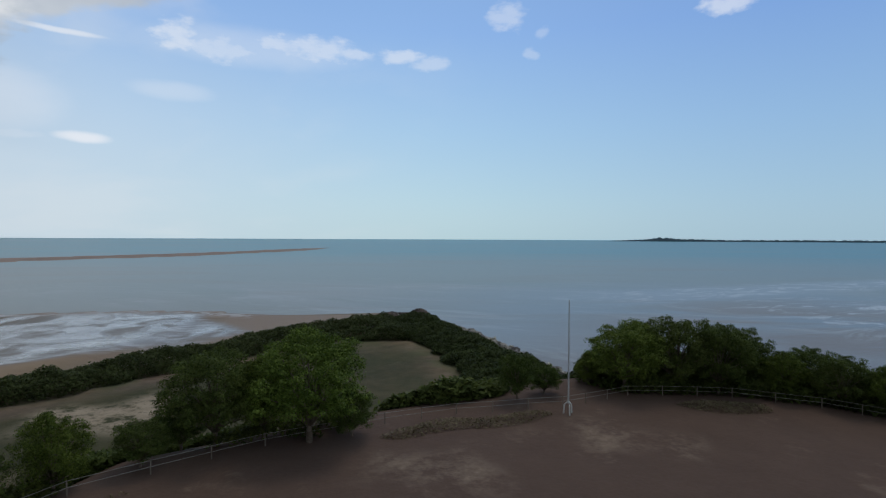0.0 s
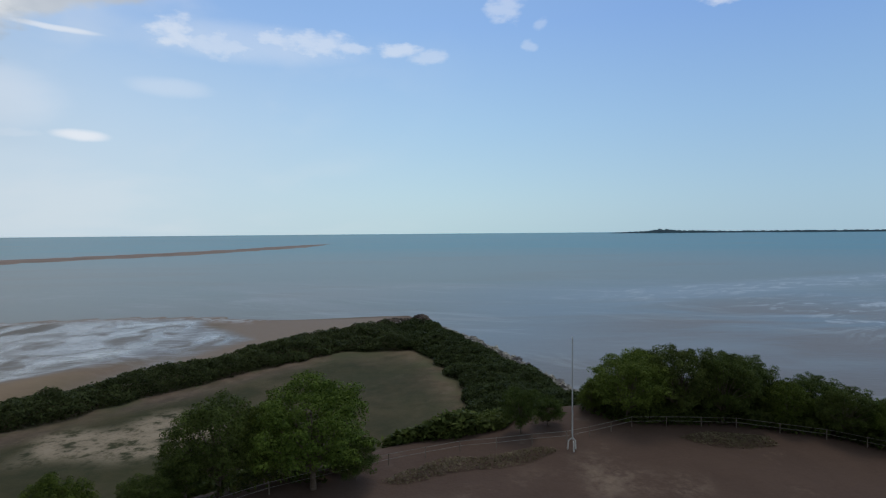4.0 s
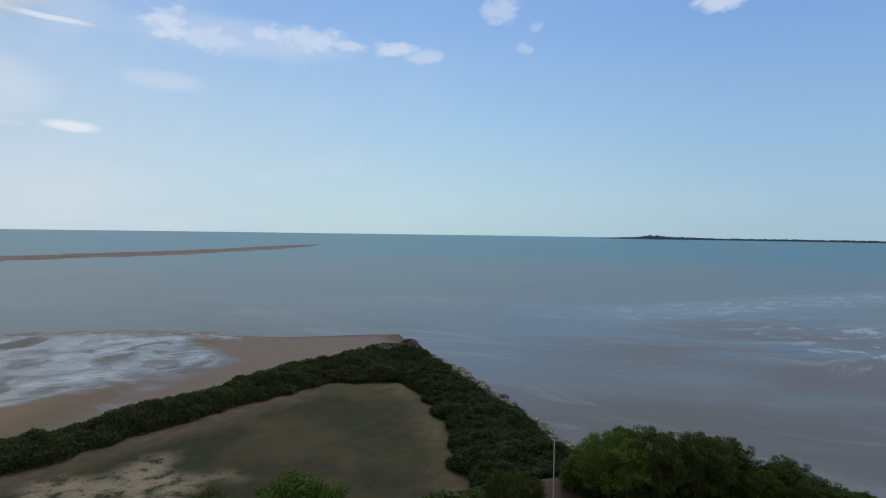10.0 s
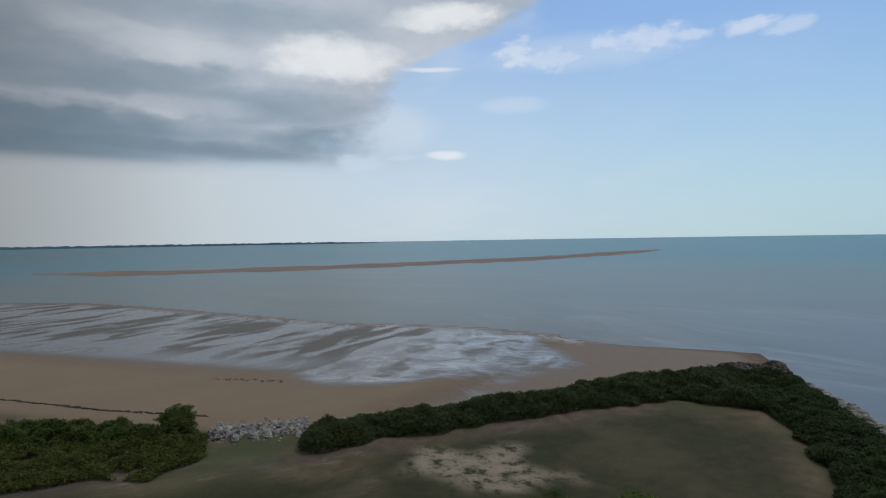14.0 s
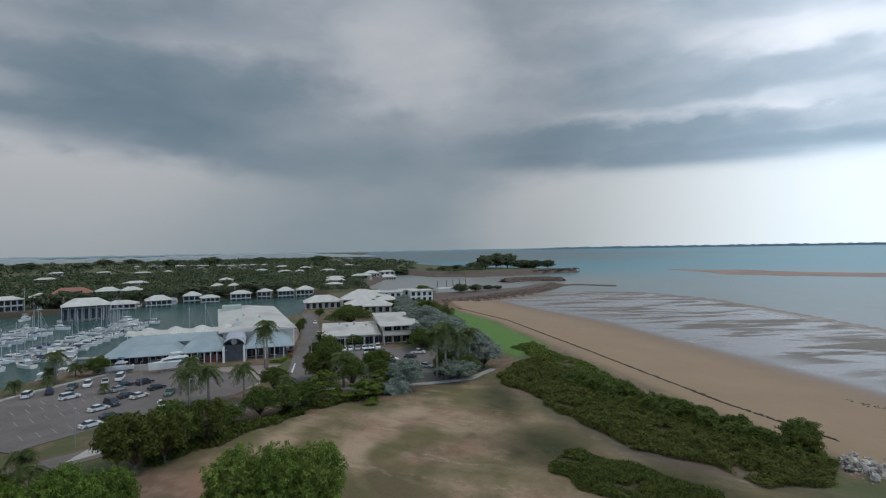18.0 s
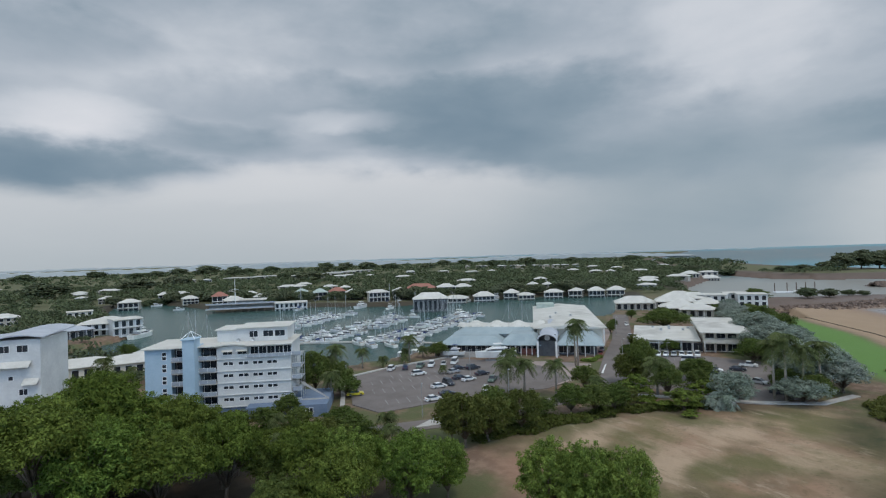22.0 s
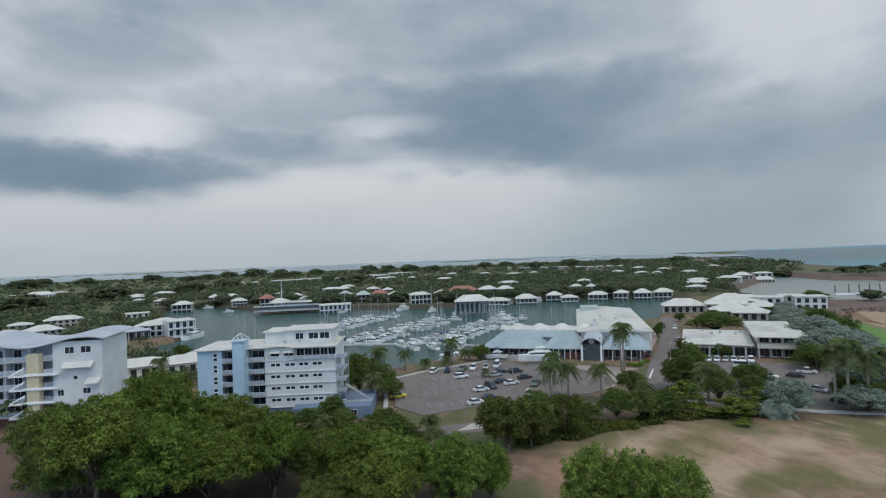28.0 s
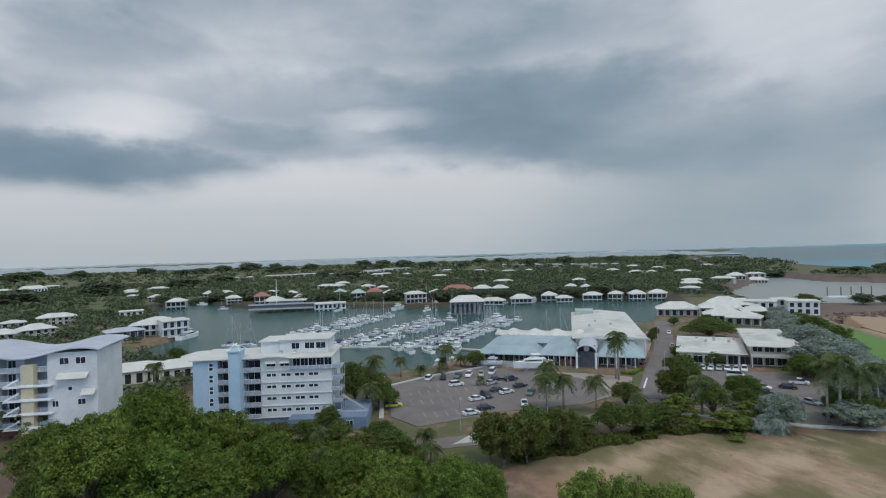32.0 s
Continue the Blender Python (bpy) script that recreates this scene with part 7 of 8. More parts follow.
def restaurant():
    at, L = facing((-143, -92), (-158, -46), 0.0)
    b = thing("waterfront_restaurant", "blue-roofed waterfront restaurant with an arched entrance", "restaurant", at)
    part("wall", Mesh().box(1, 3, -0.5, 37, 18, 3.6).box(43.5, 3, -0.5, L - 1, 16, 3.8), RECESS, b, "fronts under the eaves with shade put into their dark colour")

    def skirt(x0, x1, y0, y1, z0, z1, name="roof", label=""):
        me = Mesh()
        i = 3.6
        lo = [(x0, y0, z0), (x1, y0, z0), (x1, y1, z0), (x0, y1, z0)]
        hi = [(x0 + i, y0 + i * 1.6, z1), (x1 - i, y0 + i * 1.6, z1), (x1 - i, y1 - i, z1), (x0 + i, y1 - i, z1)]
        for k in range(4):
            me.poly([lo[k], lo[(k + 1) % 4], hi[(k + 1) % 4], hi[k]])
        me.poly(hi).poly([(p[0], p[1], p[2] - 0.2) for p in lo[::-1]])
        for k in range(4):
            p, q = lo[k], lo[(k + 1) % 4]
            me.poly([(p[0], p[1], p[2] - 0.2), (q[0], q[1], q[2] - 0.2), q, p])
        part(name, me, BLUE_ROOF, b, label)

    skirt(-1, 24, 0, 20, 3.6, 6.0, label="blue metal roof")
    skirt(22.5, 38, -0.8, 20, 3.9, 7.0, label="blue metal hipped roof")
    skirt(43, L + 1.5, -0.8, 20, 4.0, 7.0, label="blue metal hipped roof")
    skirt(2, 36, 13, 30, 6.0, 7.6, label="upper blue metal roof")
    part("upper_wall", Mesh().box(4, 15, 3.0, 35, 28, 6.4), WHITE_WALL, b)
    sail = Mesh()
    n = 36
    for i in range(n + 1):
        x = 2 + 36.0 * i / n
        z = 8.2 + 1.5 * abs(math.cos(math.pi * (i / n) * 4 + 0.7)) ** 2.2
        sail.v += [(x, 21, 7.6 + 0.25 * math.sin(i * 1.4)), (x, 27, z), (x, 33, 7.8), (x, 33, 7.6), (x, 27, z - 0.15), (x, 21, 7.4 + 0.25 * math.sin(i * 1.4))]
    for i in range(n):
        k = i * 6
        for j in range(6):
            sail.f.append((k + j, k + (j + 1) % 6, k + 6 + (j + 1) % 6, k + 6 + j))
    part("sail_roof", sail, WHITE_ROOF, b, "white peaked tensile roof")
    for i in range(7):
        part("sail_post", Mesh().tube([(3 + i * 5.6, 21.3, 5.5), (3 + i * 5.6, 21.3, 7.5)], [0.1, 0.1], 6), WHITE_PAINT, b)
    vault, n = Mesh(), 14
    for i in range(n + 1):
        a = math.pi * i / n
        x, z = 40.2 - 3.6 * math.cos(a), 5.6 + 2.6 * math.sin(a)
        vault.v += [(x, -3.0, z), (x, 36, z + 0.8), (x * 0.97 + 40.2 * 0.03, 36, z + 0.55), (x * 0.97 + 40.2 * 0.03, -3.0, z - 0.25)]
    for i in range(n):
        k = i * 4
        vault.f += [(k, k + 4, k + 5, k + 1), (k + 3, k + 2, k + 6, k + 7), (k, k + 3, k + 7, k + 4), (k + 1, k + 5, k + 6, k + 2)]
    part("entrance_vault", vault, GREY_ROOF, b, "pale blue-grey barrel vault over the entrance", smooth=False)
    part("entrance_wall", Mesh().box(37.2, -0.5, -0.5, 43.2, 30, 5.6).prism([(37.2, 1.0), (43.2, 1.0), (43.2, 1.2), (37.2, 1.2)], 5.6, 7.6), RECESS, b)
    part("sign", Mesh().tube([(40.2, -0.56, 6.6), (40.2, -0.50, 6.6)], [1.0, 1.0], 16), STEEL, b)
    for x in (36.9, 43.5):
        part("entrance_pier", Mesh().box(x - 0.35, -3.0, -0.5, x + 0.35, -2.3, 5.6), WHITE_PAINT, b)
    for i in range(9):
        window(b, 2 + i * 3.9, 5.2 + i * 3.9, 0.6, 3.0, 3.0)
    for i in range(3):
        window(b, 44.2 + i * 3.9, 47.4 + i * 3.9, 0.6, 3.2, 3.0)
    part("red_panel", Mesh().box(30.5, 0.6, 0.3, 35.8, 0.9, 2.4), RED_WALL, b, "dark red panel")
    part("yard_wall", Mesh().box(-1, -5.0, -0.3, 21, -4.6, 1.9), CONCRETE, b, "pale yard wall")
    for i in range(8):
        x = 22.5 + i * 2.0 if i < 7 else 44
        part("colonnade_post", Mesh().box(x, -0.5, -0.3, x + 0.25, -0.25, 3.8), WHITE_PAINT, b)
    for i in range(5):
        part("colonnade_post", Mesh().box(44 + i * 3.1, -0.5, -0.3, 44.25 + i * 3.1, -0.25, 3.9), WHITE_PAINT, b)


restaurant()


def shops():
    at, L = facing((-170.3, -38.7), (-174.0, -20.8), 0.0)
    b = thing("shopping_arcade", "single-storey arcade of shops with a broad white roof", "shops", at)
    part("wall", Mesh().box(0.5, 2.5, -0.5, L - 0.5, 26, 4.4), CREAM, b)
    part("roof", Mesh().poly([(-0.6, -0.8, 4.5), (L, -0.8, 4.5), (L, 27, 5.9), (-0.6, 27, 5.9)]).poly([(-0.6, -0.8, 4.2), (-0.6, 27, 4.4), (L, 27, 4.4), (L, -0.8, 4.2)])
         .poly([(-0.6, -0.8, 4.2), (L, -0.8, 4.2), (L, -0.8, 4.5), (-0.6, -0.8, 4.5)]).poly([(-0.6, 27, 4.4), (-0.6, -0.8, 4.2), (-0.6, -0.8, 4.5), (-0.6, 27, 5.9)]).poly([(L, -0.8, 4.2), (L, 27, 4.4), (L, 27, 5.9), (L, -0.8, 4.5)]), WHITE_ROOF, b, "broad white sheet roof")
    for i in range(6):
        window(b, 1.4 + i * 3.7, 4.4 + i * 3.7, 0.3, 3.2, 2.5)
    for i in range(7):
        part("post", Mesh().box(0.4 + i * 3.8, -0.3, -0.3, 0.6 + i * 3.8, -0.1, 4.3), WHITE_PAINT, b)
    part("fascia", Mesh().box(-0.3, -0.6, 3.3, L - 9, -0.45, 3.5), WHITE_PAINT, b)
    for x, y, h in ((9, 17, 1.2), (12, 20, 1.8), (17, 18, 1.0), (19.0, 22, 1.2), (6, 23, 1.0)):
        part("roof_vent", Mesh().box(x, y, 4.6, x + 1.0, y + 1.0, 5.2 + h), STEEL, b)
    at2, L2 = facing((-174.2, -20.2), (-177.0, -8.2), 0.0)
    c = thing("office_building", "two-storey brown and cream office building with a white roof", "office building", at2)
    part("wall", Mesh().box(0.6, 3.5, -0.5, L2, 30, 7.4), CREAM, c)
    part("balcony", Mesh().box(0.2, 0.2, 3.5, L2 + 7, 4, 3.85).box(0.2, 0.2, 3.85, L2 + 7, 0.4, 4.9), CREAM, c)
    part("roof", Mesh().poly([(-1, -0.8, 7.5), (L2 + 1, -0.8, 7.5), (L2 - 1, 32, 8.9), (-1, 32, 8.9)]).box(-1, -0.8, 7.2, L2 + 1, 31.9, 7.48), WHITE_ROOF, c, "sloping white sheet roof")
    part("side_canopy", Mesh().box(L2 + 1, 6, 6.2, L2 + 8, 22, 6.5), WHITE_ROOF, c)
    for i in range(4):
        window(c, 1.2 + i * 3.6, 4.0 + i * 3.6, 4.9, 6.8, 3.5)
        window(c, 1.2 + i * 3.6, 4.0 + i * 3.6, 0.3, 2.8, 3.5)
    for i in range(7):
        part("post", Mesh().box(0.5 + i * 3.5, 0.3, -0.3, 0.75 + i * 3.5, 0.55, 3.5), TIMBER, c)


shops()


# ---- roads and car park ----
def slab(name, poly, mat, label, z=0.05, thick=0.35, category="pavement"):
    """A paved area with a real edge, a little above the earth."""
    ring = [(x * U, y * U) for x, y in poly]
    area = sum(a[0] * b_[1] - b_[0] * a[1] for a, b_ in zip(ring, ring[1:] + ring[:1]))
    if area < 0:
        ring = ring[::-1]
    return solid(name, Mesh().prism(ring, z - thick, z), mat, label, category, kind="structure")


def strip(name, line, width, mat, label, z=0.05, thick=0.35, category="road"):
    pts = [Vector((x * U, y * U)) for x, y in line]
    left, right = [], []
    for i, p in enumerate(pts):
        d = (pts[min(i + 1, len(pts) - 1)] - pts[max(i - 1, 0)]).normalized()
        n = Vector((-d.y, d.x)) * width / 2
        left.append(p + n)
        right.append(p - n)
    me = Mesh()
    for i in range(len(pts) - 1):
        me.prism([right[i], right[i + 1], left[i + 1], left[i]], z - thick, z)
    return solid(name, me, mat, label, category, kind="structure")


PARK = [(-86, -78), (-84, -69), (-91, -65), (-101, -60), (-116, -46), (-131, -42), (-141, -55), (-138, -86), (-120, -93), (-105, -96)]
slab("car_park", PARK, ASPHALT, "worn grey asphalt car park", 0.20)
slab("forecourt", [(-117, -46), (-133, -41), (-146, -45), (-144, -58), (-141, -66), (-138, -56), (-128, -44)], PAVING, "reddish paved forecourt of the restaurant", 0.28)
slab("car_park", [(-126, -28), (-122, -6), (-130, 3), (-150, 1), (-166, -5), (-169, -20), (-164, -37), (-146, -34)], ASPHALT, "grey asphalt car park before the shops", 0.20)
strip("road", [(-128, -33), (-137, -37), (-160, -42), (-188, -47), (-228, -57), (-262, -66)], 8.0, ASPHALT, "straight grey road towards the channel", 0.24)
strip("road", [(-50, -84), (-62, -74), (-78, -60), (-88, -51), (-108, -40), (-128, -34)], 6.5, ASPHALT, "grey access road along the car park", 0.18)
strip("footpath", [(-158, -48.5), (-188, -53.5), (-228, -62)], 4.0, PAVING, "paved footway beside the road", 0.34, category="footpath")
strip("footpath", [(-118, -29), (-121, -16), (-122.5, -5), (-127, 6), (-136, 12)], 1.8, CONCRETE, "pale concrete footpath at the field's edge", 0.35, category="footpath")
strip("kerb", [(-84, -79), (-104, -97), (-120, -94), (-138, -87)], 1.2, CONCRETE, "concrete kerb along the marina side", 0.45, category="kerb")
slab("traffic_island", [(-79, -57), (-84, -53), (-88, -54), (-86, -57)], CONCRETE, "pale concrete traffic island", 0.38)
bays = Mesh()
for row, (ax, ay, dx, dy, n) in enumerate(((-96, -84, -0.75, 0.66, 9), (-104, -88, -0.75, 0.66, 10), (-112, -88, -0.75, 0.66, 9), (-92, -74, -0.75, 0.66, 6))):
    for i in range(n):
        x, y = (ax + dx * i * 2.4) * U, (ay + dy * i * 2.4) * U
        ex, ey = 3.2, 3.6
        nx, ny = -0.075, 0.066
        bays.prism([(x - nx, y - ny), (x + ex - nx, y + ey - ny), (x + ex + nx, y + ey + ny), (x + nx, y + ny)], 0.20, 0.206)
for i in range(9):
    x, y = (-161.5 - 0.5 * i * 0.7) * U, (-33.5 + 1.75 * i) * U
    bays.prism([(x, y - 0.06), (x + 4.6, y + 0.9), (x + 4.6, y + 1.02), (x, y + 0.06)], 0.20, 0.206)
solid("bay_markings", bays, material("worn_line_paint", ((0.20, 0.19, 0.18), (0.33, 0.32, 0.31)), 0.5, 0.9), "faded white parking bay lines", "road marking", kind="stuff")
arrow = Mesh()
arrow.prism([(-136 * U, -39.4 * U), (-147 * U, -41.5 * U), (-147 * U, -41.1 * U), (-136 * U, -38.9 * U)], 0.24, 0.246)
solid("road_marking", arrow, LINE_PAINT, "white painted wedge on the road", "road marking", kind="structure")


# ---- vehicles ----
def car_paint(name, c):
    return material(name, (tuple(v * 0.92 for v in c), c), 2.0, 0.32, spec=0.5)


def make_car(name, label, paint, style="sedan"):
    """Body shell with bonnet and boot, glass house, four wheels, lamps and bumpers; nose at +x."""
    L, W = {"sedan": (4.6, 1.78), "suv": (4.7, 1.86), "ute": (5.2, 1.86), "van": (5.0, 1.9)}[style]
    H1, H2 = {"sedan": (0.92, 1.45), "suv": (1.05, 1.75), "ute": (1.05, 1.75), "van": (1.15, 2.05)}[style]
    c = thing(name, label, "car", group="parked cars")
    half, low = W / 2, 0.28
    prof = [(-L / 2, 0.45), (-L / 2 + 0.05, low), (L / 2 - 0.1, low), (L / 2, 0.5), (L / 2 - 0.08, H1 - 0.22), (L / 2 - 1.15, H1), (-L / 2 + 0.08, H1 + 0.02)]
    if style == "ute":
        prof[-1] = (-L / 2 + 0.05, H1 - 0.05)
    body, n = Mesh(), len(prof)
    for s, inset in ((-1, 0.06), (-1, 0.0), (1, 0.0), (1, 0.06)):
        shrink = 0.97 if inset else 1.0
        body.v += [(x * shrink, s * (half - inset), z if not inset or z < H1 - 0.3 else z) for x, z in prof]
    for k in range(3):
        body.f += [(k * n + i, k * n + (i + 1) % n, (k + 1) * n + (i + 1) % n, (k + 1) * n + i) for i in range(n)]
    body.f += [tuple(range(n)), tuple(3 * n + i for i in reversed(range(n)))]
    part("body", body, paint, c)
    if style == "sedan":
        cab = [(-1.75, H1), (-1.15, H2), (0.25, H2), (1.15, H1)]
    elif style == "suv":
        cab = [(-2.2, H1), (-1.95, H2), (0.35, H2), (1.25, H1)]
    elif style == "ute":
        cab = [(-0.75, H1 - 0.02), (-0.6, H2), (0.75, H2), (1.5, H1)]
    else:
        cab = [(-2.42, H1), (-2.3, H2), (1.25, H2), (2.0, H1 - 0.02)]
    t = half - 0.10
    g = Mesh()
    k = len(cab)
    g.v += [(x, -t if z < H2 else -t + 0.16, z) for x, z in cab] + [(x, t if z < H2 else t - 0.16, z) for x, z in cab]
    g.f += [(0, 1, k + 1, k), (2, 3, k + 3, k + 2), (0, 3, 2, 1), (k, k + 1, k + 2, k + 3), (0, k, k + 3, 3)]
    part("glasshouse", g, GLASS, c)
    part("roof", Mesh().box(cab[1][0] + 0.02, -t + 0.15, H2 - 0.03, cab[2][0] - 0.02, t - 0.15, H2 + 0.035, 0.03), paint, c)
    if style == "ute":
        part("tray", Mesh().box(-L / 2 + 0.08, -half + 0.1, H1 - 0.03, -0.85, half - 0.1, H1 + 0.01), RECESS, c)
    for x in (-L * 0.30, L * 0.31):
        for s in (-1, 1):
            w = part("wheel", Mesh().tube([(x, s * (half - 0.2), 0.33), (x, s * (half + 0.01), 0.33)], [0.33, 0.33], 12), TYRE, c)
            part("rim", Mesh().tube([(x, s * (half + 0.005), 0.33), (x, s * (half + 0.02), 0.33)], [0.2, 0.2], 8), ALLOY, w)
    for s in (-1, 1):
        part("headlight", Mesh().box(L / 2 - 0.12, s * 0.62 - 0.18, H1 - 0.36, L / 2 + 0.005, s * 0.62 + 0.18, H1 - 0.22), LAMP_LENS, c)
        part("tail_light", Mesh().box(-L / 2 - 0.01, s * 0.66 - 0.14, H1 - 0.3, -L / 2 + 0.1, s * 0.66 + 0.14, H1 - 0.1), TAIL_LENS, c)
    part("bumper", Mesh().box(L / 2 - 0.05, -half + 0.12, 0.34, L / 2 + 0.05, half - 0.12, 0.55, 0.03).box(-L / 2 - 0.05, -half + 0.12, 0.34, -L / 2 + 0.05, half - 0.12, 0.55, 0.03), paint, c)
    return c


WHITE_CAR, SILVER_CAR, DARK_CAR = car_paint("white_car_paint", (0.74, 0.74, 0.73)), car_paint("silver_car_paint", (0.40, 0.41, 0.42)), car_paint("dark_car_paint", (0.035, 0.04, 0.055))
YELLOW_CAR, RED_CAR, GREEN_CAR = car_paint("yellow_car_paint", (0.62, 0.52, 0.04)), car_paint("red_car_paint", (0.22, 0.035, 0.03)), car_paint("green_car_paint", (0.10, 0.15, 0.12))
car_kinds = {"w": ("sedan", WHITE_CAR, "white sedan parked on the asphalt"), "W": ("suv", WHITE_CAR, "white off-roader parked on the asphalt"), "v": ("van", WHITE_CAR, "white van parked on the asphalt"), "s": ("sedan", SILVER_CAR, "silver sedan parked on the asphalt"),
             "d": ("sedan", DARK_CAR, "dark blue sedan parked on the asphalt"), "D": ("suv", DARK_CAR, "dark off-roader parked on the asphalt"), "y": ("sedan", YELLOW_CAR, "yellow parked car at the edge of the car park"),
             "r": ("sedan", RED_CAR, "dark red parked car by the road"), "g": ("ute", GREEN_CAR, "grey-green utility truck parked on the asphalt"), "u": ("ute", WHITE_CAR, "white utility truck parked on the ground")}
marina_cars = [("W", -117, -91.5, 200), ("D", -119.5, -88.6, 215), ("g", -123, -86, 20), ("W", -125.5, -84, 25), ("W", -115, -81, 150), ("s", -128, -81.5, 30), ("v", -131.5, -80, 20), ("s", -121, -74, 160),
        ("d", -125, -75, 150), ("D", -127, -71.5, 150), ("d", -115.5, -69, 155), ("w", -115, -66, 155), ("d", -122, -66, 150), ("g", -117, -60.5, 15), ("w", -106, -69, 150), ("D", -109.5, -68.5, 60),
        ("w", -96, -64, 150), ("d", -101, -63.5, 140), ("w", -108, -57.5, 30), ("y", -92, -82.5, 135), ("r", -160, -46.4, 15), ("d", -166.5, -47.8, 15), ("W", -20, -118, 240), ("u", -23, -116, 240)]
shop_cars = [("w", -164.5, -31, 8), ("w", -165.2, -29, 8), ("s", -166, -27, 8), ("w", -166.6, -25, 8), ("w", -167.2, -23, 8), ("W", -167.6, -21, 8), ("v", -159, -22, 100), ("u", -158, -8, 95), ("w", -149, -15, 80),
        ("s", -139.5, -5, 60), ("D", -131, -1, 80), ("w", -226, -54.5, 15), ("d", -152, -10, 95), ("d", -144, -14, 100), ("s", -196, -46.2, 195)]
car_proto = {}
for k, x, y, turn in marina_cars + shop_cars:
    z = height(x, y) if y < -100 else 0.215
    m = pose(x * U, y * U, z, 0, 0, turn)
    if k not in car_proto:
        st, paint, lab = car_kinds[k]
        car_proto[k] = make_car("car", lab, paint, st)
        car_proto[k].matrix_world = m
    else:
        copy_thing(car_proto[k], m)


# ---- boats and pontoons ----
def hull(L, W, free, sheer=0.35, draft=0.25):
    """A boat's shell with a pointed raked bow at +x."""
    me, n = Mesh(), 9
    for i in range(n):
        t = i / (n - 1)
        x = -L / 2 + L * t
        w = W / 2 * (0.86 + 0.14 * math.sin(math.pi * min(1, t * 1.4))) * (1 - max(0, (t - 0.45) / 0.55) ** 2.2)
        z = free + sheer * max(0, t - 0.35) ** 1.5
        me.v += [(x - 0.10 * L * max(0, t - 0.8), -w * 0.72, -draft), (x, -w, z), (x, -w * 0.92, z + 0.02), (x, w * 0.92, z + 0.02), (x, w, z), (x - 0.10 * L * max(0, t - 0.8), w * 0.72, -draft)]
    for i in range(n - 1):
        k = i * 6
        me.f += [(k + j, k + j + 1, k + 7 + j, k + 6 + j) for j in range(5)]
    me.f.append((0, 5, 4, 3, 2, 1))
    return me


def cabin(x0, x1, w0, w1, z0, z1, rake=0.5):
    me = Mesh()
    me.v += [(x0, -w0, z0), (x1, -w1, z0), (x1, w1, z0), (x0, w0, z0), (x0 + 0.1, -w0 * 0.88, z1), (x1 - rake, -w1 * 0.82, z1), (x1 - rake, w1 * 0.82, z1), (x0 + 0.1, w0 * 0.88, z1)]
    me.f += [(4, 5, 6, 7), (0, 1, 5, 4), (1, 2, 6, 5), (2, 3, 7, 6), (3, 0, 4, 7)]
    return me


def make_sailboat(label, L=11.0, mast=14.0, cover=None):
    b = thing("sailing_boat", label, "boat", group="moored boats")
    W = L * 0.31
    part("hull", hull(L, W, 1.05), GEL, b)
    part("cabin", cabin(-L * 0.18, L * 0.24, W * 0.30, W * 0.20, 1.05, 1.75, 0.9), GEL, b)
    part("cabin_window", cabin(-L * 0.14, L * 0.14, W * 0.29, W * 0.245, 1.30, 1.52, 0.2), GLASS, b)
    part("cockpit", Mesh().box(-L * 0.42, -W * 0.26, 1.02, -L * 0.19, W * 0.26, 1.12), TIMBER, b)
    part("mast", Mesh().tube([(L * 0.06, 0, 1.1), (L * 0.06, 0, 1.1 + mast)], [0.15, 0.10], 6), STEEL, b)
    part("boom", Mesh().tube([(L * 0.05, 0, 2.6), (-L * 0.33, 0, 2.6)], [0.16, 0.12], 6), cover or NAVY_CANVAS, b, "furled sail under a cover")
    part("spreader", Mesh().tube([(L * 0.06, -0.9, 1.1 + mast * 0.55), (L * 0.06, 0.9, 1.1 + mast * 0.55)], [0.05, 0.05], 4), STEEL, b)
    part("stay", Mesh().tube([(L * 0.47, 0, 1.4), (L * 0.06, 0, 0.9 + mast)], [0.05, 0.03], 4).tube([(-L * 0.48, 0, 1.1), (L * 0.06, 0, 0.9 + mast)], [0.03, 0.03], 4), STEEL, b)
    part("spray_hood", cabin(-L * 0.22, -L * 0.06, W * 0.27, W * 0.24, 1.7, 2.35, 0.5), cover or NAVY_CANVAS, b)
    return b


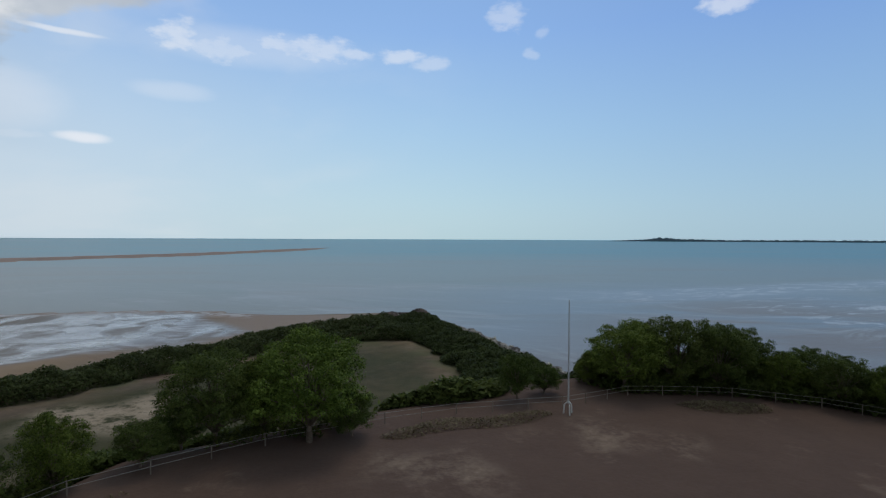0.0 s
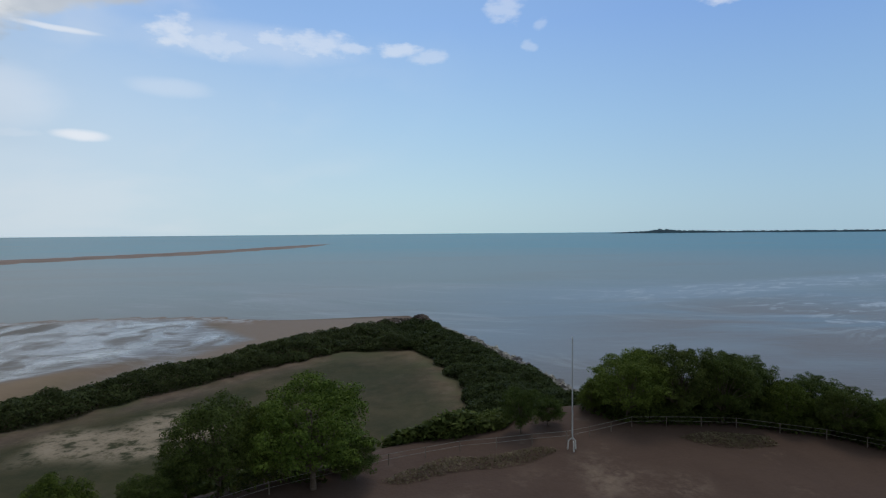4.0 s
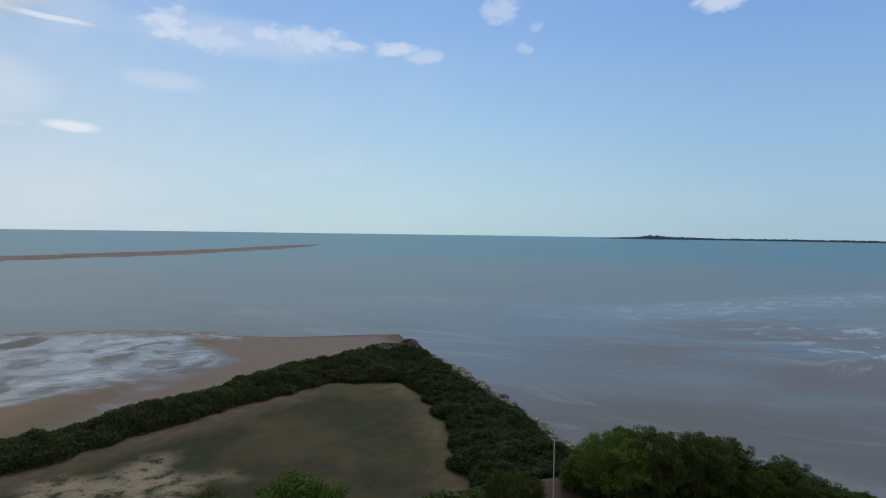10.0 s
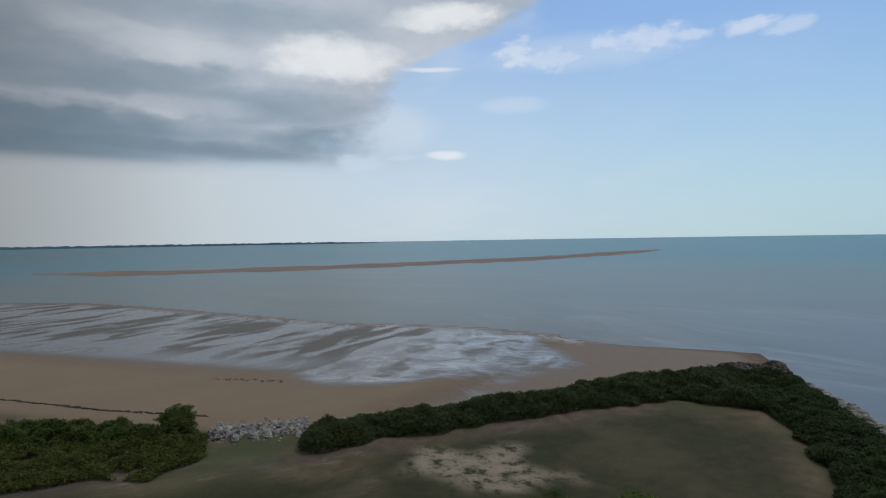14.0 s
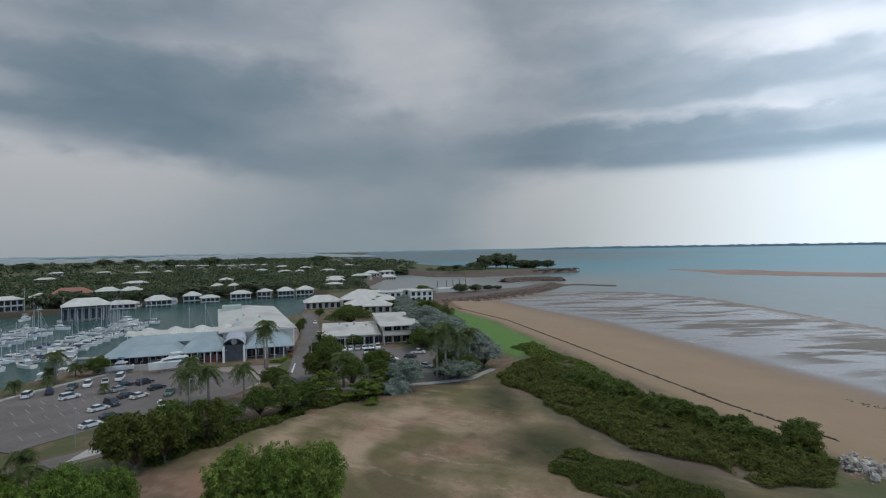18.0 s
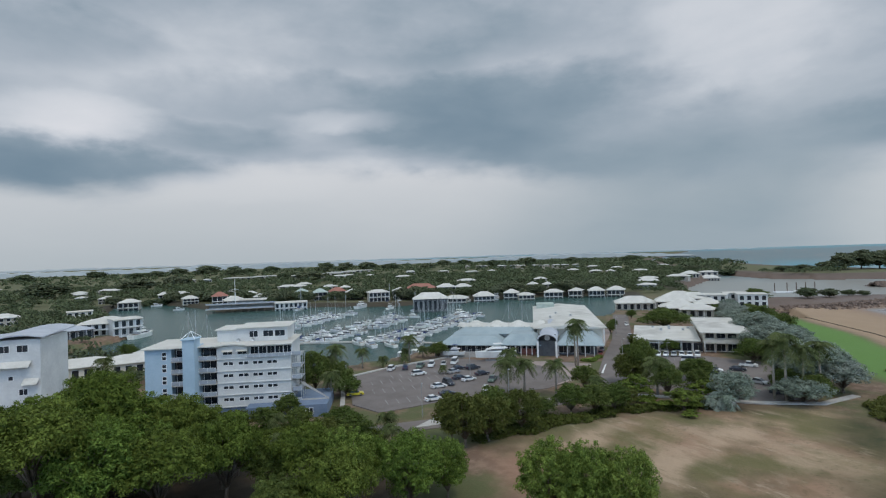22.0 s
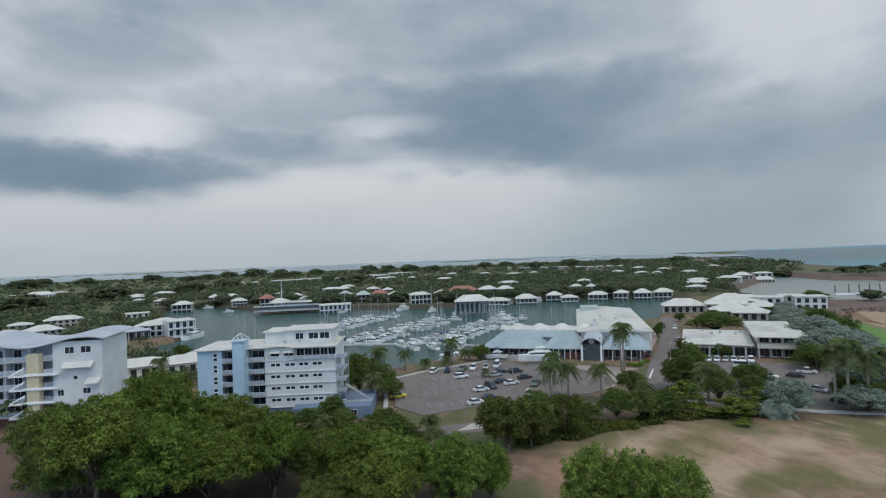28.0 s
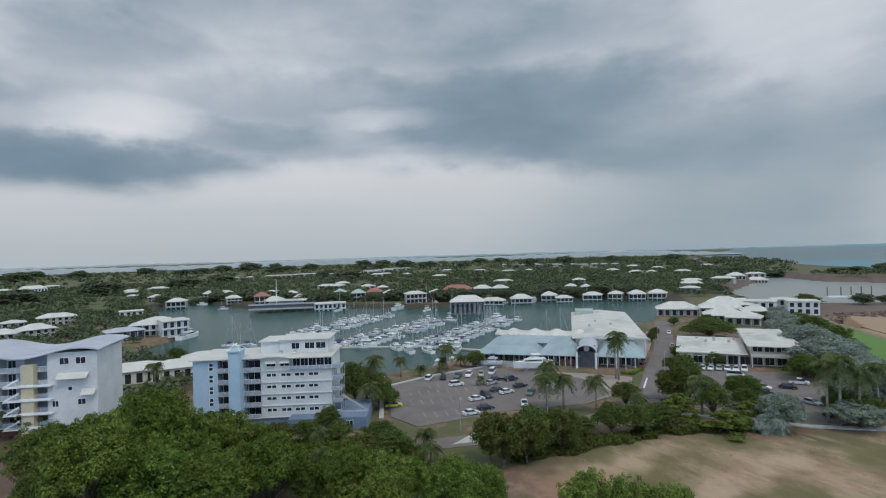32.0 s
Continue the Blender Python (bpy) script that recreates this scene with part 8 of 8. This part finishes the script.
def make_cruiser(label, L=11.0, fly=True, trim=None):
    b = thing("motor_cruiser", label, "boat", group="moored boats")
    W = L * 0.33
    part("hull", hull(L, W, L * 0.125, 0.8), GEL, b)
    f = L * 0.125
    part("cabin", cabin(-L * 0.22, L * 0.26, W * 0.40, W * 0.26, f, f + 1.3, 1.2), GEL, b)
    part("cabin_window", cabin(-L * 0.19, L * 0.225, W * 0.395, W * 0.285, f + 0.55, f + 1.05, 0.55), GLASS, b)
    part("hardtop", Mesh().box(-L * 0.30, -W * 0.38, f + 1.32, L * 0.12, W * 0.38, f + 1.44, 0.04), GEL, b)
    if fly:
        part("flybridge", cabin(-L * 0.16, L * 0.08, W * 0.33, W * 0.28, f + 1.44, f + 2.1, 0.4), GEL, b)
        part("bimini", Mesh().box(-L * 0.18, -W * 0.33, f + 3.2, L * 0.04, W * 0.33, f + 3.28, 0.03), trim or GEL, b, "canvas sun roof")
        part("bimini_post", Mesh().tube([(-L * 0.16, -W * 0.3, f + 1.44), (-L * 0.16, -W * 0.3, f + 3.2)], [0.04, 0.04], 4).tube([(-L * 0.16, W * 0.3, f + 1.44), (-L * 0.16, W * 0.3, f + 3.2)], [0.04, 0.04], 4)
             .tube([(L * 0.03, -W * 0.28, f + 1.9), (L * 0.03, -W * 0.28, f + 3.2)], [0.04, 0.04], 4).tube([(L * 0.03, W * 0.28, f + 1.9), (L * 0.03, W * 0.28, f + 3.2)], [0.04, 0.04], 4), STEEL, b)
    part("bow_rail", Mesh().tube([(L * 0.10, -W * 0.40, f + 0.75), (L * 0.34, -W * 0.22, f + 1.0), (L * 0.47, 0, f + 1.1), (L * 0.34, W * 0.22, f + 1.0), (L * 0.10, W * 0.40, f + 0.75)], [0.035] * 5, 4), STEEL, b)
    part("aerial", Mesh().tube([(-L * 0.1, W * 0.3, f + 1.4), (-L * 0.14, W * 0.3, f + 5.2)], [0.035, 0.02], 4), WHITE_PAINT, b)
    part("cockpit", Mesh().box(-L * 0.46, -W * 0.36, f * 0.7, -L * 0.23, W * 0.36, f + 0.06), TIMBER, b)
    return b


GREY_CANVAS = material("grey_canvas", ((0.22, 0.24, 0.27), (0.30, 0.32, 0.35)), 1.0, 0.9)
boat_kinds = [make_sailboat("white sailing boat with bare mast at its berth", 11.0, 14.0), make_sailboat("white sailing boat with grey sail cover", 9.5, 12.0, GREY_CANVAS),
              make_cruiser("white motor cruiser with flybridge at its berth", 12.0), make_cruiser("small white motor boat at its berth", 8.0, False), make_cruiser("white motor boat with navy canvas roof", 10.0, True, NAVY_CANVAS),
              make_cruiser("large white motor yacht with sun roof", 18.0, True)]
placed = set()


def moor(k, x, y, turn, z=BASIN, size=1.0):
    m = Matrix.LocRotScale((x * U, y * U, z), Euler((0, 0, radians(turn))), (size, size, size))
    if k in placed:
        return copy_thing(boat_kinds[k], m)
    placed.add(k)
    boat_kinds[k].matrix_world = m
    return boat_kinds[k]


DECKING = material("weathered_decking", ((0.17, 0.16, 0.15), (0.27, 0.255, 0.24)), 0.8, 0.9)


def berth_row(a, b, n, seed, skip=0.12, sail=0.4):
    """A floating pontoon with piles and boats lying bow-out on both sides."""
    rnd = random.Random(seed)
    pa, pb = Vector(a), Vector(b)
    d = (pb - pa).normalized()
    nrm = Vector((-d.y, d.x))
    turn = math.degrees(math.atan2(d.y, d.x))
    L = (pb - pa).length * U
    pon = thing("pontoon", "long floating pontoon with finger berths and piles", "pontoon", pose(pa.x * U, pa.y * U, BASIN, 0, 0, turn), "pontoons")
    part("walkway", Mesh().box(0, -1.2, -0.3, L, 1.2, 0.45), DECKING, pon)
    for i in range(n):
        x = L * (i + 0.5) / n
        if i % 2 == 0:
            part("finger", Mesh().box(x - 0.4, -9.0, -0.3, x + 0.4, -1.2, 0.4).box(x - 0.4, 1.2, -0.3, x + 0.4, 9.0, 0.4), DECKING, pon)
            part("pile", Mesh().tube([(x, 9.2, -2.4), (x, 9.2, 2.8)], [0.2, 0.2], 6).tube([(x, -9.2, -2.4), (x, -9.2, 2.8)], [0.2, 0.2], 6), TIMBER, pon)
        for s in (-1, 1):
            if rnd.random() < skip:
                continue
            p = pa + d * ((x + rnd.uniform(-0.3, 0.3)) / U) + nrm * (s * rnd.uniform(6.6, 7.6) / U)
            k = rnd.choice((0, 0, 1)) if rnd.random() < sail else rnd.choice((2, 3, 3, 4))
            moor(k, p.x, p.y, turn + 90 * s + rnd.uniform(-3, 3) + (180 if rnd.random() < 0.25 else 0), size=rnd.uniform(0.88, 1.15))


berth_row((-163, -130), (-256, -145), 21, 1, 0.08, 0.5)
berth_row((-150, -160), (-238, -175), 19, 2, 0.12, 0.35)
berth_row((-160, -200), (-240, -222), 16, 3, 0.15, 0.3)
walkway = thing("pontoon", "main pontoon walkway from the shore to the berths", "pontoon", None, "pontoons")
for a, b in (((-171, -103), (-166, -134)), ((-166, -134), (-148, -164)), ((-148, -164), (-158, -200))):
    pa, pb = P(*a), P(*b)
    d = (pb - pa).normalized()
    n_ = Vector((-d.y, d.x, 0)) * 1.3
    part("walkway", Mesh().prism([pa + n_, pa - n_, pb - n_, pb + n_], BASIN - 0.3, BASIN + 0.5), CONCRETE, walkway)
for k, x, y, t, s in ((5, -135, -250, 205, 1.0), (5, -273, -237, 190, 0.95), (2, -272, -212, 190, 1.0), (4, -157, -139, 250, 1.15), (2, -155, -131, 240, 1.1), (4, -158, -124, 250, 1.1), (5, -248, -146, 170, 0.9),
                      (0, -268, -190, 190, 1.0), (5, -351, -176, 200, 0.9), (2, -398, -127, 200, 1.0), (4, -396, -108, 200, 1.1), (3, -223, -364, 150, 1.1), (3, -239, -420, 150, 1.2), (0, -129, -205, 100, 1.1), (0, -134, -200, 100, 1.0),
                      (0, -300, -235, 160, 1.2), (2, -306, -230, 160, 1.0), (3, -340, -186, 180, 1.0), (2, -330, -188, 180, 1.0), (0, -205, -98, 90, 1.0), (0, -212, -95, 90, 1.05), (3, -140, -105, 200, 1.2), (3, -146, -104, 200, 1.1),
                      (0, -250, -270, 200, 1.3), (3, -380, -150, 200, 1.0), (2, -165, -115, 200, 1.0)):
    moor(k, x, y, t, size=s)
# boats ashore beside the restaurant, on cradles
moor(5, -140.5, -71.5, 310, 1.6, 0.8)
moor(4, -139.5, -85, 300, 1.3, 0.9)
for x, y in ((-140.5, -71.5), (-139.5, -85)):
    cr = thing("boat_cradle", "steel cradle holding a boat ashore", "boat cradle", pose(x * U, y * U, 0.2, 0, 0, 300))
    part("frame", Mesh().box(-3.5, -1.2, 0, 3.5, -1.0, 0.25).box(-3.5, 1.0, 0, 3.5, 1.2, 0.25).box(-2.6, -1.2, 0, -2.4, 1.2, 1.2).box(2.0, -1.2, 0, 2.2, 1.2, 1.2), STEEL, cr)


# ---- posts, poles and fences ----
def lamp_post(x, y, h, turn):
    p = thing("street_lamp", "slim grey street lamp on a tall pole", "street lamp", place(x, y, turn), "street lamps")
    part("pole", Mesh().tube([(0, 0, -0.3), (0, 0, h)], [0.09, 0.06], 6), STEEL, p)
    part("arm", Mesh().tube([(0, 0, h - 0.05), (1.2, 0, h + 0.15)], [0.05, 0.04], 5), STEEL, p)
    part("lamp_head", Mesh().box(0.9, -0.14, h + 0.08, 1.6, 0.14, h + 0.2, 0.03), STEEL, p)


for x, y in ((-93, -86), (-86, -60), (-121, -69), (-131, 0), (-152, -38), (-200, -52), (-104, -50), (-150, -26)):
    lamp_post(x, y, 8.0, 40)


POLE_GREY = material("dull_aluminium", ((0.46, 0.47, 0.48), (0.56, 0.57, 0.58)), 2.0, 0.5)
WIRE = material("pale_wire", ((0.24, 0.22, 0.20), (0.36, 0.34, 0.31)), 2.0, 0.7)


def flagpole():
    p = thing("flagpole", "tall white flagpole on a splayed three-legged base", "flagpole", place(11.9, 37.0))
    part("pole", Mesh().tube([(0, 0, 0.9), (0, 0, 9.6)], [0.07, 0.045], 8), POLE_GREY, p)
    for i in range(3):
        a = i * 2.094 + 0.5
        part("leg", Mesh().tube([(0, 0, 1.1), (0.35 * math.cos(a), 0.35 * math.sin(a), 0.75), (0.42 * math.cos(a), 0.42 * math.sin(a), -0.2)], [0.06, 0.06, 0.06], 6), WHITE_PAINT, p)
    part("cap", Mesh().tube([(0, 0, 9.6), (0, 0, 9.75)], [0.08, 0.03], 8), WHITE_PAINT, p)


flagpole()


def wire_fence(line):
    f = thing("wire_fence", "low wire fence on thin posts along the plot's edge", "fence")
    tops = []
    for (xa, ya), (xb, yb) in zip(line, line[1:]):
        n = max(1, round(math.dist((xa, ya), (xb, yb)) * U / 3.0))
        for i in range(n):
            x, y = xa + (xb - xa) * i / n, ya + (yb - ya) * i / n
            z = height(x, y)
            part("post", Mesh().tube([(x * U, y * U, z - 0.3), (x * U, y * U, z + 0.95)], [0.045, 0.04], 5), TIMBER, f)
            tops.append(Vector((x * U, y * U, z)))
    for h in (0.9, 0.5):
        for i in range(len(tops) - 1):
            part("wire", Mesh().tube([tops[i] + Vector((0, 0, h)), tops[i + 1] + Vector((0, 0, h))], [0.016, 0.016], 4), WIRE, f)


wire_fence([(-24, 20), (-16, 27), (-13, 29), (-8, 32.5), (-1, 36), (4, 37.8), (12, 38.6), (18, 41), (26, 40), (31, 37), (36, 32)])

channel = thing("pontoon", "white floating pontoon held by dark piles in the channel", "pontoon", None, "pontoons")
for i, (x, y) in enumerate(((-479, -5), (-484, 3), (-489, 9), (-493, 15), (-498, 21))):
    part("pile", Mesh().tube([(x * U, y * U, SEA - 2), (x * U, y * U, SEA + 8.5)], [0.45, 0.45], 8), ROCK_DARK, channel)
for a, b in (((-476, -5), (-483, 6)), ((-488, 8), (-496, 19))):
    pa, pb = P(*a), P(*b)
    n_ = Vector((-(pb - pa).y, (pb - pa).x, 0)).normalized() * 2.0
    part("float", Mesh().prism([pa + n_, pa - n_, pb - n_, pb + n_], SEA - 0.3, SEA + 1.0), WHITE_PAINT, channel)


# ---- boulders that can be told apart, and the tide line ----
def boulder(seed):
    rnd = random.Random(seed)
    me = Mesh()
    for lvl, rad in ((-0.55, 0.7), (0.05, 1.0), (0.5, 0.6)):
        for j in range(6):
            a = j * 1.0472 + lvl
            q = rad * rnd.uniform(0.75, 1.25)
            me.v.append((math.cos(a) * q, math.sin(a) * q, lvl * rnd.uniform(0.8, 1.25)))
    for lv in (0, 6):
        me.f += [(lv + j, lv + (j + 1) % 6, lv + 6 + (j + 1) % 6, lv + 6 + j) for j in range(6)]
    me.f.append(tuple(12 + j for j in range(6)))
    return me.data("boulder", material("boulder_stone", ((0.20, 0.175, 0.15), (0.46, 0.42, 0.37)), 1.2, 0.9, bump=0.03, per_object=0.7))


stones = [boulder(i) for i in range(6)]


def boulder_heap(line, width, n, size, label, seed):
    rnd = random.Random(seed)
    heap = new("boulder_bank")
    tagged(heap, label, "rock bank", kind="structure")
    seg = [math.dist(a, b) for a, b in zip(line, line[1:])]
    for i in range(n):
        s_ = rnd.random() * sum(seg)
        for (a, b), L in zip(zip(line, line[1:]), seg):
            if s_ <= L:
                break
            s_ -= L
        t, o = s_ / L, rnd.gauss(0, 0.4) * width
        x, y = a[0] + (b[0] - a[0]) * t - (b[1] - a[1]) / L * o, a[1] + (b[1] - a[1]) * t + (b[0] - a[0]) / L * o
        r = size * rnd.uniform(0.6, 1.4)
        ob = part("boulder", stones[i % 6], None, heap)
        ob.matrix_world = Matrix.LocRotScale((x * U, y * U, height(x, y) + r * 0.25), Euler((rnd.random(), rnd.random(), rnd.random() * 6)), (r, r * rnd.uniform(0.7, 1), r * 0.85))


boulder_heap([(-76, 56), (-70, 59.5), (-64, 66)], 4.5, 260, 0.75, "pale tumbled boulders at the head of the beach", 3)
boulder_heap([(15, 117), (21.5, 91), (26.5, 69), (31, 62)], 1.8, 280, 0.85, "light grey boulders along the sea wall", 5)
boulder_heap([(-3, 140), (3, 144), (8, 138)], 4.0, 120, 0.9, "boulders at the tip of the spit", 7)

wrack = Mesh()
rw = random.Random(12)
tide = [(-285, 5), (-232, 27), (-161, 43), (-128, 50), (-105, 55), (-84, 62)]
for (xa, ya), (xb, yb) in zip(tide, tide[1:]):
    n = int(math.dist((xa, ya), (xb, yb)) * 1.6)
    zs = terrain(np.linspace(xa, xb, n)[None], np.linspace(ya, yb, n)[None])[0][0]
    for i in range(n):
        x, y = (xa + (xb - xa) * i / n) * U + rw.uniform(-0.3, 0.3), (ya + (yb - ya) * i / n) * U + rw.uniform(-0.3, 0.3)
        a, w, l = math.atan2(yb - ya, xb - xa) + rw.uniform(-0.3, 0.3), rw.uniform(0.12, 0.35), rw.uniform(0.3, 0.8)
        c, d = math.cos(a), math.sin(a)
        wrack.prism([(x - c * l + d * w, y - d * l - c * w), (x + c * l + d * w, y + d * l - c * w), (x + c * l - d * w, y + d * l + c * w), (x - c * l - d * w, y - d * l + c * w)], zs[i] - 0.05, zs[i] + rw.uniform(0.08, 0.22))
solid("tide_wrack", wrack, material("dried_weed", ((0.045, 0.035, 0.025), (0.09, 0.07, 0.05)), 1.0, 0.95), "thin dark line of dried weed along the beach", "seaweed", kind="stuff")
